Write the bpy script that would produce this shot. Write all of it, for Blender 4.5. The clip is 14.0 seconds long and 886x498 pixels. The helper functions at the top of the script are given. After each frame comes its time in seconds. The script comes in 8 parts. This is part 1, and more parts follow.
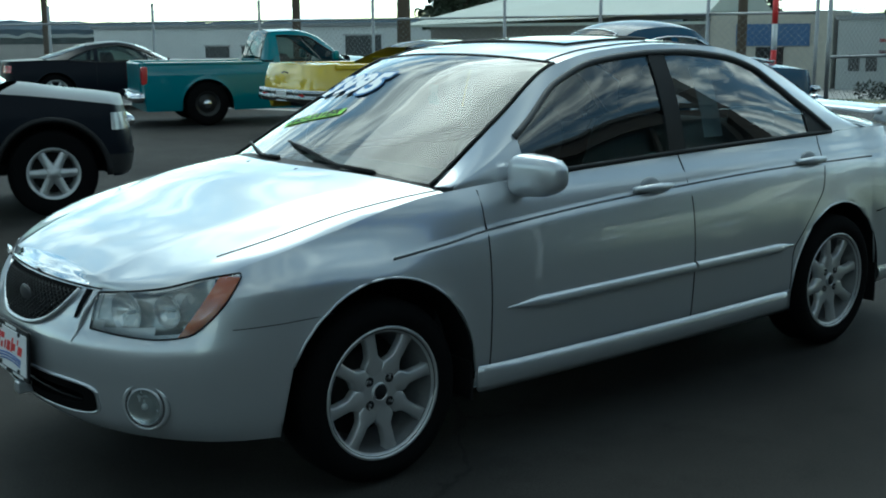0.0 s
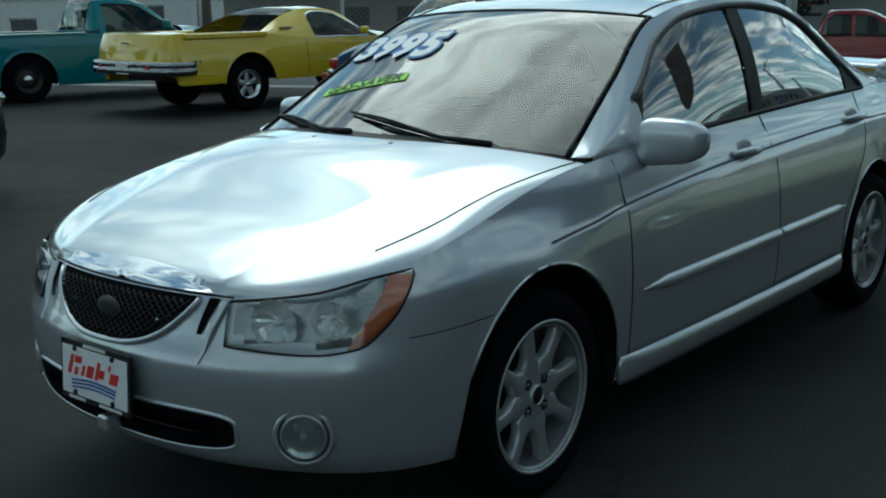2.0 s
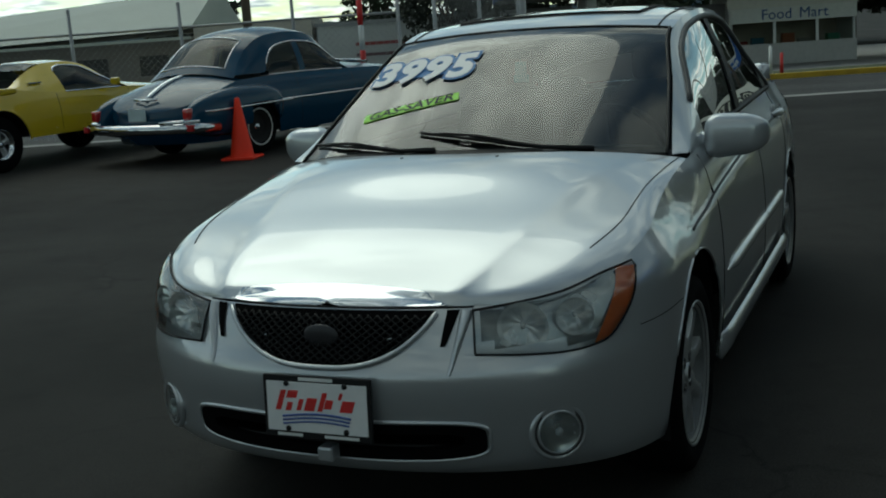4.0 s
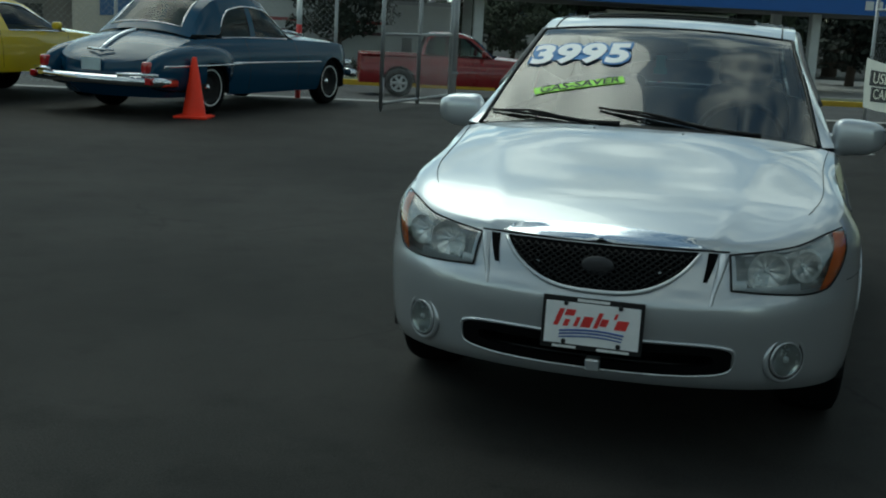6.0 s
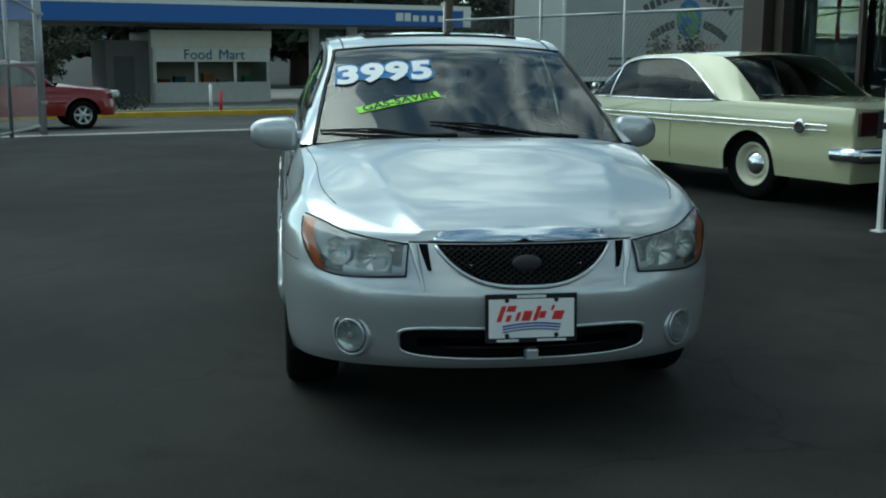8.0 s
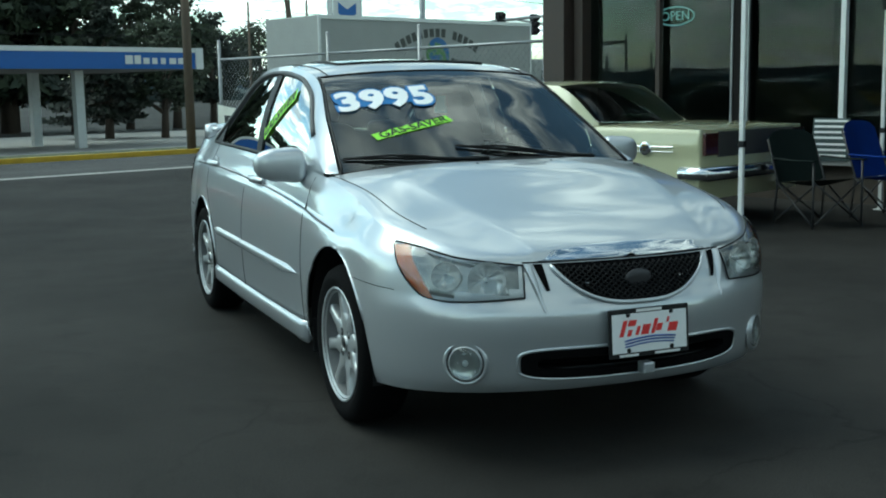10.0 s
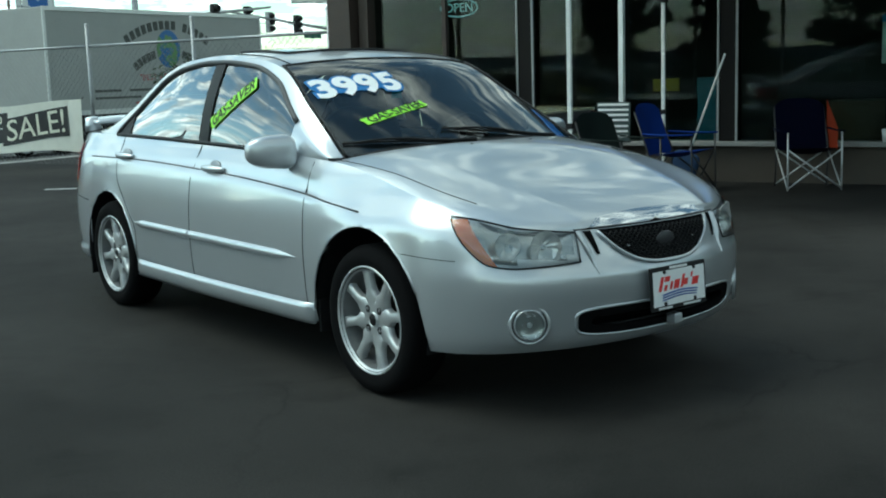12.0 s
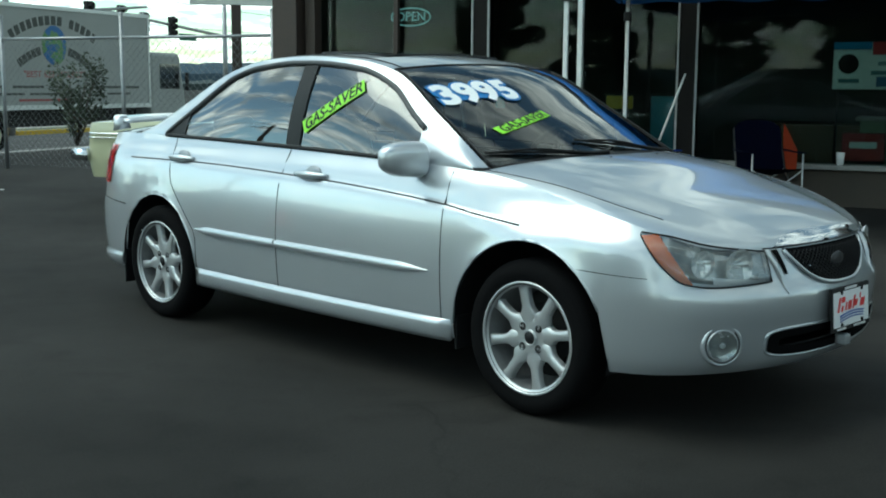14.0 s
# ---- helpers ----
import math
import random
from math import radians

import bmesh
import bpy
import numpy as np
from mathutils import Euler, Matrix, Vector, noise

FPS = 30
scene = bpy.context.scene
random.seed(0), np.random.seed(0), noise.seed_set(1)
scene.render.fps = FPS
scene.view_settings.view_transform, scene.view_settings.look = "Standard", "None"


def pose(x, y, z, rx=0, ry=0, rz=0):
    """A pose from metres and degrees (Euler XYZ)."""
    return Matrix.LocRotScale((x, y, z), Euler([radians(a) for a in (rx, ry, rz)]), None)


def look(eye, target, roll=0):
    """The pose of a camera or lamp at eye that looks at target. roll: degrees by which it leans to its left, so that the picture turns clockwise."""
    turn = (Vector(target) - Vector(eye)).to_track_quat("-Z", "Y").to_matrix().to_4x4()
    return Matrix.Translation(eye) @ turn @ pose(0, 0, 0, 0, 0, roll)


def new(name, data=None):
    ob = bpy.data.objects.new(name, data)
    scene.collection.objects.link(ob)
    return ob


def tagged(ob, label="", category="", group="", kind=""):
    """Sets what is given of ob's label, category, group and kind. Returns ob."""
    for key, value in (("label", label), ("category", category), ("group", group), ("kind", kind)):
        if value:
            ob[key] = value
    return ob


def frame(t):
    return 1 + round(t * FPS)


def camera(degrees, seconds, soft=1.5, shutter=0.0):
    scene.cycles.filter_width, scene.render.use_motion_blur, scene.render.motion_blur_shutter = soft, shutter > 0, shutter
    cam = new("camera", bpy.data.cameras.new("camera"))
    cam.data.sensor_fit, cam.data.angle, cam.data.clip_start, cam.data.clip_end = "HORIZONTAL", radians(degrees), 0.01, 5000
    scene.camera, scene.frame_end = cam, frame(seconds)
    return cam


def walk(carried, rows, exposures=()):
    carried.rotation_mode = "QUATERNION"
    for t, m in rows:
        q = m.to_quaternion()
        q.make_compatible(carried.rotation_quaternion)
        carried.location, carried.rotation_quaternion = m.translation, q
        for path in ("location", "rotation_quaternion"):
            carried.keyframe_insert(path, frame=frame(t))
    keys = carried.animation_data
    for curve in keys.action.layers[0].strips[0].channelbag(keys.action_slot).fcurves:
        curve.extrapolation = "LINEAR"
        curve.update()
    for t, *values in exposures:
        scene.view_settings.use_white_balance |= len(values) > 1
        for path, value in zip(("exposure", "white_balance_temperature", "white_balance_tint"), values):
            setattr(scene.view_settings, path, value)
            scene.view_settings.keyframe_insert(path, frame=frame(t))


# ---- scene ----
cam = camera(43.0, 14.0, soft=2.0)
PATH = [
    (0, (3.644, -3.405, 1.452), (2.119, -2.167, 1.077), -0.4),
    (0.5, (3.392, -3.555, 1.448), (1.96, -2.207, 1.088), -2.1),
    (1, (3.085, -3.622, 1.425), (1.687, -2.246, 1.035), -1.7),
    (1.5, (2.803, -3.696, 1.364), (1.445, -2.288, 0.949), 0.9),
    (2, (2.53, -3.846, 1.407), (1.278, -2.348, 0.977), -1.0),
    (2.2, (2.423, -3.918, 1.394), (1.195, -2.389, 1.002), -1.5),
    (4.3, (1.312, -4.847, 1.383), (0.594, -3.019, 1.006), -2.7),
    (4.5, (1.24, -4.97, 1.37), (0.532, -3.137, 0.999), -0.8),
    (5, (1.042, -5.253, 1.385), (0.46, -3.388, 0.955), -1.3),
    (5.5, (0.738, -5.501, 1.34), (0.185, -3.637, 0.869), -1.5),
    (6, (0.422, -5.644, 1.357), (-0.086, -3.751, 0.959), 2.9),
    (6.5, (0.131, -5.807, 1.386), (-0.191, -3.873, 0.992), -1.8),
    (7, (-0.194, -5.821, 1.364), (-0.244, -3.856, 0.997), -2.2),
    (7.5, (-0.517, -5.91, 1.344), (-0.371, -3.931, 1.093), 1.1),
    (8, (-0.827, -5.883, 1.342), (-0.542, -3.934, 0.995), 0.3),
    (8.2, (-0.954, -5.827, 1.338), (-0.618, -3.882, 1.019), -0.5),
    (10.3, (-2.279, -5.413, 1.271), (-1.434, -3.623, 0.984), -1.0),
    (10.5, (-2.41, -5.398, 1.274), (-1.51, -3.639, 0.961), -1.0),
    (11, (-2.674, -5.287, 1.266), (-1.652, -3.599, 0.938), -0.6),
    (11.5, (-2.95, -5.112, 1.278), (-1.84, -3.473, 0.989), -0.5),
    (12, (-3.302, -5.029, 1.272), (-2.081, -3.474, 0.968), -1.8),
    (12.5, (-3.548, -4.863, 1.259), (-2.256, -3.365, 0.966), 0.3),
    (13, (-3.768, -4.62, 1.292), (-2.418, -3.174, 1.0), 0.5),
    (13.5, (-3.964, -4.379, 1.261), (-2.601, -2.942, 0.979), 2.3),
    (14, (-4.069, -4.078, 1.272), (-2.651, -2.697, 0.984), 0.4),
]
walk(cam, [(t, look(eye, target, roll)) for t, eye, target, roll in PATH], [
    (0.0, -0.10, 5800, -12), (2.0, -0.6, 5900, -10), (4.4, -1.2, 6600, -8), (5.4, -1.1, 6500, -8), (6.0, -0.7, 6400, -10), (6.5, -0.45, 6200, -10), (7.0, -0.35, 6050, -12), (8.2, -0.25, 6050, -12), (10.3, 0.1, 6150, -12), (14.0, 0.1, 6250, -10)])

# ---- light ----
SUN_ELEV, SUN_AZ = 54.0, -50.0     # degrees; azimuth from +y towards +x
scene.view_settings.exposure = 0.0
world = bpy.data.worlds.new("sky")
scene.world = world
world.use_nodes = True
wn, wl = world.node_tree.nodes, world.node_tree.links
wn.clear()
w_out = wn.new("ShaderNodeOutputWorld")
w_bg = wn.new("ShaderNodeBackground")
w_sky = wn.new("ShaderNodeTexSky")
w_sky.sky_type = "NISHITA"
w_sky.sun_disc = False
w_sky.sun_elevation = radians(SUN_ELEV)
w_sky.sun_rotation = radians(SUN_AZ)
w_sky.air_density, w_sky.dust_density, w_sky.ozone_density = 1.0, 0.4, 1.2
# broken cloud over the whole dome
w_tc = wn.new("ShaderNodeTexCoord")
# a flat cloud deck: patches shrink towards the horizon
w_dir = wn.new("ShaderNodeSeparateXYZ")
w_up = wn.new("ShaderNodeMath")
w_up.operation = "ADD"
w_up.inputs[1].default_value = 0.16
w_upc = wn.new("ShaderNodeMath")
w_upc.operation = "MAXIMUM"
w_upc.inputs[1].default_value = 0.05
w_map = wn.new("ShaderNodeVectorMath")
w_map.operation = "DIVIDE"
w_cmb = wn.new("ShaderNodeCombineXYZ")
wl.new(w_tc.outputs["Generated"], w_dir.inputs[0])
wl.new(w_dir.outputs["Z"], w_up.inputs[0])
wl.new(w_up.outputs[0], w_upc.inputs[0])
for axis in ("X", "Y", "Z"):
    wl.new(w_upc.outputs[0], w_cmb.inputs[axis])
wl.new(w_tc.outputs["Generated"], w_map.inputs[0])
wl.new(w_cmb.outputs[0], w_map.inputs[1])
w_n1 = wn.new("ShaderNodeTexNoise")
w_n1.inputs["Scale"].default_value, w_n1.inputs["Detail"].default_value, w_n1.inputs["Roughness"].default_value = 4.6, 10.0, 0.60
w_n1.inputs["Distortion"].default_value = 0.35
w_r1 = wn.new("ShaderNodeValToRGB")
w_r1.color_ramp.elements[0].position, w_r1.color_ramp.elements[1].position = 0.44, 0.58
w_n2 = wn.new("ShaderNodeTexNoise")
w_n2.inputs["Scale"].default_value, w_n2.inputs["Detail"].default_value = 8.0, 9.0
w_r2 = wn.new("ShaderNodeValToRGB")
w_r2.color_ramp.elements[0].position, w_r2.color_ramp.elements[1].position = 0.38, 0.58
w_r2.color_ramp.elements[0].color, w_r2.color_ramp.elements[1].color = (7.0, 7.8, 8.6, 1), (20.0, 20.6, 20.8, 1)
w_mix = wn.new("ShaderNodeMix")
w_mix.data_type = "RGBA"
wl.new(w_map.outputs["Vector"], w_n1.inputs["Vector"])
wl.new(w_map.outputs["Vector"], w_n2.inputs["Vector"])
wl.new(w_n1.outputs["Fac"], w_r1.inputs["Fac"])
wl.new(w_n2.outputs["Fac"], w_r2.inputs["Fac"])
# cloud closes up round the sun and towards the horizon, where it is brightest
w_z = wn.new("ShaderNodeSeparateXYZ")
w_low = wn.new("ShaderNodeMapRange")
w_low.interpolation_type = "SMOOTHSTEP"
w_low.inputs["From Min"].default_value, w_low.inputs["From Max"].default_value = 0.0, 0.40
w_low.inputs["To Min"].default_value, w_low.inputs["To Max"].default_value = 2.1, 1.0
w_fill = wn.new("ShaderNodeMapRange")
w_fill.inputs["From Min"].default_value, w_fill.inputs["From Max"].default_value = 0.89, 0.98
w_cov = wn.new("ShaderNodeMath")
w_cov.operation = "MAXIMUM"
wl.new(w_tc.outputs["Generated"], w_z.inputs[0])
wl.new(w_z.outputs["Z"], w_low.inputs["Value"])
# the zenith is clearer
w_top = wn.new("ShaderNodeMapRange")
w_top.inputs["From Min"].default_value, w_top.inputs["From Max"].default_value = 0.86, 0.98
w_top.inputs["To Min"].default_value, w_top.inputs["To Max"].default_value = 1.0, 0.2
w_thin = wn.new("ShaderNodeMath")
w_thin.operation = "MULTIPLY"
wl.new(w_z.outputs["Z"], w_top.inputs["Value"])
wl.new(w_r1.outputs["Color"], w_thin.inputs[0])
wl.new(w_top.outputs["Result"], w_thin.inputs[1])
wl.new(w_thin.outputs[0], w_cov.inputs[0])
wl.new(w_fill.outputs["Result"], w_cov.inputs[1])
wl.new(w_cov.outputs[0], w_mix.inputs["Factor"])
w_blue = wn.new("ShaderNodeVectorMath")
w_blue.operation = "MULTIPLY"
w_blue.inputs[1].default_value = (1.50, 1.64, 1.52)
wl.new(w_sky.outputs["Color"], w_blue.inputs[0])
wl.new(w_blue.outputs["Vector"], w_mix.inputs["A"])
wl.new(w_r2.outputs["Color"], w_mix.inputs["B"])
# the thin cloud round the sun glows
_az, _el = radians(SUN_AZ), radians(SUN_ELEV)
SUN_DIR = (math.sin(_az) * math.cos(_el), math.cos(_az) * math.cos(_el), math.sin(_el))
w_dot = wn.new("ShaderNodeVectorMath")
w_dot.operation = "DOT_PRODUCT"
w_dot.inputs[1].default_value = SUN_DIR
w_near = wn.new("ShaderNodeMapRange")
w_near.interpolation_type = "SMOOTHERSTEP"
w_near.inputs["From Min"].default_value, w_near.inputs["From Max"].default_value = 0.86, 0.99
w_near.inputs["To Min"].default_value, w_near.inputs["To Max"].default_value = 1.0, 1.7
w_glow = wn.new("ShaderNodeVectorMath")
w_glow.operation = "SCALE"
wl.new(w_tc.outputs["Generated"], w_dot.inputs[0])
wl.new(w_dot.outputs["Value"], w_near.inputs["Value"])
# the whole side of the dome towards the sun is brighter than the side away from it
w_half = wn.new("ShaderNodeMapRange")
w_half.interpolation_type = "SMOOTHSTEP"
w_half.inputs["From Min"].default_value, w_half.inputs["From Max"].default_value = 0.30, 0.88
w_half.inputs["To Min"].default_value, w_half.inputs["To Max"].default_value = 0.80, 1.45
wl.new(w_dot.outputs["Value"], w_half.inputs["Value"])
w_side = wn.new("ShaderNodeMath")
w_side.operation = "MULTIPLY"
wl.new(w_half.outputs["Result"], w_side.inputs[0])
wl.new(w_low.outputs["Result"], w_side.inputs[1])
w_gain = wn.new("ShaderNodeMath")
w_gain.operation = "MULTIPLY"
wl.new(w_dot.outputs["Value"], w_fill.inputs["Value"])
wl.new(w_near.outputs["Result"], w_gain.inputs[0])
wl.new(w_side.outputs[0], w_gain.inputs[1])
wl.new(w_gain.outputs[0], w_glow.inputs["Scale"])
wl.new(w_mix.outputs["Result"], w_glow.inputs[0])
wl.new(w_glow.outputs["Vector"], w_bg.inputs["Color"])
w_bg.inputs["Strength"].default_value = 0.072
wl.new(w_bg.outputs["Background"], w_out.inputs["Surface"])

sun = new("sun", bpy.data.lights.new("sun", "SUN"))
sun.data.energy, sun.data.angle, sun.data.color = 1.0, radians(44.0), (1.0, 0.95, 0.88)
sun.matrix_world = look((math.sin(_az) * math.cos(_el) * 60, math.cos(_az) * math.cos(_el) * 60, math.sin(_el) * 60), (0, 0, 0))

# ---- materials ----
MATS = {}


def mat(name, color, rough=0.6, metal=0.0, vary=0.12, scale=6.0, fine=60.0, bump=0.0, coat=0.0, spec=0.5, rvary=0.1, emit=None):
    """A surface with variation at two scales in colour and gloss, and fine relief."""
    if name in MATS:
        return MATS[name]
    m = bpy.data.materials.new(name)
    m.use_nodes = True
    n, l = m.node_tree.nodes, m.node_tree.links
    b = n["Principled BSDF"]
    b.inputs["Metallic"].default_value = metal
    b.inputs["Specular IOR Level"].default_value = spec
    b.inputs["Coat Weight"].default_value = coat
    b.inputs["Coat Roughness"].default_value = 0.03
    b.inputs["Coat IOR"].default_value = 1.65
    tc = n.new("ShaderNodeTexCoord")
    n1, n2 = n.new("ShaderNodeTexNoise"), n.new("ShaderNodeTexNoise")
    n1.inputs["Scale"].default_value, n1.inputs["Detail"].default_value = scale, 5
    n2.inputs["Scale"].default_value, n2.inputs["Detail"].default_value = fine, 3
    l.new(tc.outputs["Object"], n1.inputs["Vector"])
    l.new(tc.outputs["Object"], n2.inputs["Vector"])
    mix = n.new("ShaderNodeMath")
    mix.operation = "MULTIPLY_ADD"
    l.new(n1.outputs["Fac"], mix.inputs[0])
    mix.inputs[1].default_value = 0.65
    half = n.new("ShaderNodeMath")
    half.operation = "MULTIPLY"
    half.inputs[1].default_value = 0.35
    l.new(n2.outputs["Fac"], half.inputs[0])
    l.new(half.outputs[0], mix.inputs[2])
    ramp = n.new("ShaderNodeValToRGB")
    ramp.color_ramp.elements[0].position, ramp.color_ramp.elements[1].position = 0.3, 0.7
    ramp.color_ramp.elements[0].color = [max(0.0, c * (1 - vary)) for c in color[:3]] + [1]
    ramp.color_ramp.elements[1].color = [min(1.0, c * (1 + vary)) for c in color[:3]] + [1]
    l.new(mix.outputs[0], ramp.inputs["Fac"])
    l.new(ramp.outputs["Color"], b.inputs["Base Color"])
    rr = n.new("ShaderNodeMapRange")
    rr.inputs["To Min"].default_value, rr.inputs["To Max"].default_value = max(0.02, rough * (1 - rvary)), min(1.0, rough * (1 + rvary))
    rr.inputs["From Min"].default_value, rr.inputs["From Max"].default_value = 0.3, 0.7
    l.new(n1.outputs["Fac"], rr.inputs["Value"])
    l.new(rr.outputs["Result"], b.inputs["Roughness"])
    if bump:
        bp = n.new("ShaderNodeBump")
        bp.inputs["Strength"].default_value, bp.inputs["Distance"].default_value = bump, 0.01
        l.new(n2.outputs["Fac"], bp.inputs["Height"])
        l.new(bp.outputs["Normal"], b.inputs["Normal"])
    if emit:
        b.inputs["Emission Color"].default_value, b.inputs["Emission Strength"].default_value = (*emit[:3], 1), emit[3]
    MATS[name] = m
    return m


def glass_mat(name, tint, rough=0.0, ior=1.5, gain_by=1.7, haze=0.0):
    """Thin pane: tinted see-through with a real mirror sheen by Fresnel."""
    if name in MATS:
        return MATS[name]
    m = bpy.data.materials.new(name)
    m.use_nodes = True
    n, l = m.node_tree.nodes, m.node_tree.links
    n.remove(n["Principled BSDF"])
    tr, gl, fr, mx = n.new("ShaderNodeBsdfTransparent"), n.new("ShaderNodeBsdfGlossy"), n.new("ShaderNodeFresnel"), n.new("ShaderNodeMixShader")
    tr.inputs["Color"].default_value = (*tint, 1)
    gl.inputs["Roughness"].default_value = rough
    fr.inputs["IOR"].default_value = ior
    gain = n.new("ShaderNodeMath")
    gain.operation, gain.use_clamp = "MULTIPLY", True
    gain.inputs[1].default_value = gain_by
    l.new(fr.outputs[0], gain.inputs[0])
    l.new(gain.outputs[0], mx.inputs[0])
    clear = tr.outputs[0]
    if haze:
        df, hz = n.new("ShaderNodeBsdfDiffuse"), n.new("ShaderNodeMixShader")
        df.inputs["Color"].default_value = (0.75, 0.76, 0.72, 1)
        hz.inputs[0].default_value = haze
        l.new(clear, hz.inputs[1])
        l.new(df.outputs[0], hz.inputs[2])
        clear = hz.outputs[0]
    l.new(clear, mx.inputs[1])
    l.new(gl.outputs[0], mx.inputs[2])
    l.new(mx.outputs[0], n["Material Output"].inputs["Surface"])
    MATS[name] = m
    return m


def asphalt_mat(name, base, crack=True, worn=0.25):
    """Old asphalt: aggregate grain, patches, dark oil stains and fine cracks."""
    m = bpy.data.materials.new(name)
    m.use_nodes = True
    n, l = m.node_tree.nodes, m.node_tree.links
    b = n["Principled BSDF"]
    tc = n.new("ShaderNodeTexCoord")

    def tex(scale, detail=4, rough=0.5):
        t = n.new("ShaderNodeTexNoise")
        t.inputs["Scale"].default_value, t.inputs["Detail"].default_value, t.inputs["Roughness"].default_value = scale, detail, rough
        l.new(tc.outputs["Object"], t.inputs["Vector"])
        return t.outputs["Fac"]

    def ramp(src, p0, p1, c0, c1):
        r = n.new("ShaderNodeValToRGB")
        r.color_ramp.elements[0].position, r.color_ramp.elements[1].position = p0, p1
        r.color_ramp.elements[0].color, r.color_ramp.elements[1].color = (*c0, 1), (*c1, 1)
        l.new(src, r.inputs["Fac"])
        return r.outputs["Color"]

    def mul(a, c):
        x = n.new("ShaderNodeMix")
        x.data_type, x.blend_type = "RGBA", "MULTIPLY"
        x.inputs["Factor"].default_value = 1.0
        l.new(a, x.inputs["A"])
        l.new(c, x.inputs["B"])
        return x.outputs["Result"]
    big = ramp(tex(0.35, 6, 0.6), 0.35, 0.68, [c * (1 - worn) for c in base], [c * (1 + worn) for c in base])
    grain = ramp(tex(150, 3, 0.7), 0.35, 0.72, (0.50, 0.50, 0.50), (1.6, 1.58, 1.54))
    stain = ramp(tex(2.6, 6, 0.68), 0.52, 0.72, (1.06, 1.06, 1.05), (0.66, 0.65, 0.64))
    col = mul(mul(big, grain), stain)
    if crack:
        vo = n.new("ShaderNodeTexVoronoi")
        vo.feature = "DISTANCE_TO_EDGE"
        vo.inputs["Scale"].default_value = 0.8
        wob = n.new("ShaderNodeTexNoise")
        wob.inputs["Scale"].default_value, wob.inputs["Detail"].default_value = 3.0, 5
        l.new(tc.outputs["Object"], wob.inputs["Vector"])
        mx = n.new("ShaderNodeMix")
        mx.data_type = "RGBA"
        mx.inputs["Factor"].default_value = 0.30
        l.new(tc.outputs["Object"], mx.inputs["A"])
        l.new(wob.outputs["Color"], mx.inputs["B"])
        l.new(mx.outputs["Result"], vo.inputs["Vector"])
        line = ramp(vo.outputs["Distance"], 0.0, 0.009, (0.55, 0.55, 0.55), (1, 1, 1))
        where = ramp(tex(0.30, 3), 0.49, 0.60, (0, 0, 0), (1, 1, 1))
        sel = n.new("ShaderNodeMix")
        sel.data_type = "RGBA"
        l.new(where, sel.inputs["Factor"])
        sel.inputs["A"].default_value = (1, 1, 1, 1)
        l.new(line, sel.inputs["B"])
        col = mul(col, sel.outputs["Result"])
    l.new(col, b.inputs["Base Color"])
    b.inputs["Roughness"].default_value = 0.84
    b.inputs["Specular IOR Level"].default_value = 0.16
    bp = n.new("ShaderNodeBump")
    bp.inputs["Strength"].default_value, bp.inputs["Distance"].default_value = 0.35, 0.006
    l.new(tex(160, 3), bp.inputs["Height"])
    l.new(bp.outputs["Normal"], b.inputs["Normal"])
    return m


def paint(name, color, flake=0.0, rough=0.28, coat=1.0):
    """Car paint: base with fine flake under a clear coat, faint dust in the gloss."""
    return mat(name, color, rough=rough, metal=flake, spec=0.5 if flake else 0.25, vary=0.02, scale=3.0, fine=900.0, coat=coat, rvary=0.05)


# shared surfaces
ASPHALT = asphalt_mat("asphalt_lot", (0.0245, 0.0235, 0.0224), worn=0.5)
ROADM = asphalt_mat("asphalt_road", (0.07, 0.07, 0.072), crack=False)
RUBBER = mat("rubber", (0.0045, 0.0045, 0.005), 0.92, spec=0.08, vary=0.3, fine=120, bump=0.2)
BLACKP = mat("black_plastic", (0.009, 0.009, 0.010), 0.55, spec=0.3, vary=0.2)
DARKIN = mat("dark_interior", (0.022, 0.023, 0.026), 0.85, vary=0.25, fine=90)
CHROME = mat("chrome", (0.72, 0.74, 0.77), 0.10, metal=1.0, vary=0.04, rvary=0.4)
ALLOY = mat("alloy", (0.50, 0.515, 0.525), 0.36, metal=0.6, vary=0.08, fine=200, coat=0.3)
STEEL = mat("galvanised_steel", (0.33, 0.34, 0.35), 0.45, metal=0.7, vary=0.18, fine=40)
WHITEP = mat("white_paint", (0.72, 0.73, 0.72), 0.5, vary=0.08, fine=30)
CONCRETE = mat("concrete", (0.30, 0.295, 0.28), 0.85, vary=0.2, scale=2.0, fine=90, bump=0.25)
GLASS_CAR = glass_mat("car_glass", (0.58, 0.67, 0.68), gain_by=3.4)
GLASS_WS = glass_mat("windscreen_glass", (0.60, 0.70, 0.68), ior=1.38, gain_by=1.9)
GLASS_SHOP = glass_mat("shop_glass", (0.66, 0.74, 0.72), gain_by=0.42)
GLASS_OLD = glass_mat("old_car_glass", (0.46, 0.54, 0.50), gain_by=0.75)
GLASS_MART = glass_mat("mart_glass", (0.85, 0.88, 0.86), gain_by=1.0)
GLASS_LAMP = glass_mat("lamp_glass", (0.90, 0.92, 0.92), haze=0.02)
GLASS_FOG = glass_mat("fog_glass", (0.85, 0.88, 0.88))


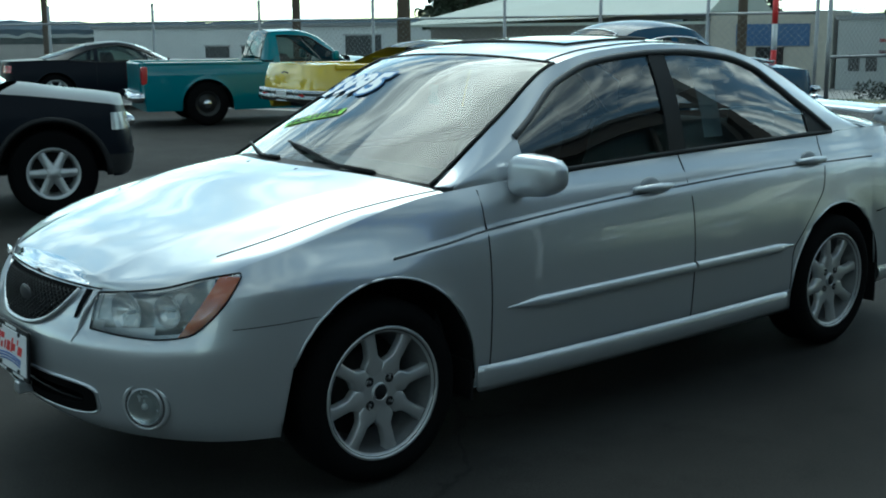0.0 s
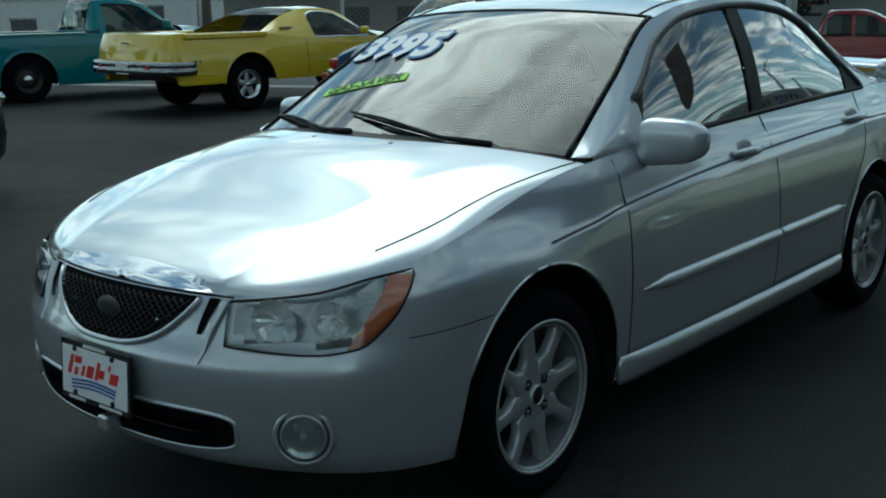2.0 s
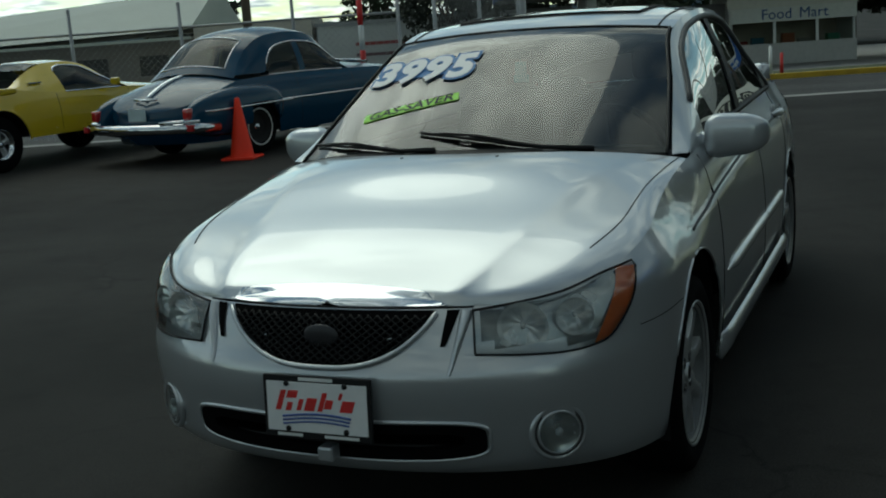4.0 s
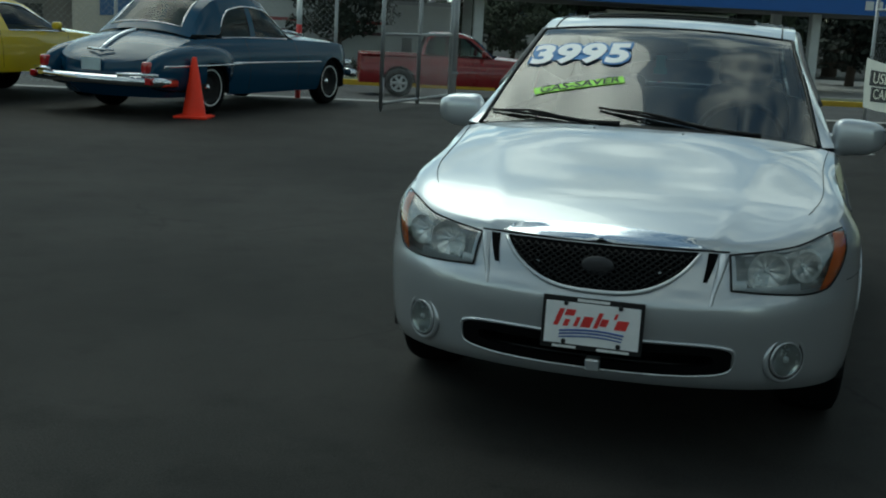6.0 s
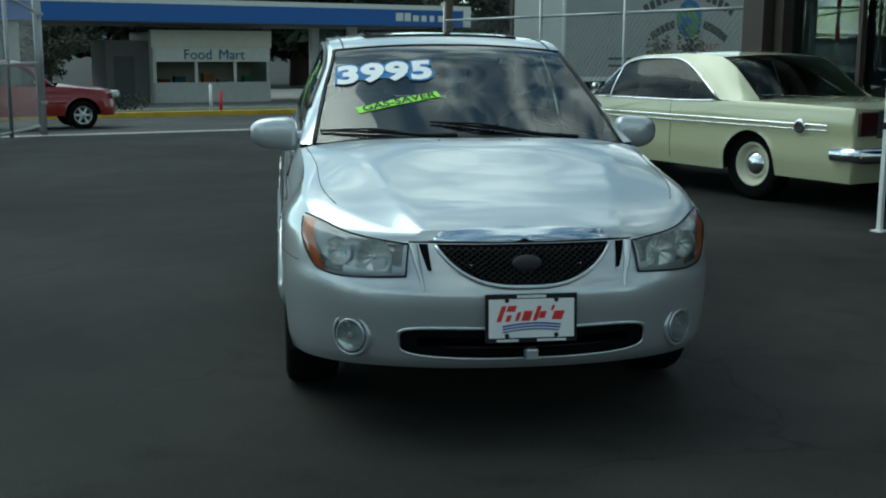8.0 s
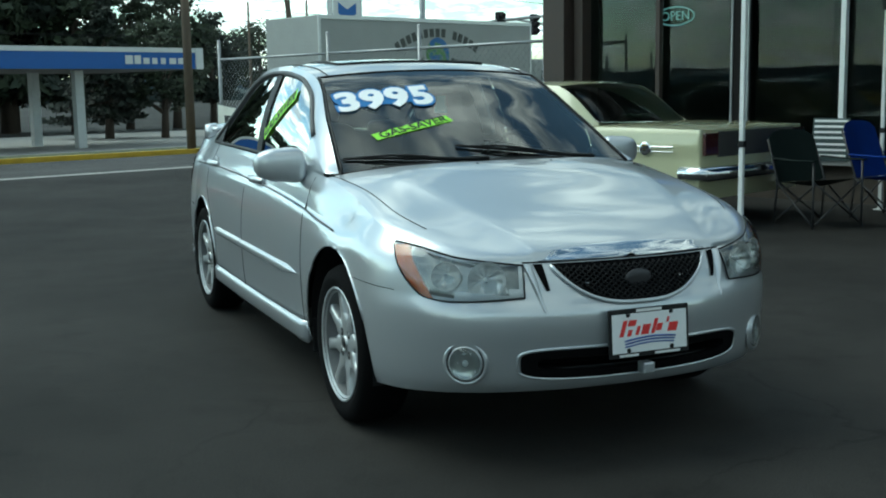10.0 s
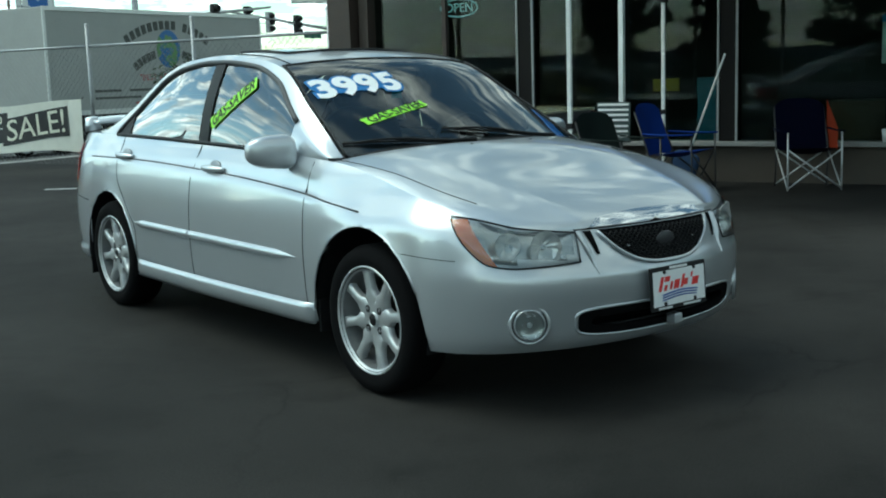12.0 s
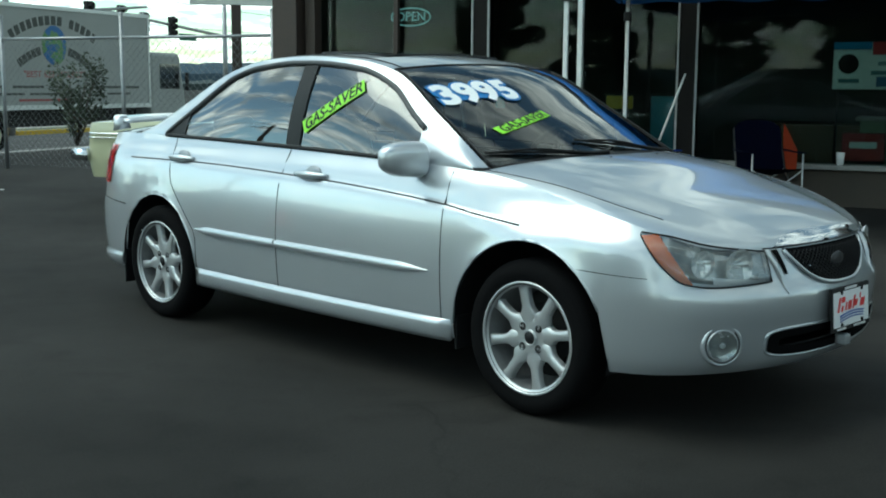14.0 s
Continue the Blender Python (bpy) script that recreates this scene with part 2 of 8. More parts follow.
# ---- mesh helpers ----
def mesh_from(name, verts, faces, material, smooth=False, mats=None, idx=None):
    me = bpy.data.meshes.new(name)
    me.from_pydata([tuple(v) for v in verts], [], faces)
    for m in (mats or [material]):
        me.materials.append(m)
    if idx:
        me.polygons.foreach_set("material_index", idx)
    if smooth:
        me.polygons.foreach_set("use_smooth", [True] * len(me.polygons))
    me.update()
    return me


def put(ob, parent):
    if parent is not None:
        ob.parent = parent
    return ob


def part(name, bm, material, parent=None, label="", smooth=False):
    """Links a bmesh as one mesh object under a thing or a part."""
    bmesh.ops.recalc_face_normals(bm, faces=bm.faces[:])
    me = bpy.data.meshes.new(name)
    bm.to_mesh(me)
    bm.free()
    me.materials.append(material)
    if smooth:
        me.polygons.foreach_set("use_smooth", [True] * len(me.polygons))
    ob = put(new(name, me), parent)
    if label:
        ob["label"] = label
    return ob


def raw(name, verts, faces, material, parent=None, label="", smooth=True, fix=True):
    bm = bmesh.new()
    vs = [bm.verts.new(v) for v in verts]
    for f in faces:
        if len(set(f)) >= 3:
            try:
                bm.faces.new([vs[i] for i in f])
            except ValueError:
                pass
    bmesh.ops.remove_doubles(bm, verts=bm.verts[:], dist=1e-5)
    return part(name, bm, material, parent, label, smooth)


def b_box(bm, lo, hi, m=None, bevel=0.0):
    """A box between two corners, in the frame m, with a small bevel."""
    v = [bm.verts.new((m or Matrix()) @ Vector((x, y, z))) for x in (lo[0], hi[0]) for y in (lo[1], hi[1]) for z in (lo[2], hi[2])]
    fs = [bm.faces.new([v[i] for i in q]) for q in ((0, 1, 3, 2), (4, 6, 7, 5), (0, 4, 5, 1), (2, 3, 7, 6), (0, 2, 6, 4), (1, 5, 7, 3))]
    if bevel:
        es = list({e for f in fs for e in f.edges})
        bmesh.ops.bevel(bm, geom=es, offset=bevel, segments=2, affect="EDGES", profile=0.5)
    return bm


def box(name, lo, hi, material, parent=None, m=None, bevel=0.0, label=""):
    return part(name, b_box(bmesh.new(), lo, hi, m, bevel), material, parent, label)


def b_tube(bm, pts, r, seg=10, caps=True):
    """A round bar along points; r may be one radius or one for each point."""
    pts = [Vector(p) for p in pts]
    rs = r if isinstance(r, (list, tuple)) else [r] * len(pts)
    rings = []
    for i, p in enumerate(pts):
        d = (pts[min(i + 1, len(pts) - 1)] - pts[max(i - 1, 0)]).normalized()
        a = d.orthogonal() if i == 0 else (a - d * a.dot(d))
        a.normalize()
        c = d.cross(a)
        rings.append([bm.verts.new(p + (a * math.cos(2 * math.pi * k / seg) + c * math.sin(2 * math.pi * k / seg)) * rs[i]) for k in range(seg)])
    for r0, r1 in zip(rings, rings[1:]):
        for k in range(seg):
            bm.faces.new((r0[k], r0[(k + 1) % seg], r1[(k + 1) % seg], r1[k]))
    if caps:
        bm.faces.new(rings[0])
        bm.faces.new(rings[-1])
    return bm


def tube(name, pts, r, material, parent=None, seg=10, label=""):
    return part(name, b_tube(bmesh.new(), pts, r, seg), material, parent, label, smooth=True)


def b_lathe(bm, prof, seg=32, m=None, closed=False):
    """Turns a profile of (radius, along) about the local x axis."""
    m = m or Matrix()
    rings = [[bm.verts.new(m @ Vector((s, r * math.cos(2 * math.pi * k / seg), r * math.sin(2 * math.pi * k / seg)))) for k in range(seg)] for r, s in prof]
    for r0, r1 in zip(rings, rings[1:] + (rings[:1] if closed else [])):
        for k in range(seg):
            bm.faces.new((r0[k], r0[(k + 1) % seg], r1[(k + 1) % seg], r1[k]))
    return bm


def lathe(name, prof, material, parent=None, seg=32, m=None, closed=False, label=""):
    return part(name, b_lathe(bmesh.new(), prof, seg, m, closed), material, parent, label, smooth=True)


def spline(points):
    """A smooth function through a few (t, value) pairs: monotone cubic."""
    ts, vs = [p[0] for p in points], [p[1] for p in points]
    d = [(vs[i + 1] - vs[i]) / (ts[i + 1] - ts[i]) for i in range(len(ts) - 1)]
    sl = [d[0]] + [0.0 if d[i - 1] * d[i] <= 0 else 2 * d[i - 1] * d[i] / (d[i - 1] + d[i]) for i in range(1, len(d))] + [d[-1]]

    def f(t):
        if t <= ts[0]:
            return vs[0]
        if t >= ts[-1]:
            return vs[-1]
        i = max(k for k in range(len(ts) - 1) if ts[k] <= t)
        h = ts[i + 1] - ts[i]
        s = (t - ts[i]) / h
        return ((1 + 2 * s) * (1 - s) ** 2 * vs[i] + s * (1 - s) ** 2 * h * sl[i] + s * s * (3 - 2 * s) * vs[i + 1] + s * s * (s - 1) * h * sl[i + 1])
    return f


def grid_faces(rows, cols, start=0):
    return [(start + i * cols + j, start + i * cols + j + 1, start + (i + 1) * cols + j + 1, start + (i + 1) * cols + j) for i in range(rows - 1) for j in range(cols - 1)]


def thing(name, m, label, category, group="", kind=""):
    ob = new(name)
    ob.empty_display_size = 0.2
    ob.matrix_basis = m
    return tagged(ob, label, category, group, kind)


def letters(name, text, size, material, parent, m, depth=0.002, shear=0.0, label="", width=None, bold=0.0):
    """Raised lettering as a mesh, centred, in the local xy plane of m."""
    cu = bpy.data.curves.new(name, "FONT")
    cu.body, cu.size, cu.extrude, cu.shear, cu.offset = text, size, depth, shear, bold
    cu.align_x, cu.align_y = "CENTER", "CENTER"
    cu.resolution_u = 3
    tmp = bpy.data.objects.new("tmp", cu)
    scene.collection.objects.link(tmp)
    bpy.context.view_layer.update()
    me = bpy.data.meshes.new_from_object(tmp.evaluated_get(bpy.context.evaluated_depsgraph_get()))
    bpy.data.objects.remove(tmp)
    if width:
        xs = [v.co.x for v in me.vertices]
        k = width / max(1e-6, max(xs) - min(xs))
        me.transform(Matrix.Diagonal((k, 1, 1, 1)))
    me.materials.clear()
    me.materials.append(material)
    ob = put(new(name, me), parent)
    ob.matrix_local = m
    if label:
        ob["label"] = label
    return ob

# ---- the lot, in axes along the street (a) and away from it (b) ----
UA, UB = Vector((0.937, 0.350, 0)).normalized(), Vector((-0.350, 0.937, 0)).normalized()
STREET = math.degrees(math.atan2(UA.y, UA.x))
ground_z = spline([(12.6, 0.0), (14.2, -0.05), (22.0, -0.62), (31.0, -0.80), (48.0, -1.0), (60.0, -1.0)])


def S(a, b, z=0.0):
    return UA * a + UB * b + Vector((0, 0, z))


def SM(a, b, z=0.0, turn=0.0):
    """A frame at (a, b, z) with local x along the street."""
    return Matrix.Translation(S(a, b, z)) @ pose(0, 0, 0, 0, 0, STREET + turn)


def sheet(name, a_list, b_list, lift, material, label, category):
    """A ground sheet that follows the fall of the land."""
    vs = [S(a, b, ground_z(b) + lift) for b in b_list for a in a_list]
    ob = new(name, mesh_from(name, vs, grid_faces(len(b_list), len(a_list)), material, smooth=True))
    return tagged(ob, label, category, kind="structure")


bl = [-2500, -300, -60, -20, -5, 5, 12, 12.6] + [12.6 + 0.4 * k for k in range(1, 90)] + [50, 60, 90, 200, 600, 2500]
al = [-2500, -600, -150, -60, -30, -15, 0, 15, 30, 60, 150, 600, 2500]
sheet("ground", al, bl, 0.0, ASPHALT, "dark worn asphalt of the sales lot with fine cracks", "ground")
sheet("road", [-200, -60, -30, -15, 0, 15, 30, 60, 200], [13.9 + 0.4 * k for k in range(43)], 0.006, ROADM, "grey asphalt street with a slight fall", "road")
sheet("gutter", [-200, -30, 0, 30, 200], [13.3, 13.5, 13.7, 13.9], 0.008, CONCRETE, "pale concrete gutter along the street edge", "gutter")
_mk = b_box(bmesh.new(), (-0.20, -0.055, 0.0), (0.20, 0.055, 0.004), SM(4.82, 8.0, ground_z(8.0) + 0.001, -57))
tagged(part("parking_mark", _mk, mat("worn_white", (0.42, 0.43, 0.42), 0.7, vary=0.35, scale=12, fine=80)), "short worn white paint mark on the asphalt", "marking", kind="structure")

# ---- cars: a shell from plan outline, side profile and roof curves ----
def smooth01(t):
    t = min(1.0, max(0.0, t))
    return t * t * (3 - 2 * t)


class Shell:
    """The outside of a car body, nose towards -y, from a few smooth curves."""

    def __init__(self, of, os, orr, zs, zf, zr, zcr, cx, cz, width=((-3, 1), (3, 1)), lean=((-9, 0), (9, 0)), dome=((-9, 0.03), (9, 0.03)),
                 W=0.84, y0=-2.24, yA=-1.55, yB=1.6, y1=2.24, pn=2.6, rn=2.0, pt=3.2, rt=2.0, sill=0.22, splits=(), crease=0.0, arches=(), cowl=-1.04, deck=1.6, hood_bulge=0.19, deck_bulge=0.1, crown=2.6, nose_low=0.0, bow=0.02, tail_up=0.0):
        self.of = spline(of)
        self.os = spline(os)
        self.orr = spline(orr)
        self.zs = spline(zs)
        self.zf = spline(zf)
        self.zr = spline(zr)
        self.zcr = spline(zcr)
        self.cx = spline(cx)
        self.cz = spline(cz)
        self.width = spline(width)
        self.lean = spline(lean)
        self.dome = spline(dome)
        self.W, self.y0, self.yA, self.yB, self.y1 = W, y0, yA, yB, y1
        self.pn, self.rn, self.pt, self.rt, self.sill = pn, rn, pt, rt, sill
        self.splits, self.crease, self.arches, self.cowl = splits, crease, arches, cowl
        self.deck, self.hood_bulge, self.deck_bulge, self.crown, self.nose_low = deck, hood_bulge, deck_bulge, crown, nose_low
        self.bow, self.tail_up = bow, tail_up
        self.columns()

    def columns(self):
        N = 34
        pts = []
        for k in range(N):
            th = (k / N) * math.pi / 2
            pts.append((self.W * math.sin(th) ** (2 / self.rn), self.yA - (self.yA - self.y0) * math.cos(th) ** (2 / self.pn)))
        ys = {self.yA, self.yB, *self.splits}
        y = self.yA
        while y < self.yB:
            ys.add(round(y, 4))
            y += 0.045
        for yc, zc, r in self.arches:
            for k in range(-12, 13):
                ys.add(yc + r * math.sin(k / 12 * math.pi / 2))
            ys |= {yc - r - 0.004, yc + r + 0.004}
        keep = []
        fixed = set(self.splits) | {yc + s * (r + e) for yc, zc, r in self.arches for s in (-1, 1) for e in (0, 0.004)}
        for y in sorted(v for v in ys if self.yA <= v <= self.yB):
            if keep and y - keep[-1] < 0.0035:
                if y in fixed:
                    keep[-1] = y
                continue
            keep.append(y)
        pts += [(self.W * self.width(y), y) for y in keep]
        wB = self.W * self.width(self.yB)
        for k in range(N - 1, -1, -1):
            th = (k / N) * math.pi / 2
            pts.append((wB * math.sin(th) ** (2 / self.rt), self.yB + (self.y1 - self.yB) * math.cos(th) ** (2 / self.pt)))
        self.plan = pts

    def normal(self, i):
        a, b = self.plan[max(0, i - 1)], self.plan[min(len(self.plan) - 1, i + 1)]
        dx, dy = b[0] - a[0], b[1] - a[1]
        if i == 0:
            return (0.0, -1.0)
        if i == len(self.plan) - 1:
            return (0.0, 1.0)
        L = math.hypot(dx, dy) or 1
        return (dy / L, -dx / L)

    def at(self, i, z, out=0.0):
        """A point of the side on column i (a float is allowed) at height z."""
        i0 = int(math.floor(i))
        if i > i0:
            a, b = self.at(i0, z, out), self.at(min(i0 + 1, len(self.plan) - 1), z, out)
            return a.lerp(b, i - i0)
        x, y = self.plan[i0]
        nx, ny = self.normal(i0)
        ff, fr = max(0.0, -ny) ** 1.5, max(0.0, ny) ** 1.5
        fs = max(0.0, 1 - ff - fr)
        off = ff * self.of(z) + fr * self.orr(z) + fs * self.os(z)
        if self.crease and y > self.yA * 0.88 and fs > 0.4:
            amp = self.crease * smooth01((y - self.yA * 0.88) / 0.3) * smooth01((self.yB + 0.25 - y) / 0.3)
            off += amp * smooth01((z - self.zcr(y) + 0.004) / 0.008)
        for yc, zc, r in self.arches:                      # soft lip round the wheel opening
            dd = math.hypot(y - yc, z - zc) - r
            if fs > 0.5 and 0 <= dd < 0.07:
                off -= 0.005 * (1 - dd / 0.07) ** 2
        off -= out
        return Vector((max(0.0, x - nx * off), y - ny * off, z))

    def foot(self, i):
        x, y = self.plan[i]
        z = self.sill
        nx, ny = self.normal(i)
        z += self.nose_low * max(0.0, -ny) ** 2 + self.tail_up * max(0.0, ny) ** 2
        for yc, zc, r in self.arches:
            if abs(y - yc) <= r + 1e-6:
                z = max(z, zc + math.sqrt(max(0.0, r * r - (y - yc) ** 2)))
        return z

    def col(self, i):
        x, y = self.plan[i]
        z0, z1, zk = self.foot(i), self.zs(y), self.zcr(y)
        zk = min(max(zk, z0 + 0.02), z1 - 0.015)
        zz = [z0 + (zk - 0.005 - z0) * k / 17 for k in range(18)] + [zk + 0.005 + (z1 - zk - 0.005) * k / 9 for k in range(10)]
        return [self.at(i, z) for z in zz]

    def find_y(self, y):
        return min(range(len(self.plan)), key=lambda i: abs(self.plan[i][1] - y))

    def find_x(self, x):
        """The float column in the nose where the plan is x wide."""
        for i in range(len(self.plan) - 1):
            a, b = self.plan[i][0], self.plan[i + 1][0]
            if a <= x < b:
                return i + (x - a) / (b - a)
        return 0.0

    def strip(self, name, i0, i1, side, material, parent, both=False, skip=None):
        vs, fs = [], []
        for s in ((1, -1) if both else (side,)):
            st = len(vs)
            cols = [self.col(i) for i in range(i0, i1 + 1)]
            for c in cols:
                vs += [Vector((p.x * s, p.y, p.z)) for p in c]
            m = len(cols[0])
            for f in grid_faces(len(cols), m, st):
                if not (skip and all(skip(i0 + (k - st) // m, vs[k].z) for k in f)):
                    fs.append(f)
        return raw(name, vs, fs, material, parent)

    def cap_point(self, i, q, front=True):
        """Hood or deck: q runs from the shoulder (1) to the middle (0)."""
        y = self.plan[i][1]
        p = self.at(i, self.zs(y))
        zc = (self.zf if front else self.zr)(p.y)
        x = p.x * q
        z = zc - (zc - p.z) * q ** self.crown
        if front:
            yy = p.y - self.hood_bulge * (1 - q * q) * smooth01((p.y - self.cowl + 0.65) / 0.65)
        else:
            yy = p.y + self.deck_bulge * (1 - q * q) * smooth01((self.deck + 0.5 - p.y) / 0.5)
        return Vector((x, yy, z))

    def cap(self, name, front, material, parent, y_from=None, y_to=None):
        lo, hi = (self.y0, self.cowl) if front else (self.deck, self.y1)
        lo, hi = lo if y_from is None else y_from, hi if y_to is None else y_to
        idx = [i for i in range(len(self.plan)) if lo - 1e-6 <= self.plan[i][1] <= hi + 1e-6]
        vs, fs, Q = [], [], 22
        for s in (1, -1):
            st = len(vs)
            for i in idx:
                for k in range(Q + 1):
                    p = self.cap_point(i, 1 - k / Q, front)
                    vs.append(Vector((p.x * s, p.y, p.z)))
            fs += grid_faces(len(idx), Q + 1, st)
        return raw(name, vs, fs, material, parent)

    # --- roof and glass ---
    def belt(self, y):
        i = self.find_y(y)
        i0 = i - 1 if self.plan[i][1] > y else i
        i0 = min(max(0, i0), len(self.plan) - 2)
        a, b = self.plan[i0][1], self.plan[i0 + 1][1]
        t = 0.0 if b <= a else (y - a) / (b - a)
        return self.at(i0 + min(0.999, max(0.0, t)), self.zs(y))

    def side(self, y, tau, out=0.0):
        b = self.belt(y)
        xc, zc = self.cx(y), self.cz(y)
        x = b.x + (xc - b.x) * tau + self.bow * math.sin(math.pi * tau) + out
        return Vector((x, y, b.z + (zc - b.z) * tau))

    def across(self, y, k, out=0.0):
        """Windscreen, roof and rear window: k runs from -1 to 1 across."""
        xc, zc = self.cx(y), self.cz(y)
        return Vector((xc * k, y + self.lean(y) * (1 - k * k), zc + self.dome(y) * (1 - abs(k) ** 2.2) + out))

    def patch(self, name, fn, us, vs_, material, parent, mirror=False, label=""):
        v = []
        fs = []
        for s in ((1, -1) if mirror else (1,)):
            st = len(v)
            for a in us:
                for c in vs_:
                    p = fn(a, c)
                    v.append(Vector((p.x * s, p.y, p.z)))
            fs += grid_faces(len(us), len(vs_), st)
        return raw(name, v, fs, material, parent, label)


def steps(a, b, n):
    return [a + (b - a) * k / n for k in range(n + 1)]


def wheel(parent, m, R, width, style, rim_r):
    """A wheel at the frame m with its outer face towards local +x."""
    w = put(new("wheel"), parent)
    w.matrix_local = m
    h = width / 2
    lathe("tyre", [(rim_r - 0.012, -h * 0.9), (rim_r + 0.02, -h), (R - 0.045, -h - 0.004), (R - 0.014, -h * 0.9), (R - 0.001, -h * 0.62), (R, 0), (R - 0.001, h * 0.62), (R - 0.014, h * 0.9),
                   (R - 0.045, h + 0.004), (rim_r + 0.02, h), (rim_r - 0.012, h * 0.9)], RUBBER, w, 48)
    # near-black metal: shade in the wheel's recesses, put into the colour
    deep = mat("wheel_shadow_metal", (0.022, 0.022, 0.023), 0.7, vary=0.2, spec=0.2)
    if style == "alloy8":
        lathe("rim", [(rim_r + 0.003, h * 0.90), (rim_r, h * 0.97), (rim_r - 0.007, h * 0.96), (rim_r - 0.011, h * 0.86), (rim_r - 0.020, h * 0.83)], ALLOY, w, 56)
        # the barrel's alloy is darkened to carry the shade behind the spokes
        lathe("barrel", [(rim_r - 0.017, h * 0.83), (rim_r - 0.030, h * 0.2), (rim_r - 0.05, -h * 0.6)], mat("shaded_alloy", (0.17, 0.175, 0.18), 0.55, metal=0.4, vary=0.2), w, 48)
        lathe("brake_disc", [(0.0, -0.015), (0.125, -0.015), (0.125, -0.03)], deep, w, 32)
        lathe("backing", [(0.0, -h * 0.5), (rim_r - 0.04, -h * 0.55)], BLACKP, w, 32)
        face = h * 0.80
        for k in range(8):
            an = 2 * math.pi * (k + 0.25) / 8
            vs = []
            n = 13
            for j in range(n):
                t = j / (n - 1)
                r = 0.062 + (rim_r - 0.076) * t
                ww = min(r * 0.425, 0.0185 + 0.0225 * (1 - smooth01((r - 0.082) / 0.045)) + 0.006 * smooth01((t - 0.8) / 0.2))
                z = face - 0.0125 + 0.007 * smooth01((r - 0.07) / 0.10)
                for s_, dx in ((-1.06, -0.030), (-1, -0.003), (-0.82, 0.0), (0, 0.0015), (0.82, 0.0), (1, -0.003), (1.06, -0.030)):
                    vs.append(Vector((z + dx, r * math.cos(an) - ww * s_ * math.sin(an), r * math.sin(an) + ww * s_ * math.cos(an))))
            raw("spoke", vs, grid_faces(n, 7), ALLOY, w)
        lathe("hub", [(0.0, face - 0.0122), (0.060, face - 0.0122), (0.074, face - 0.0128), (0.080, face - 0.016), (0.082, face - 0.040)], ALLOY, w, 32)
        lathe("centre_cap", [(0.0, face - 0.003), (0.020, face - 0.004), (0.026, face - 0.008), (0.027, face - 0.012)], BLACKP, w, 24, label="dark round centre cap")
        lathe("cap_ring", [(0.0255, face - 0.013), (0.0265, face - 0.004), (0.030, face - 0.004), (0.032, face - 0.013)], ALLOY, w, 24)
        for k in range(4):
            an = 2 * math.pi * (k + 0.5) / 4
            at = Matrix.Translation((0, 0.056 * math.cos(an), 0.056 * math.sin(an)))
            lathe("lug_recess", [(0.0, face - 0.0118), (0.0125, face - 0.0118), (0.0155, face - 0.0105), (0.0165, face - 0.0125)], deep, w, 16, at)
            lathe("lug_nut", [(0, face - 0.0095), (0.006, face - 0.010), (0.007, face - 0.015)], mat("nut_metal", (0.20, 0.20, 0.205), 0.4, metal=0.6), w, 6, at)
    elif style == "alloy6":
        lathe("rim", [(rim_r + 0.006, h * 0.92), (rim_r - 0.01, h * 0.98), (rim_r - 0.03, h * 0.6), (rim_r - 0.05, -h * 0.5)], ALLOY, w, 40)
        lathe("backing", [(0.0, -h * 0.2), (rim_r - 0.04, -h * 0.25)], BLACKP, w, 32)
        for k in range(6):
            an = 2 * math.pi * k / 6
            vs = []
            for j in range(6):
                t = j / 5
                r = 0.03 + (rim_r - 0.04) * t
                ww = 0.030 + 0.018 * (1 - t) ** 2 + 0.010 * t ** 3
                for s_, dx in ((-1, -0.03), (-0.8, 0.0), (0.8, 0.0), (1, -0.03)):
                    vs.append(Vector((h * 0.72 + dx + 0.012 * (1 - t), r * math.cos(an) - ww * s_ * math.sin(an), r * math.sin(an) + ww * s_ * math.cos(an))))
            raw("spoke", vs, grid_faces(6, 4), ALLOY, w)
        lathe("centre_cap", [(0, h * 0.86), (0.04, h * 0.84), (0.05, h * 0.7)], ALLOY, w, 24)
    elif style == "steel":
        blk = mat("black_steel", (0.014, 0.014, 0.015), 0.4, vary=0.2)
        lathe("rim", [(rim_r + 0.008, h * 0.95), (rim_r - 0.012, h * 0.98), (rim_r - 0.02, h * 0.35), (rim_r * 0.72, h * 0.25), (rim_r * 0.6, h * 0.5), (rim_r * 0.35, h * 0.55), (0, h * 0.5)], blk, w, 40)
        lathe("hub_cap", [(0, h * 0.98), (0.04, h * 0.94), (0.072, h * 0.76), (0.078, h * 0.55)], CHROME, w, 32, label="small polished dog-dish cap")
    elif style == "mag5":
        lathe("rim", [(rim_r + 0.008, h * 0.95), (rim_r - 0.012, h * 1.0), (rim_r - 0.03, h * 0.2), (rim_r - 0.06, -h * 0.3)], CHROME, w, 40)
        lathe("backing", [(0.0, -h * 0.2), (rim_r - 0.04, -h * 0.25)], BLACKP, w, 32)
        for k in range(5):
            an = 2 * math.pi * k / 5 + 0.3
            vs = []
            for j in range(6):
                t = j / 5
                r = 0.03 + (rim_r - 0.045) * t
                ww = 0.030 + 0.012 * t
                for s_, dx in ((-1, -0.03), (-0.8, 0.0), (0.8, 0.0), (1, -0.03)):
                    vs.append(Vector((h * 0.5 + dx + 0.02 * (1 - t), r * math.cos(an) - ww * s_ * math.sin(an), r * math.sin(an) + ww * s_ * math.cos(an))))
            raw("spoke", vs, grid_faces(6, 4), ALLOY, w)
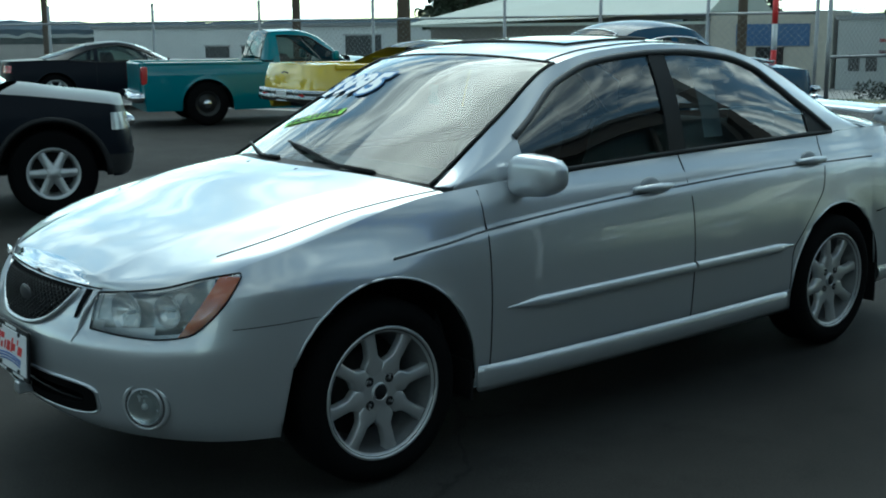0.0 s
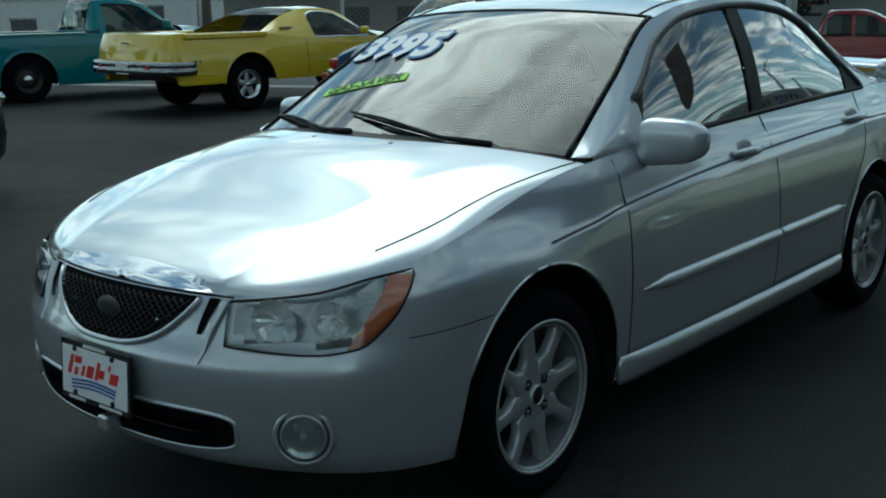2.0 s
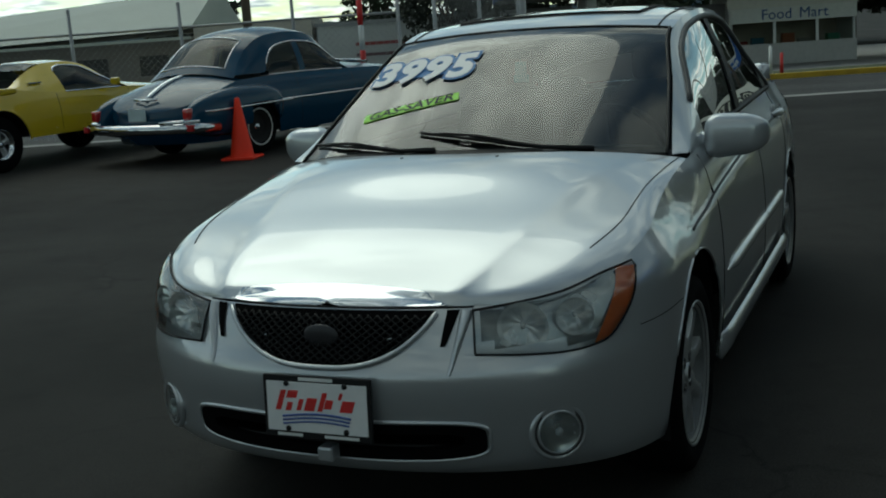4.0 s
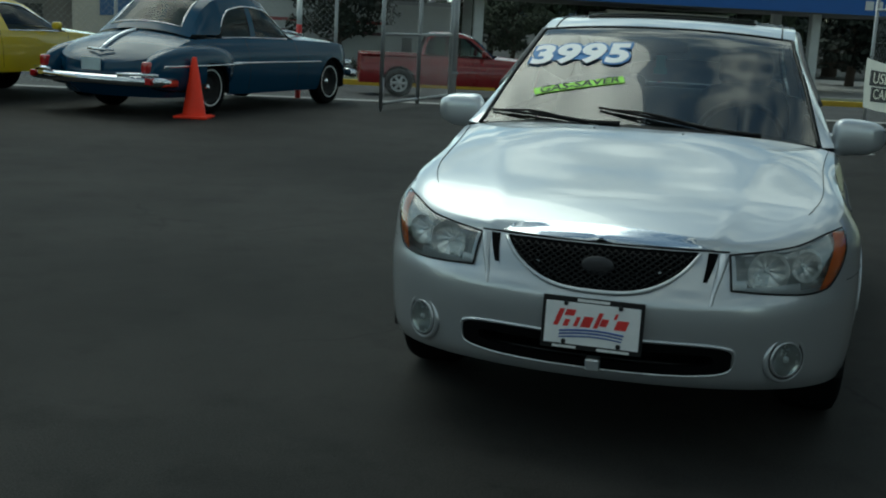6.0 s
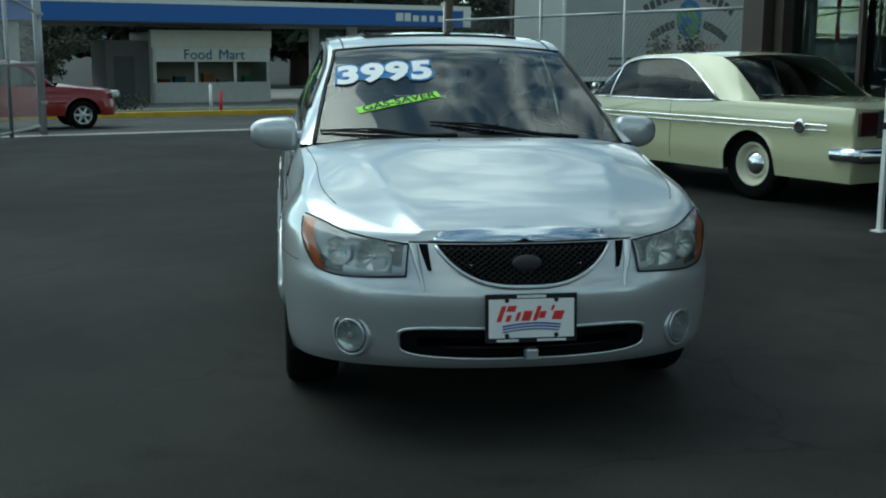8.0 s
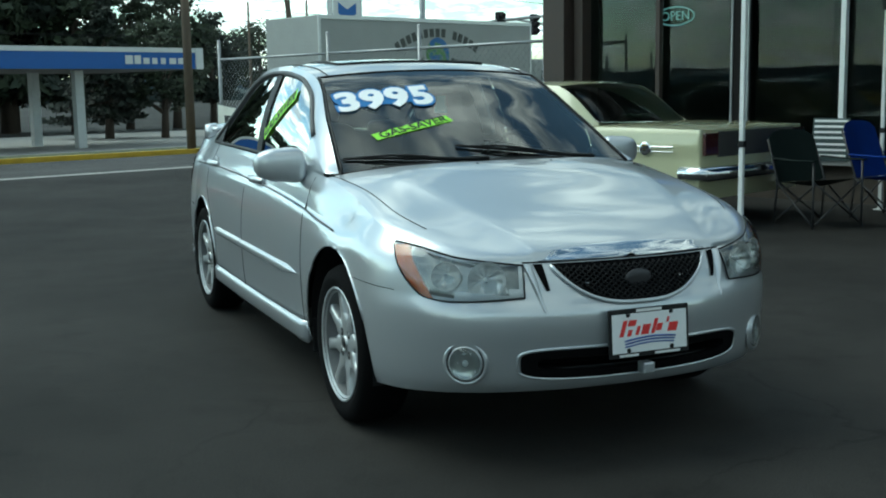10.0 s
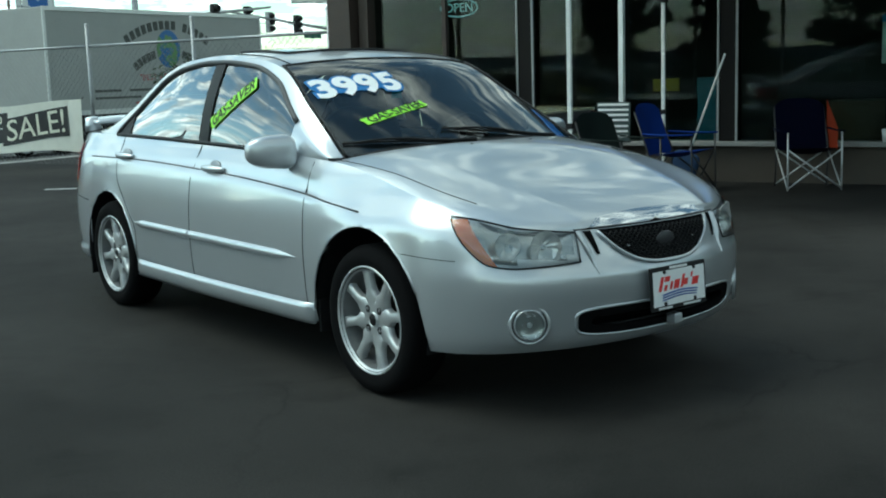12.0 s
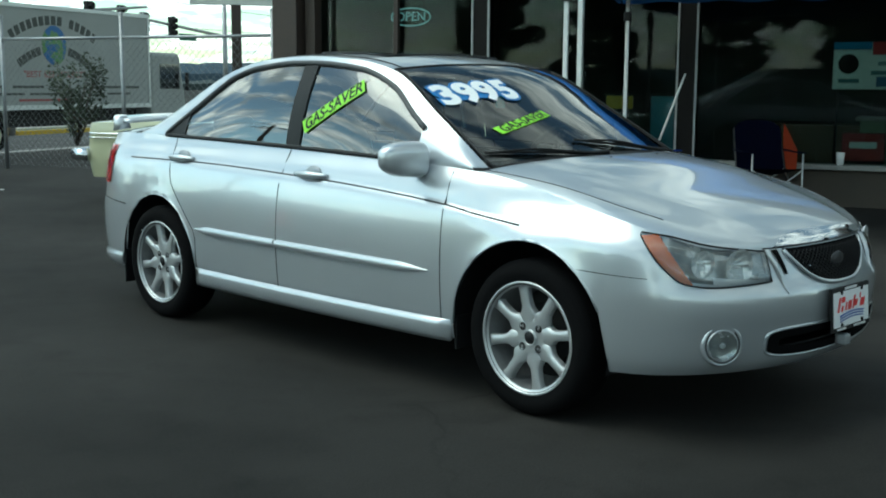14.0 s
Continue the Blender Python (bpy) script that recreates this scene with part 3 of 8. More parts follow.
        lathe("centre_cap", [(0, h * 0.9), (0.035, h * 0.85), (0.04, h * 0.5)], CHROME, w, 24)
    elif style == "whitewall":
        lathe("rim", [(rim_r + 0.008, h * 0.95), (rim_r - 0.012, h * 0.98), (rim_r - 0.03, h * 0.4), (rim_r * 0.7, h * 0.3), (0.05, h * 0.45), (0, h * 0.5)], deep, w, 40)
        lathe("whitewall", [(rim_r + 0.022, h + 0.004), (rim_r + 0.030, h + 0.007), (rim_r + 0.040, h + 0.006)], WHITEP, w, 48, label="thin white tyre band")
        lathe("centre_cap", [(0, h * 0.75), (0.04, h * 0.7), (0.05, h * 0.5)], CHROME, w, 24)
    else:
        cr = mat("cream_wheel", (0.62, 0.60, 0.45), 0.4, vary=0.08)
        lathe("rim", [(rim_r + 0.008, h * 0.95), (rim_r - 0.012, h * 1.0), (rim_r - 0.03, h * 0.45), (rim_r * 0.7, h * 0.3), (rim_r * 0.55, h * 0.55), (0, h * 0.55)], cr, w, 40)
        lathe("hub_cap", [(0, h * 0.95), (0.06, h * 0.9), (0.105, h * 0.68), (0.115, h * 0.5)], CHROME, w, 32, label="polished dished hub cap")
    return w


def wheels(root, arches, track, R, width, style, rim_r):
    for yc, zc, r in arches:
        for s in (1, -1):
            m = pose(s * (track - width / 2), yc, R, 0, 0, 0 if s > 0 else 180)
            wheel(root, m, R, width, style, rim_r)


def under(root, sh, arches, W, z0, z1):
    box("underbody", (-W + 0.28, sh.y0 + 0.45, z0 + 0.04), (W - 0.28, sh.y1 - 0.4, z0 + 0.12), BLACKP, root, bevel=0.02)
    for yc, zc, r in arches:
        for s in (1, -1):
            sh.patch("wheel_well", lambda a, q: Vector((s * (W - (0.035 + 0.265 * min(1, 2 * q))), yc + (r + 0.004) * (1 - max(0, 2 * q - 1)) * math.cos(a), max(z0 + 0.03, zc + (r + 0.004) * (1 - max(0, 2 * q - 1)) * math.sin(a)))), steps(-0.22, math.pi + 0.22, 24), [0, 0.25, 0.5, 0.75, 1.0], BLACKP, root)

# ---- the silver saloon ----
SILVER = paint("silver_paint", (0.53, 0.56, 0.59), flake=0.60, rough=0.30)
SILVER.node_tree.nodes["Principled BSDF"].inputs["Coat IOR"].default_value = 1.78
HERO_ARCH = ((-1.35, 0.312, 0.380), (1.26, 0.310, 0.370))


def hood_drop(x, y, xs, zs, zc):
    """Height of the hood: a flat crowned middle, a sharp fold on each side, then a hollow running out to the fender."""
    x, xf = abs(x), 0.345 + 0.225 * (y + 2.13)
    if xs <= xf + 0.01:
        return zc - (zc - zs) * min(1.0, x / max(1e-4, xs)) ** 2.6
    if x <= xf:
        w = smooth01((y + 1.50) / 0.42)
        return zc - 0.006 * (x / xf) ** 2 * (1 - w) - (zc - zs) * (x / xs) ** 3.2 * w
    u = min(1.0, (x - xf) / (xs - xf))
    folded = zc - 0.006 - (zc - 0.006 - zs) * (0.46 * (1 - (1 - u) ** 2) + 0.54 * u ** 7)
    w = smooth01((y + 1.50) / 0.42)
    return folded * (1 - w) + (zc - (zc - zs) * (x / xs) ** 3.2) * w


class HeroShell(Shell):
    """The silver car: its front fenders roll in towards a hood with a folded cross-section."""

    def at(self, i, z, out=0.0):
        if i > math.floor(i):
            return Shell.at(self, i, z, out)
        y = self.plan[int(i)][1]
        roll = 0.055 * smooth01((-0.98 - y) / 0.42) * smooth01((z - 0.69) / 0.16)
        return Shell.at(self, i, z, out - roll)

    def cap_point(self, i, q, front=True):
        if not front:
            return Shell.cap_point(self, i, q, front)
        y = self.plan[i][1]
        p = self.at(i, self.zs(y))
        x = p.x * q
        yy = p.y - self.hood_bulge * (1 - q * q) * smooth01((p.y - self.cowl + 0.65) / 0.65)
        return Vector((x, yy, hood_drop(x, p.y, p.x, p.z, self.zf(p.y))))

    def hood_panel(self, name, material, parent):
        idx = [i for i in range(len(self.plan)) if self.plan[i][1] <= self.cowl + 1e-6]
        vs, fs = [], []
        for s in (1, -1):
            st = len(vs)
            for i in idx:
                p = self.at(i, self.zs(self.plan[i][1]))
                xf = 0.345 + 0.225 * (p.y + 2.13)
                qf = xf / max(1e-4, p.x) if p.x > xf + 0.01 else 0.6
                for q in [qf + (1 - qf) * (1 - t * t) for t in steps(0, 1, 18)][:-1] + steps(qf, 0, 12):
                    c = self.cap_point(i, q)
                    vs.append(Vector((c.x * s, c.y, c.z)))
            fs += grid_faces(len(idx), 31, st)
        return raw(name, vs, fs, material, parent)


hero = HeroShell(W=0.826, y0=-2.24, yA=-1.54, yB=1.57, y1=2.28, pn=2.65, rn=2.25, pt=3.0, rt=2.2, sill=0.245, splits=(-1.04, -0.90, 0.195, 0.885), crease=0.011, nose_low=0.015,
             width=[(-1.6, 1.0), (-1.0, 1.0), (0.2, 1.0), (1.2, 0.992), (1.6, 0.965)], arches=HERO_ARCH, cowl=-1.04, deck=1.6, hood_bulge=0.20, deck_bulge=0.12, bow=0.022,
             of=[(0.2, 0.12), (0.25, 0.072), (0.29, 0.032), (0.40, 0.010), (0.49, 0.0), (0.542, 0.004), (0.570, 0.023), (0.597, 0.036), (0.64, 0.052), (0.70, 0.088), (0.8, 0.17)],
             os=[(0.2, 0.045), (0.28, 0.018), (0.42, 0.004), (0.55, 0.0), (0.68, 0.006), (0.78, 0.020), (0.88, 0.046), (0.95, 0.086), (1.05, 0.13)],
             orr=[(0.2, 0.10), (0.28, 0.03), (0.45, 0.0), (0.58, 0.004), (0.64, 0.035), (0.85, 0.055), (0.95, 0.07), (1.05, 0.10)],
             zs=[(-2.3, 0.695), (-2.1, 0.70), (-1.95, 0.738), (-1.8, 0.782), (-1.5, 0.845), (-1.04, 0.930), (-0.6, 0.950), (0.2, 0.972), (1.2, 0.990), (1.6, 0.995), (2.0, 0.985), (2.24, 0.965)],
             zf=[(-2.3, 0.69), (-2.16, 0.706), (-2.09, 0.744), (-1.96, 0.796), (-1.8, 0.843), (-1.55, 0.902), (-1.27, 0.952), (-1.0, 0.99)],
             zr=[(1.5, 1.03), (1.7, 1.035), (1.98, 1.03), (2.16, 1.005), (2.28, 0.97)],
             zcr=[(-2.3, 0.62), (-1.8, 0.70), (-1.32, 0.742), (-1.1, 0.764), (-0.9, 0.792), (-0.1, 0.842), (0.95, 0.868), (1.6, 0.862), (2.24, 0.85)],
             cx=[(-1.04, 0.690), (-0.7, 0.630), (-0.34, 0.565), (0.0, 0.568), (0.4, 0.565), (0.8, 0.555), (1.05, 0.55), (1.35, 0.58), (1.6, 0.625)],
             cz=[(-1.04, 0.945), (-0.7, 1.148), (-0.34, 1.342), (-0.1, 1.388), (0.25, 1.408), (0.6, 1.392), (0.85, 1.348), (1.05, 1.285), (1.35, 1.14), (1.6, 1.01)])
hero.lean = spline([(-1.04, -0.15), (-0.34, -0.055), (0.95, 0.05), (1.6, 0.12)])
hero.dome = spline([(-1.04, 0.036), (-0.34, 0.030), (0.2, 0.030), (0.95, 0.034), (1.6, 0.03)])
dlo = spline([(-1.0, 0.945), (-0.80, 1.020), (-0.58, 1.142), (-0.38, 1.272), (-0.15, 1.346), (0.19, 1.374), (0.32, 1.375), (0.63, 1.352), (0.84, 1.304), (0.98, 1.228), (1.16, 1.110), (1.33, 0.995)])


def hero_tau(y):
    b = hero.belt(y).z
    return min(0.97, max(0.0, (dlo(y) - b) / (hero.cz(y) - b)))


car = thing("sedan", Matrix(), "silver four-door sedan with alloy wheels and sale stickers, on asphalt", "car")
iA, iM, iQ = hero.find_y(-0.90), hero.find_y(0.195), hero.find_y(0.885)
iE = len(hero.plan) - 1
hl_in, hl_out = hero.find_x(0.418), hero.find_y(-1.845)
hl_bot = spline([(0, 0.586), (0.45, 0.575), (0.66, 0.586), (0.84, 0.648), (1, 0.750)])
hl_top = spline([(0, 0.690), (0.45, 0.716), (0.8, 0.750), (1, 0.762)])


def in_lamp(i, z):
    q = (i - hl_in) / (hl_out - hl_in)
    return 0.02 < q < 0.92 and hl_bot(q) + 0.008 < z < hl_top(q) - 0.004


def in_mouth(i, z):
    """The two openings in the nose: the grille and the lower intake."""
    x = hero.plan[i][0]
    low = x < 0.425 and abs(z - 0.357) < 0.046
    return low or (x < 0.312 and 0.556 + 0.132 * (x / 0.318) ** 2.9 + 0.004 < z < 0.688)


hero.strip("front_body", 0, iA, 1, SILVER, car, both=True, skip=lambda i, z: in_lamp(i, z) or in_mouth(i, z))
hero.strip("rear_body", iQ, iE, 1, SILVER, car, both=True)
for s in (1, -1):
    hero.strip("front_door", iA, iM, s, SILVER, car)
    hero.strip("rear_door", iM, iQ, s, SILVER, car)
hero.hood_panel("hood", SILVER, car)
hero.cap("trunk_lid", False, SILVER, car)
under(car, hero, HERO_ARCH, 0.838, 0.19, 0.4)
wheels(car, HERO_ARCH, 0.812, 0.308, 0.20, "alloy8", 0.222)

# roof, pillars, glass
hero.patch("roof", hero.across, steps(-0.34, 0.95, 26), steps(-1, 1, 28), SILVER, car)
hero.patch("headliner", lambda y, k: hero.across(y, k * 0.97) - Vector((0, 0, 0.03)), steps(-0.33, 0.94, 10), steps(-1, 1, 12), mat("headliner", (0.30, 0.30, 0.29), 0.9), car)
hero.patch("windscreen", hero.across, steps(-1.035, -0.345, 18), steps(-0.975, 0.975, 28), GLASS_WS, car)
hero.patch("rear_window", hero.across, steps(0.96, 1.585, 14), steps(-0.95, 0.95, 22), GLASS_CAR, car)
for s in (1, -1):
    def sd(y, t, s=s):
        p = hero.side(y, t)
        return Vector((p.x * s, p.y, p.z))
    hero.patch("side_frame", lambda y, q: sd(y, hero_tau(y) + (1 - hero_tau(y)) * q), steps(-1.04, 1.6, 90), steps(0, 1, 6), SILVER, car)
    hero.patch("front_window", lambda y, q: sd(y, hero_tau(y) * q) - Vector((s * 0.006, 0, 0)), steps(-0.66, 0.145, 24), steps(0, 1, 10), GLASS_CAR, car)
    hero.patch("rear_door_window", lambda y, q: sd(y, hero_tau(y) * q) - Vector((s * 0.006, 0, 0)), steps(0.245, 1.14, 26), steps(0, 1, 10), GLASS_CAR, car)
    hero.patch("mirror_sail", lambda y, q: sd(y, hero_tau(y) * q), steps(-1.0, -0.66, 10), steps(0, 1, 5), SILVER, car)
    hero.patch("quarter_trim", lambda y, q: sd(y, hero_tau(y) * q), steps(1.14, 1.33, 8), steps(0, 1, 5), BLACKP, car)
    hero.patch("centre_pillar", lambda y, q: sd(y, hero_tau(y) * q) + Vector((s * 0.002, 0, 0)), steps(0.145, 0.245, 4), steps(0, 1, 8), BLACKP, car)
    FRAME = mat("window_frame", (0.05, 0.052, 0.055), 0.5, vary=0.15)
    tube("window_frame", [sd(y, hero_tau(y)) for y in steps(-0.67, 1.32, 60)], 0.013, FRAME, car, 8)
    tube("belt_trim", [sd(y, 0.012) + Vector((s * 0.003, 0, 0)) for y in steps(-0.70, 1.32, 40)], 0.010, BLACKP, car, 8)
    tube("windscreen_seal", [hero.across(y, s * 0.98) + Vector((0, -0.002, 0.002)) for y in steps(-1.04, -0.345, 18)], 0.0055, BLACKP, car, 8)
    tube("roof_seam", [hero.across(y, s * 0.90, 0.0005) for y in steps(-0.34, 0.92, 20)], 0.004, BLACKP, car, 6)
    tube("rear_window_seal", [hero.across(y, s * 0.96) for y in steps(0.96, 1.59, 12)], 0.010, BLACKP, car, 8)
tube("windscreen_seal", [hero.across(-0.345, k) for k in steps(-0.98, 0.98, 18)], 0.0055, BLACKP, car, 8)
hero.patch("sunroof", lambda y, k: hero.across(y, k, 0.004), steps(-0.10, 0.36, 8), steps(-0.68, 0.68, 10), mat("dark_glass", (0.012, 0.014, 0.016), 0.05, vary=0.1, coat=1.0), car)
tube("sunroof_seal", [hero.across(y, k, 0.004) for y, k in [(-0.10, k) for k in steps(-0.68, 0.68, 8)] + [(y, 0.68) for y in steps(-0.06, 0.36, 5)] + [(0.36, k) for k in steps(0.64, -0.68, 8)] + [(y, -0.68) for y in steps(0.33, -0.10, 5)]], 0.006, BLACKP, car, 6)
iC = hero.find_y(-1.04)
cowl_v = []
for q in steps(0.995, -0.995, 30):
    p = hero.cap_point(iC, abs(q), True)
    w = hero.across(-1.02, max(-0.97, min(0.97, q)))
    cowl_v += [Vector((p.x * (1 if q > 0 else -1), p.y - 0.004, p.z - 0.012)), Vector((w.x, w.y + 0.02, w.z + 0.004))]
raw("cowl", cowl_v, grid_faces(31, 2), BLACKP, car)


def gap(name, pts, r=0.0032, material=None):
    return tube(name, pts, r, material or BLACKP, car, 6)


def side_line(y0, y1, z0, z1, s, n=12, out=-0.001):
    r = []
    for t in steps(0, 1, n):
        y, z = y0 + (y1 - y0) * t, z0 + (z1 - z0) * t
        i = hero.find_y(y)
        i0 = i - 1 if hero.plan[i][1] > y else i
        f = (y - hero.plan[i0][1]) / max(1e-6, hero.plan[i0 + 1][1] - hero.plan[i0][1])
        p = hero.at(i0 + min(0.999, max(0, f)), z, out)
        r.append(Vector((p.x * s, p.y, p.z)))
    return r


for s in (1, -1):
    gap("door_gap", side_line(-0.90, -0.90, 0.30, 0.925, s))
    gap("door_gap", side_line(0.195, 0.195, 0.30, 0.968, s))
    gap("door_gap", side_line(0.885, 0.885, 0.30, 0.48, s) + side_line(0.90, 1.12, 0.52, 0.74, s, 8) + side_line(1.14, 1.20, 0.78, 0.985, s, 6))
    # a grey tube paints the shade line of the body crease
    gap("character_line", [p for y in steps(-1.30, 1.60, 60) for p in side_line(y, y, hero.zcr(y) + 0.001, hero.zcr(y) + 0.001, s, 1, 0.003)[:1]], 0.0044, mat("seam_crease_grey", (0.06, 0.065, 0.07), 0.6))
    gap("bumper_seam", side_line(-1.55, -1.87, 0.612, 0.600, s, 12), 0.002)
    gap("bumper_seam", side_line(1.612, 2.05, 0.600, 0.640, s, 10))
    gap("hood_gap", [Vector((p.x * s, p.y, p.z + 0.001)) for p in [hero.cap_point(i, 0.885 + 0.085 * (hero.plan[i][1] + 1.86) / 0.82, True) for i in range(hero.find_y(-1.86), iC + 1)]], 0.0018, mat("seam_crease_grey", (0.06, 0.065, 0.07), 0.6))
    # moulding along the doors
    for ya, yb in ((-0.83, 0.188), (0.202, 0.885)):
        n = 26
        vs = []
        for t in steps(0, 1, n):
            y = ya + (yb - ya) * t
            zc = 0.513 + 0.013 * (y + 0.83) / 1.7
            taper = min(1.0, max(0.18, (y + 0.84) / 0.16)) if ya < 0 else min(1.0, max(0.25, (0.895 - y) / 0.12))
            for dz, dx in ((-0.020, 0.0), (-0.018, 0.014), (-0.006, 0.019), (0.010, 0.017), (0.018, 0.010), (0.020, 0.0)):
                p = side_line(y, y, zc + dz * taper, zc + dz * taper, s, 1, dx * taper - 0.001)[0]
                vs.append(p)
        raw("door_moulding", vs, grid_faces(n + 1, 6), SILVER, car)
    # sill skirt
    vs = []
    n = 30
    for t in steps(0, 1, n):
        y = -0.958 + 1.838 * t
        e = smooth01(min(t / 0.05, (1 - t) / 0.03) * 0.7 + 0.3)
        for z, dx in ((0.326, -0.004), (0.321, 0.009), (0.300, 0.014), (0.256, 0.008), (0.234, -0.004), (0.240, -0.06)):
            vs.append(Vector((s * (0.818 + 0.014 * e + dx * e), y, z - 0.006 * math.sin(math.pi * t))))
    raw("side_skirt", vs, grid_faces(n + 1, 6) + [(0, 1, 2, 3, 4, 5), tuple(n * 6 + k for k in range(6))], SILVER, car)
    # door handles
    for yh, zh, xh in ((-0.02, 0.858, 0), (1.075, 0.882, 0)):
        base = side_line(yh, yh, zh, zh, s, 1, 0.0)[0]
        hb = bmesh.new()
        b_tube(hb, [base + Vector((s * 0.004, dy, 0.004 * math.cos(dy * 12))) + Vector((s * 0.028 * math.sin(math.pi * (dy + 0.115) / 0.23), 0, 0)) for dy in steps(-0.115, 0.115, 14)], [0.010 + 0.008 * math.sin(math.pi * k / 14) for k in range(15)], 10)
        handle = part("door_handle", hb, SILVER, car, smooth=True)
        cup = bmesh.new()
        bmesh.ops.create_uvsphere(cup, u_segments=16, v_segments=10, radius=1.0, matrix=Matrix.Translation(base + Vector((-s * 0.006, -0.01, 0.006))) @ Matrix.Diagonal((0.013, 0.060, 0.038, 1)))
        # coloured darker than the body paint to stand for shade in the recess
        part("shaded_handle_cup", cup, mat("shaded_handle_cup", (0.30, 0.32, 0.34), 0.4, metal=0.4), car, smooth=True)
    # mirrors
    mb = bmesh.new()
    bmesh.ops.create_uvsphere(mb, u_segments=28, v_segments=18, radius=1.0)
    for v in mb.verts:
        x, y, z = v.co
        e = 0.62
        f = lambda c: math.copysign(abs(c) ** e, c)
        taper = 1.0 - 0.26 * x
        v.co = Vector((s * (0.848 + 0.108 * f(x)), -0.700 + (0.058 * f(y) * taper if y < 0 else 0.034 * f(y)) + 0.02 * x, 0.968 + 0.073 * f(z) * taper + 0.004 * x))
    mirror = part("door_mirror", mb, SILVER, car, smooth=True)
    tube("mirror_arm", [(s * 0.70, -0.685, 0.950), (s * 0.74, -0.69, 0.945), (s * 0.775, -0.70, 0.945)], [0.040, 0.032, 0.030], SILVER, car, 12)
    mg = bmesh.new()
    b_box(mg, (s * 0.79 if s > 0 else -0.925, -0.6685, 0.925), (0.925 if s > 0 else -0.79, -0.665, 1.025), bevel=0.0)
    part("mirror_glass", mg, mat("mirror_glass", (0.8, 0.82, 0.84), 0.02, metal=1.0, vary=0.01), mirror)

# skirt under the rear bumper
for s in (1, -1):
    hero.patch("rear_skirt", lambda i, t: (lambda p: Vector((p.x * s, p.y, p.z)))(hero.at(int(i), 0.232 + 0.098 * t, 0.004 + 0.016 * math.sin(math.pi * min(1.0, t * 1.15)) ** 0.6)), list(range(hero.find_y(1.66), iE - 4, 2)), steps(0, 1, 8), SILVER, car)

# mud flaps behind the wheels
for s in (1, -1):
    for yb in (1.625, -0.975):
        box("mud_flap", (s * 0.715 - 0.085, yb, 0.15 if yb > 0 else 0.20), (s * 0.715 + 0.085, yb + 0.012, 0.34), BLACKP, car, bevel=0.004)

# rolled lips round the wheel openings
for s in (1, -1):
    for yc, zc, r in HERO_ARCH:
        lip_pts = []
        for i in range(len(hero.plan)):
            y = hero.plan[i][1]
            if abs(y - yc) <= r and abs(hero.normal(i)[0]) > 0.3:
                p = hero.at(i, hero.foot(i), -0.001)
                lip_pts.append(Vector((p.x * s, p.y, p.z)))
        tube("arch_lip", lip_pts, 0.0045, SILVER, car, 8)


def nose(x, z, out=0.0):
    """A point of the nose at the plan width x."""
    p = hero.at(hero.find_x(abs(x)), z, out)
    return Vector((math.copysign(p.x, x), p.y, p.z))


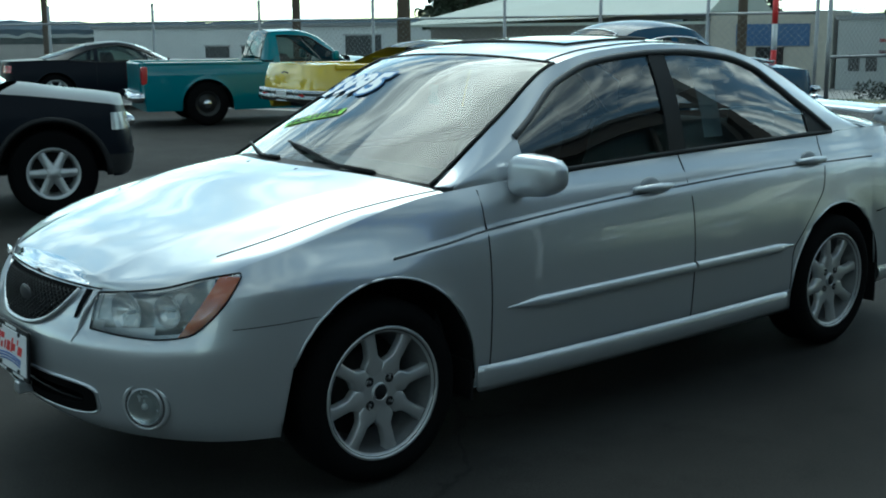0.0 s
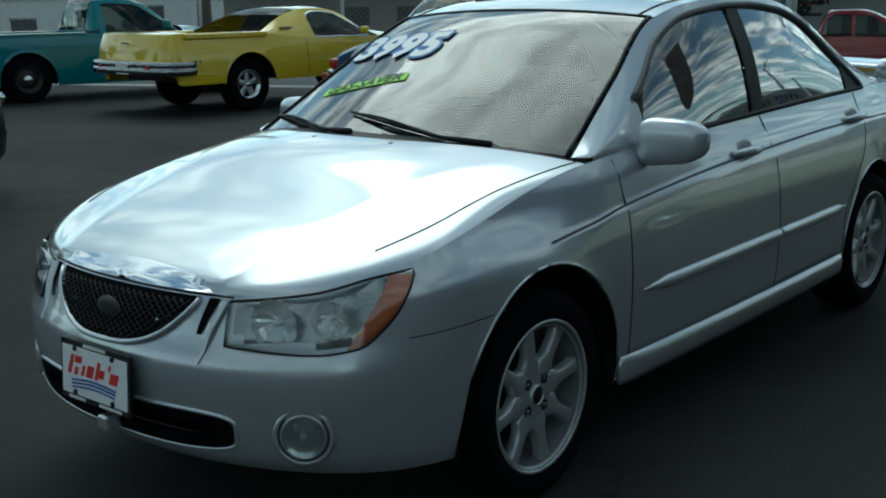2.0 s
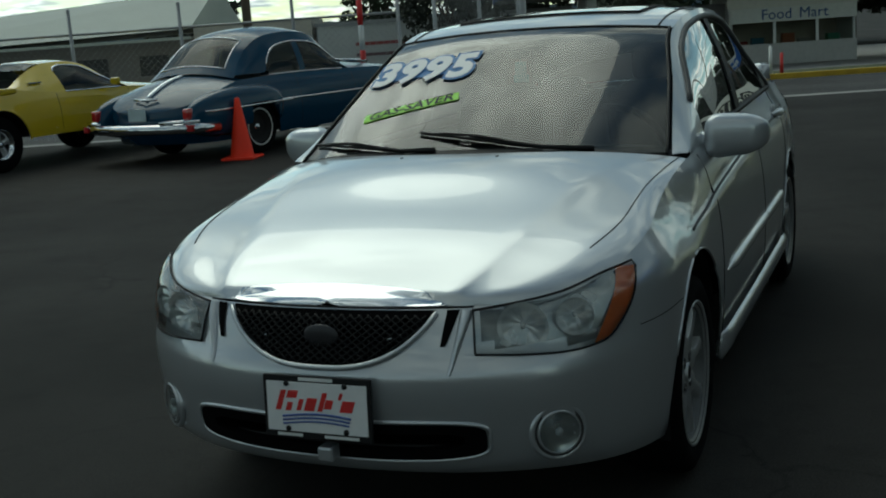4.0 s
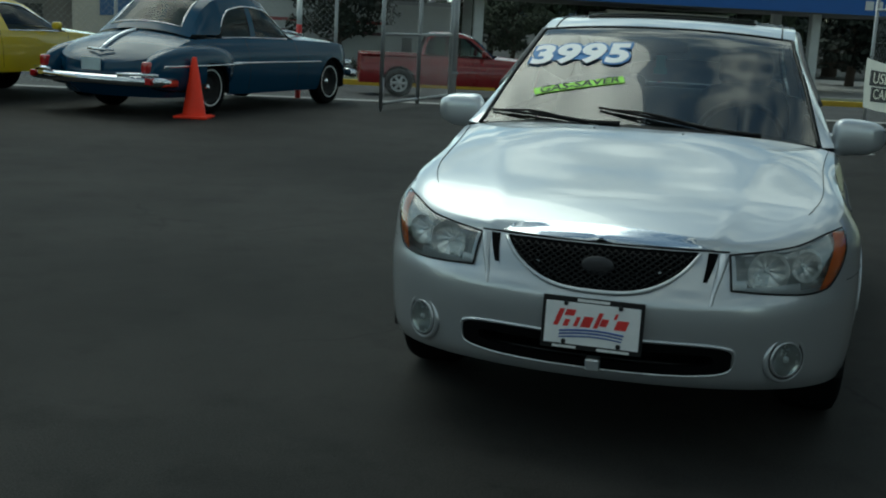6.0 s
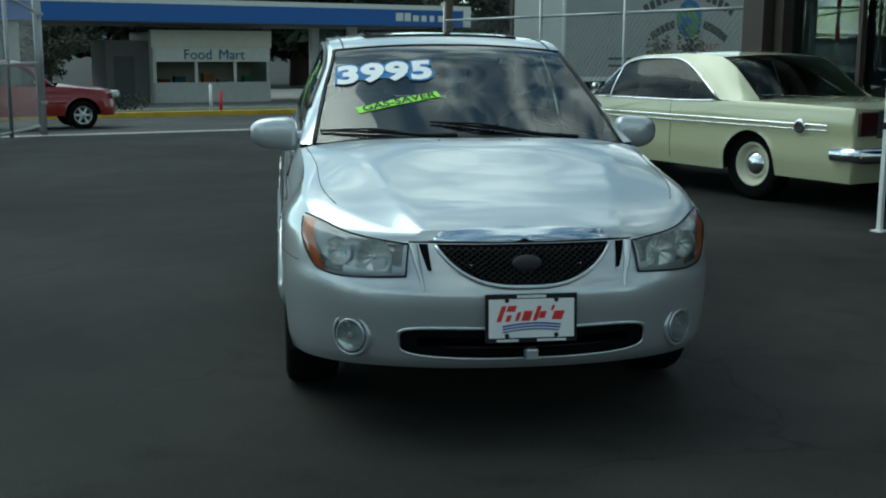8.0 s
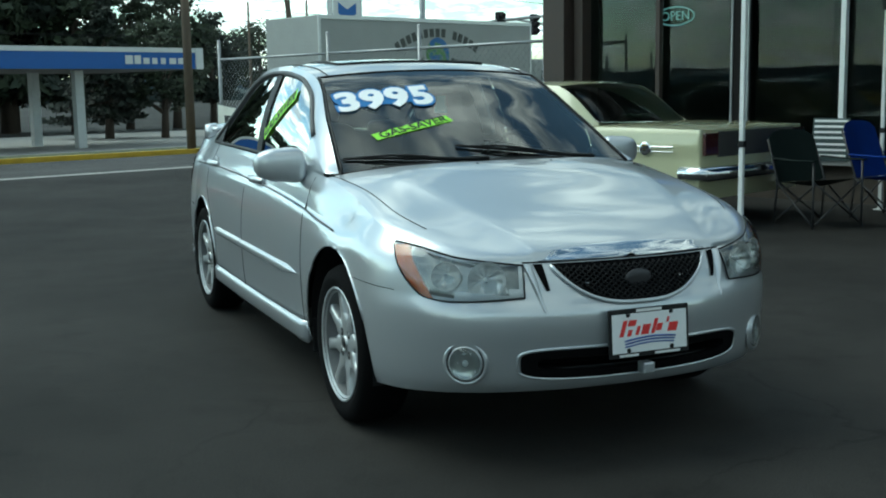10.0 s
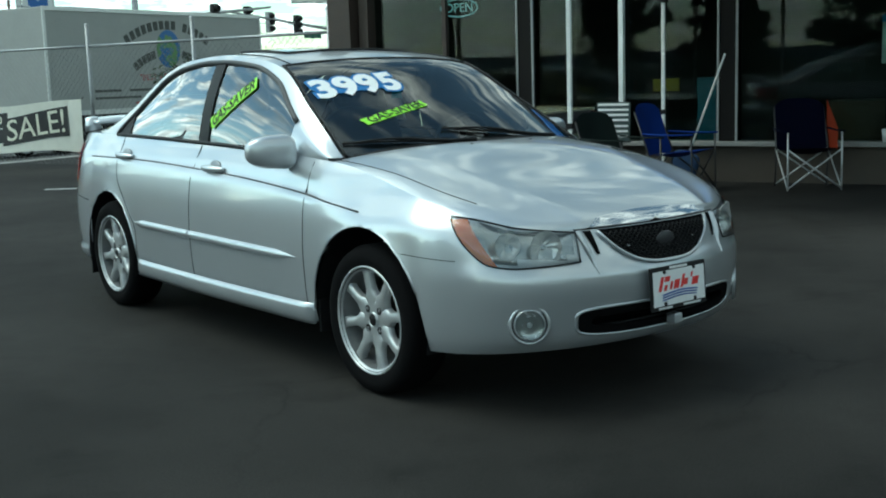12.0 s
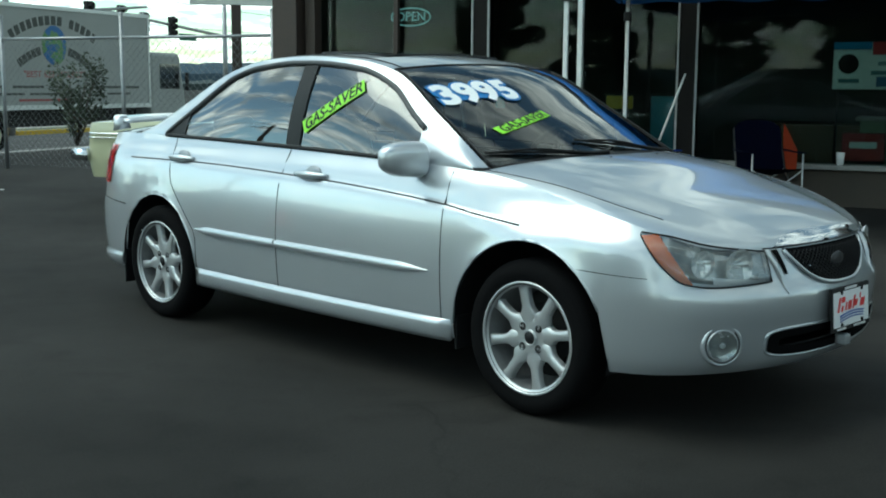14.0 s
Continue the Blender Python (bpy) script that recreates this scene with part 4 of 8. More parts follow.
BOWL = mat("bowl_reflector", (0.90, 0.92, 0.92), 0.15, metal=0.55, vary=0.08, scale=20, fine=90, rvary=0.4)
LAMP_BACK = mat("lamp_reflector", (0.50, 0.53, 0.54), 0.2, metal=0.5, vary=0.15, scale=14, fine=70, rvary=0.5)
AMBER = mat("amber_lens", (0.85, 0.20, 0.035), 0.18, vary=0.15, coat=1.0)
RED_LENS = mat("red_lens", (0.42, 0.012, 0.015), 0.15, vary=0.15, coat=1.0)
BULB_GLASS = mat("bulb_glass", (0.75, 0.78, 0.80), 0.1, vary=0.05, coat=1.0)
for s in (1, -1):
    def hl(q, t, out=0.004, s=s):
        i = hl_in + (hl_out - hl_in) * q
        p = hero.at(i, hl_bot(q) + (hl_top(q) - hl_bot(q)) * t, out)
        return Vector((p.x * s, p.y, p.z))
    # the dish behind the lens, with two reflector bowls
    lamp = hero.patch("headlight", lambda q, t: hl(q, t, 0.002 - 0.036 * min(1, 9 * q, 9 * t, 9 * (1 - t), 6 * (0.80 - q) if q < 0.80 else 0)), steps(0, 0.84, 34), steps(0, 1, 18), LAMP_BACK, car)
    def rim_band(a, w, s=s):
        """The amber band along the slanting outer edge: a runs up it, w across it."""
        q = (0.60 + 0.27 * a) * (1 - w) + (0.66 + 0.34 * a) * w
        lo, hi = hl_bot(0.60) + (hl_top(0.87) - hl_bot(0.60)) * a, hl_bot(0.66 + 0.34 * a)
        z = max(hl_bot(q), min(hl_top(q), lo * (1 - w) + hi * w))
        p = hero.at(hl_in + (hl_out - hl_in) * q, z, 0.0045)
        return Vector((p.x * s, p.y, p.z))
    hero.patch("indicator", rim_band, steps(0, 1, 14), steps(0, 1, 8), AMBER, lamp, label="amber turn signal lens")
    for q, t, r, bulb in ((0.24, 0.50, 0.066, 0.006), (0.53, 0.53, 0.050, 0.005)):
        c = hl(q, t, -0.006)
        nrm = ((hl(q, t, 0.05) - hl(q, t, 0.0)).normalized() + Vector((0, -0.9, 0))).normalized()
        fr = Matrix.Translation(c) @ nrm.to_track_quat("X", "Z").to_matrix().to_4x4()
        bb = b_lathe(bmesh.new(), [(r, 0.004), (r * 0.97, 0.002), (r * 0.85, -0.008), (r * 0.62, -0.018), (r * 0.35, -0.026), (0.001, -0.030)], 40, fr)
        for k, v in enumerate(bb.verts):                       # upright flutes
            v.co += nrm * (0.0022 if (k % 40) % 4 < 2 else 0.0)
        bowl = part("reflector_bowl", bb, BOWL, lamp, smooth=False)
        lathe("bulb", [(bulb * 1.2, -0.033), (bulb, -0.01), (bulb * 0.8, 0.0), (0, 0.004)], BULB_GLASS, bowl, 14, fr)
    hero.patch("lens", lambda q, t: hl(q, t, 0.014 - 0.010 * (2 * abs(t - 0.5)) ** 6), steps(0, 1, 24), steps(0, 1, 10), GLASS_LAMP, lamp)
    tube("lamp_seal", [hl(q, 0, 0.006) for q in steps(0, 1, 24)] + [hl(q, 1, 0.006) for q in steps(1, 0, 24)] + [hl(0, t, 0.006) for t in steps(1, 0, 6)], 0.003, BLACKP, car, 6)
    # fog lamp
    f = nose(s * 0.600, 0.368, 0.001)
    nrm = (nose(s * 0.600, 0.368, 0.06) - nose(s * 0.600, 0.368)).normalized()
    fr = Matrix.Translation(f) @ nrm.to_track_quat("X", "Z").to_matrix().to_4x4()
    fog = lathe("fog_lamp", [(0.079, -0.006), (0.076, 0.003), (0.071, 0.006), (0.066, 0.004)], SILVER, car, 36, fr)
    # shallow dark ring stands in for the shade of a deep recess
    lathe("recess_shade_ring", [(0.067, 0.004), (0.060, 0.0022), (0.058, 0.0022)], mat("recess_shade_grey", (0.03, 0.031, 0.033), 0.5, vary=0.15), fog, 36, fr)
    lathe("bezel", [(0.059, 0.002), (0.057, 0.008), (0.054, 0.008), (0.052, 0.004)], SILVER, fog, 36, fr)
    lathe("reflector_bowl", [(0.053, 0.0085), (0.046, 0.0055), (0.034, 0.0030), (0.018, 0.0018), (0.0, 0.0015)], mat("fog_reflector", (0.70, 0.72, 0.73), 0.2, metal=0.7, vary=0.2, scale=40, rvary=0.5), fog, 36, fr)
    lathe("bulb", [(0.011, 0.002), (0.010, 0.008), (0.0, 0.010)], BULB_GLASS, fog, 14, fr)
    lathe("lens", [(0.053, 0.0095), (0.03, 0.013), (0.0, 0.0145)], GLASS_FOG, fog, 28, fr)
    # rear lamp
    ir0, ir1 = hero.find_y(1.80), len(hero.plan) - 14
    hero.patch("rear_lamp", lambda i, t: (lambda p: Vector((p.x * s, p.y, p.z)))(hero.at(int(i), 0.71 + 0.215 * t, 0.005)), list(range(ir0, ir1)), steps(0, 1, 5), RED_LENS, car)

# grille with a diamond mesh
gr_bot = lambda q: 0.556 + 0.132 * abs(q) ** 2.9
# near-black sheets put the shade of the nose openings into the colour
OPENING_SHADE = mat("opening_shade", (0.004, 0.004, 0.0045), 0.9, spec=0.05, vary=0.2)
grille = hero.patch("grille", lambda q, t: nose(0.318 * q, gr_bot(q) + (0.692 - gr_bot(q)) * t, -0.05), steps(-1, 1, 40), steps(0, 1, 8), OPENING_SHADE, car)
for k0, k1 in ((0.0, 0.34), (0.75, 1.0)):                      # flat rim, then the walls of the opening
    hero.patch("grille_rim", lambda q, t: nose(0.318 * q, gr_bot(q) + (0.692 - gr_bot(q)) * (k0 + (k1 - k0) * t), 0.0035), steps(-1, 1, 40), steps(0, 1, 2), OPENING_SHADE, grille)
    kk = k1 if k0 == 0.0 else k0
    hero.patch("grille_wall", lambda q, t: nose(0.318 * q, gr_bot(q) + (0.692 - gr_bot(q)) * kk, 0.0035 - 0.05 * t), steps(-1, 1, 40), steps(0, 1, 2), OPENING_SHADE, grille)
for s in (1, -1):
    hero.patch("grille_rim", lambda q, t: nose(s * 0.318 * (0.80 + 0.20 * q), gr_bot(0.80 + 0.20 * q) + (0.692 - gr_bot(0.80 + 0.20 * q)) * t, 0.0035), steps(0, 1, 8), steps(0, 1, 4), OPENING_SHADE, grille)
gb = bmesh.new()
for k in range(-26, 27):
    for d in (1, -1):
        run = []
        for j in range(15):
            z = 0.556 + 0.0097 * j
            x = k * 0.0265 + d * (z - 0.556) * 1.5
            if abs(x) < 0.312 and gr_bot(x / 0.318) + 0.004 < z < 0.688:
                run.append(nose(x, z, 0.011))
        if len(run) > 1:
            b_tube(gb, run, 0.0026, 5)
part("grille_mesh", gb, mat("grille_gloss", (0.008, 0.008, 0.009), 0.55, spec=0.2, vary=0.2), grille, smooth=True)
tube("grille_surround", [nose(0.322 * q, gr_bot(q), 0.010) for q in steps(-1, 1, 40)], [0.008 - 0.002 * abs(q) for q in steps(-1, 1, 40)], SILVER, car, 10)
eb = bmesh.new()
bmesh.ops.create_uvsphere(eb, u_segments=24, v_segments=10, radius=1, matrix=Matrix.Translation(nose(0, 0.632, 0.012)) @ Matrix.Diagonal((0.052, 0.008, 0.030, 1)))
part("badge", eb, mat("badge_grey", (0.05, 0.05, 0.055), 0.4, metal=0.5), grille, "plain dark oval badge", smooth=True)
for s in (1, -1):
    # each slot is a black surface patch standing for deep shade
    hero.patch("grille_slot_shade", lambda q, t: nose(s * (0.330 + 0.020 * t + (0.014 + 0.020 * t) * q), 0.606 + 0.086 * t, 0.004), steps(0, 1, 4), steps(0, 1, 6), OPENING_SHADE, car)
    hero.patch("grille_pillar", lambda q, t: nose(s * (0.352 + 0.052 * t + (0.010 + 0.024 * t) * (q - 0.5)), 0.540 + 0.152 * t, 0.001 + (0.004 + 0.010 * smooth01(t * 1.6)) * math.sin(math.pi * q) ** 0.7), steps(0, 1, 10), steps(0, 1, 14), SILVER, car)

shoulder = sorted([(p.y, p.x, p.z) for p in [hero.at(i, hero.zs(hero.plan[i][1])) for i in range(iC + 1)]])


def hood(x, y, out=0.0):
    k = max(1, min(len(shoulder) - 1, next((n for n, v in enumerate(shoulder) if v[0] >= y), len(shoulder) - 1)))
    a, b = shoulder[k - 1], shoulder[k]
    t = min(1.0, max(0.0, (y - a[0]) / max(1e-6, b[0] - a[0])))
    xs, zs = a[1] + (b[1] - a[1]) * t, a[2] + (b[2] - a[2]) * t
    zc = hero.zf(y)
    return Vector((x, y, hood_drop(x, y, xs, zs, zc) + out))


def lip(q, t):
    x = 0.345 * q
    y0 = nose(x, 0.70).y
    return hood(x, y0 - 0.004 + 0.062 * (1 - q * q) ** 0.8 * t, 0.006 - 0.004 * t * t)


hero.patch("hood_trim", lip, steps(-1, 1, 36), steps(0, 1, 6), CHROME, car, label="polished chrome strip on the hood edge")
tube("hood_edge_gap", [nose(x, 0.697, 0.002) for x in steps(-0.42, 0.42, 40)], 0.0028, BLACKP, car, 6)

# lower intake, plate and bracket


def mouth(a, k, out):
    """The squarish outline of the lower intake, shrunk by k."""
    f = lambda c: math.copysign(abs(c) ** 0.42, c)
    x = (0.435 - 2 * k) * f(math.cos(a))
    return nose(x, 0.357 + 0.03 * x * x + (0.052 - k) * f(math.sin(a)), out)


# the same black sheets paint the shade inside the intake
intake = hero.patch("air_intake", lambda q, t: nose(0.43 * q, 0.356 + 0.05 * (2 * t - 1), -0.10), steps(-1, 1, 30), steps(0, 1, 4), OPENING_SHADE, car)
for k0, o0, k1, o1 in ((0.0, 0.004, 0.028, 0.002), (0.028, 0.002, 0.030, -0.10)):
    hero.patch("intake_rim", lambda a, t: mouth(a, k0 + (k1 - k0) * t, o0 + (o1 - o0) * t), steps(0, 2 * math.pi, 120), steps(0, 1, 2), OPENING_SHADE, intake)
part("intake_lip", b_tube(bmesh.new(), [mouth(a, -0.004, 0.001) for a in steps(0, 2 * math.pi, 120)][:-1] + [mouth(0, -0.004, 0.001)], 0.0055, 8, caps=False), SILVER, car, smooth=True)
for z in (0.335, 0.376):
    tube("intake_slat", [nose(0.39 * q, z, -0.03) for q in steps(-1, 1, 24)], 0.006, BLACKP, intake, 6)
box("tow_cover", (-0.010, -2.262, 0.305), (0.034, -2.215, 0.345), SILVER, car, bevel=0.006)
pm = pose(0.005, -2.262, 0.455, 86, 0, 0)
plate = box("plate_frame", (-0.158, -0.083, -0.004), (0.158, 0.083, 0.006), BLACKP, car, pm, 0.003, "black frame round a dealer plate")
box("dealer_plate", (-0.147, -0.066, 0.004), (0.147, 0.066, 0.0085), mat("plate_white", (0.78, 0.79, 0.80), 0.4, vary=0.05), plate, pm, 0.001, "white dealer plate with red script shapes")
REDP, BLUEP = mat("plate_red", (0.62, 0.03, 0.03), 0.45, vary=0.08), mat("plate_blue", (0.05, 0.10, 0.33), 0.45, vary=0.08)
for x0, w, h0, h1 in ((-0.118, 0.016, -0.010, 0.044), (-0.096, 0.030, 0.024, 0.044), (-0.088, 0.016, -0.010, 0.012), (-0.056, 0.013, -0.008, 0.022), (-0.034, 0.030, -0.008, 0.026), (0.006, 0.014, -0.008, 0.042), (0.022, 0.022, 0.000, 0.024), (0.056, 0.009, 0.026, 0.044), (0.070, 0.036, -0.006, 0.024)):
    sb = b_box(bmesh.new(), (x0, h0, 0.0085), (x0 + w, h1, 0.0095))
    for v in sb.verts:
        v.co = pm @ Vector((v.co.x + v.co.y * 0.35, v.co.y, v.co.z))
    part("script_bar", sb, REDP, plate)
for dy, r in ((-0.026, 0.0034), (-0.036, 0.003), (-0.046, 0.0026)):
    tube("swoosh", [pm @ Vector((x, dy + 0.010 * math.sin((x + 0.10) * 14), 0.009)) for x in steps(-0.10, 0.10 - 0.3 * abs(dy + 0.026), 14)], r, BLUEP, plate, 6)
for sx in (-0.085, 0.085):
    for sy in (-0.058, 0.062):
        lathe("screw", [(0.008, 0.0), (0.007, 0.004), (0, 0.005)], BLACKP, plate, 12, pm @ Matrix.Translation((sx, sy, 0.0085)) @ pose(0, 0, 0, 0, -90, 0))
box("frame_print", (-0.05, 0.070, 0.006), (0.05, 0.079, 0.0068), WHITEP, plate, pm)
box("frame_print", (-0.12, -0.079, 0.006), (-0.045, -0.071, 0.0068), WHITEP, plate, pm)
box("frame_print", (0.02, -0.079, 0.006), (0.12, -0.071, 0.0068), WHITEP, plate, pm)

# washer jets and wipers
for s in (1, -1):
    jb = bmesh.new()
    bmesh.ops.create_uvsphere(jb, u_segments=10, v_segments=8, radius=1, matrix=Matrix.Translation((s * 0.17, -1.265, 0.968)) @ Matrix.Diagonal((0.011, 0.018, 0.013, 1)))
    part("washer_jet", jb, BLACKP, car, smooth=True)


def ws(k, y, out):
    p = hero.across(y, k)
    return p + Vector((0, -0.5, 0.86)) * out


for ks, kp, ya, yb, kpiv in ((-0.30, -0.96, -1.035, -0.965, -0.12), (0.42, -0.27, -1.030, -0.945, 0.66)):
    blade = tube("wiper_blade", [ws(kp + (ks - kp) * t, yb + (ya - yb) * t, 0.009) for t in steps(0, 1, 12)], 0.0055, BLACKP, car, 8)
    tube("wiper_arm", [ws(kp + (ks - kp) * 0.45, yb + (ya - yb) * 0.45, 0.022), ws(ks, ya - 0.005, 0.018), ws(kpiv, -1.035, 0.010)], [0.005, 0.007, 0.011], BLACKP, car, 8)
    tube("wiper_bow", [ws(kp + (ks - kp) * t, yb + (ya - yb) * t, 0.011 + 0.014 * math.sin(math.pi * (t - 0.12) / 0.76)) for t in steps(0.12, 0.88, 10)], 0.0045, BLACKP, car, 8)

# trunk spoiler
vs = []
for t in steps(-1, 1, 28):
    x = 0.60 * t
    yb = 2.06 - 0.10 * t * t
    zt = 1.070 - 0.012 * t * t
    for dy, dz in ((-0.10, -0.012), (-0.06, 0.004), (0.0, 0.010), (0.06, 0.020), (0.075, 0.012), (0.06, -0.006), (-0.04, -0.022)):
        vs.append(Vector((x, yb + dy, zt + dz)))
n7 = 7
raw("spoiler", vs, [(i * n7 + j, i * n7 + (j + 1) % n7, (i + 1) * n7 + (j + 1) % n7, (i + 1) * n7 + j) for i in range(28) for j in range(n7)] + [tuple(range(n7)), tuple(28 * n7 + k for k in range(n7))], SILVER, car)
for s in (1, -1):
    tube("spoiler_post", [(s * 0.585, 1.985, 1.00), (s * 0.590, 1.99, 1.04), (s * 0.595, 1.985, 1.08)], [0.055, 0.045, 0.04], SILVER, car, 12)

# cabin
SEATM = mat("seat_cloth", (0.055, 0.057, 0.062), 0.9, vary=0.2, fine=200, bump=0.2)


def soft_box(name, c, r, material, parent, e=0.45, turn=(0, 0, 0), label=""):
    """A cushion-like block."""
    bm = bmesh.new()
    bmesh.ops.create_uvsphere(bm, u_segments=20, v_segments=14, radius=1)
    mm = pose(*c, *turn)
    for v in bm.verts:
        v.co = mm @ Vector([math.copysign(abs(a) ** e, a) * b for a, b in zip(v.co, r)])
    return part(name, bm, material, parent, label, smooth=True)


box("floor_pan", (-0.68, -1.1, 0.30), (0.68, 1.5, 0.33), DARKIN, car)
box("firewall", (-0.66, -1.02, 0.33), (0.66, -0.98, 0.90), DARKIN, car)
soft_box("dashboard", (0, -0.86, 0.84), (0.66, 0.20, 0.11), mat("dash_grey", (0.10, 0.10, 0.10), 0.7, vary=0.15, fine=120, bump=0.15), car, 0.35)
box("parcel_shelf", (-0.60, 1.25, 0.93), (0.60, 1.60, 0.96), DARKIN, car, bevel=0.01)
for s in (1, -1):
    box("door_card", (s * 0.715 - 0.015, -0.88, 0.34), (s * 0.715 + 0.015, 1.2, 0.93), DARKIN, car, bevel=0.01)
    soft_box("front_seat", (s * 0.36, 0.02, 0.52), (0.25, 0.27, 0.10), SEATM, car)
    soft_box("seat_back", (s * 0.36, 0.30, 0.80), (0.24, 0.085, 0.32), SEATM, car, turn=(-14, 0, 0))
    soft_box("headrest", (s * 0.36, 0.405, 1.185), (0.135, 0.055, 0.085), SEATM, car, turn=(-10, 0, 0))
    soft_box("headrest", (s * 0.34, 1.20, 1.03), (0.12, 0.045, 0.07), SEATM, car)
soft_box("rear_seat", (0, 0.90, 0.50), (0.62, 0.26, 0.11), SEATM, car)
soft_box("rear_seat_back", (0, 1.16, 0.76), (0.62, 0.09, 0.28), SEATM, car, turn=(-18, 0, 0))
wm = pose(0.37, -0.50, 0.90, -66, 0, 0)
steer = part("steering_wheel", b_tube(bmesh.new(), [wm @ Vector((0.185 * math.cos(a), 0.185 * math.sin(a), 0)) for a in steps(0, 2 * math.pi, 32)], 0.015, 8, caps=False), BLACKP, car, smooth=True)
part("wheel_spokes", b_tube(b_tube(bmesh.new(), [wm @ Vector((-0.18, 0.02, 0)), wm @ Vector((0, 0, -0.02)), wm @ Vector((0.18, 0.02, 0))], 0.02, 8), [wm @ Vector((0, -0.18, 0)), wm @ Vector((0, 0, -0.02))], 0.02, 8), BLACKP, steer, smooth=True)
soft_box("interior_mirror", (0, -0.50, 1.292), (0.115, 0.014, 0.030), BLACKP, car)
bmf = bmesh.new()
b_box(bmf, (-0.022, -0.002, -0.10), (0.022, 0.002, -0.02), pose(0, -0.49, 1.27))
b_box(bmf, (-0.030, -0.002, -0.10), (0.030, 0.002, -0.07), pose(0, -0.4895, 1.27))
b_box(bmf, (-0.001, -0.001, -0.02), (0.001, 0.001, 0.02), pose(0, -0.49, 1.27))
part("air_freshener", bmf, mat("teal_card", (0.05, 0.32, 0.33), 0.7), car, "teal cardboard freshener on the mirror")


# stickers
def bend(ob, fn):
    for v in ob.data.vertices:
        v.co = fn(v.co)
    ob.data.update()
    return ob


def on_screen(cx, yb, turn=0.0):
    ca, sa = math.cos(radians(turn)), math.sin(radians(turn))

    def f(co):
        u, w = co.x * ca - co.y * sa, co.x * sa + co.y * ca
        y = yb + w * 0.84
        return ws((cx + u) / hero.cx(y), y, 0.004 + co.z)
    return f


def on_side(yc, zc, s, turn=0.0):
    ca, sa = math.cos(radians(turn)), math.sin(radians(turn))

    def f(co):
        u, w = co.x * ca - co.y * sa, co.x * sa + co.y * ca
        y = yc - u * s * -1
        b = hero.belt(y).z
        p = hero.side(y, (zc + w - b) / (hero.cz(y) - b))
        return Vector((s * (p.x + 0.003 + co.z), p.y, p.z))
    return f


def flat(name, w, h, material, parent, n=14, z=0.0, label=""):
    vs = [Vector((w * (i / n - 0.5), h * (j / 3 - 0.5), z)) for i in range(n + 1) for j in range(4)]
    return raw(name, vs, grid_faces(n + 1, 4), material, parent, label, smooth=False)


DIGIT_W, DIGIT_B = mat("digit_white", (0.85, 0.86, 0.87), 0.5, vary=0.03), mat("digit_blue", (0.02, 0.17, 0.45), 0.5, vary=0.08)
LIME, INK = mat("lime_vinyl", (0.34, 0.82, 0.05), 0.5, vary=0.06), mat("black_ink", (0.01, 0.01, 0.01), 0.6)
price = bend(flat("price_backing", 0.40, 0.060, DIGIT_B, car, 20), on_screen(-0.345, -0.600, 3))
for k, ch in enumerate("3995"):
    for nm, m_, bold, lift, w in (("digit_outline", DIGIT_B, 0.020, 0.0022, 0.132), ("price_digit", DIGIT_W, 0.009, 0.0040, 0.108)):
        d = letters(nm, ch, 0.205, m_, price, Matrix(), depth=0.0006, shear=0.12, width=w, bold=bold)
        for v in d.data.vertices:
            v.co.z += lift
        bend(d, on_screen(-0.345 + (k - 1.5) * 0.112, -0.597 + 0.003 * k, 5))
saver = bend(flat("saver_sticker", 0.385, 0.050, LIME, car, 16), on_screen(-0.300, -0.800, 17))
t = letters("sticker_lettering", "GAS-SAVER", 0.066, INK, saver, Matrix(), depth=0.0004, shear=0.2, width=0.34, bold=0.0010)
for v in t.data.vertices:
    v.co.z += 0.0016
bend(t, on_screen(-0.300, -0.800, 17))
saver2 = bend(flat("saver_sticker", 0.40, 0.062, LIME, car, 16), on_side(-0.045, 1.170, -1, 30))
t = letters("sticker_lettering", "GAS-SAVER", 0.074, INK, saver2, Matrix(), depth=0.0004, shear=0.2, width=0.37, bold=0.0010)
for v in t.data.vertices:
    v.co.z += 0.0016
bend(t, on_side(-0.045, 1.170, -1, 30))
bend(flat("window_sheet", 0.125, 0.285, mat("paper", (0.50, 0.55, 0.58), 0.8, vary=0.05), car, 6, -0.018, "white price sheet inside the window"), on_side(0.46, 1.165, 1, 0))

# ---- other vehicles ----
OS = [(0.15, 0.07), (0.3, 0.02), (0.5, 0.0), (0.7, 0.006), (0.85, 0.03), (0.95, 0.06), (1.1, 0.11), (1.4, 0.2)]
OF = [(0.15, 0.10), (0.3, 0.03), (0.5, 0.0), (0.7, 0.02), (0.9, 0.09), (1.1, 0.2)]
OR = [(0.15, 0.10), (0.3, 0.03), (0.5, 0.0), (0.8, 0.02), (1.0, 0.06), (1.2, 0.12)]


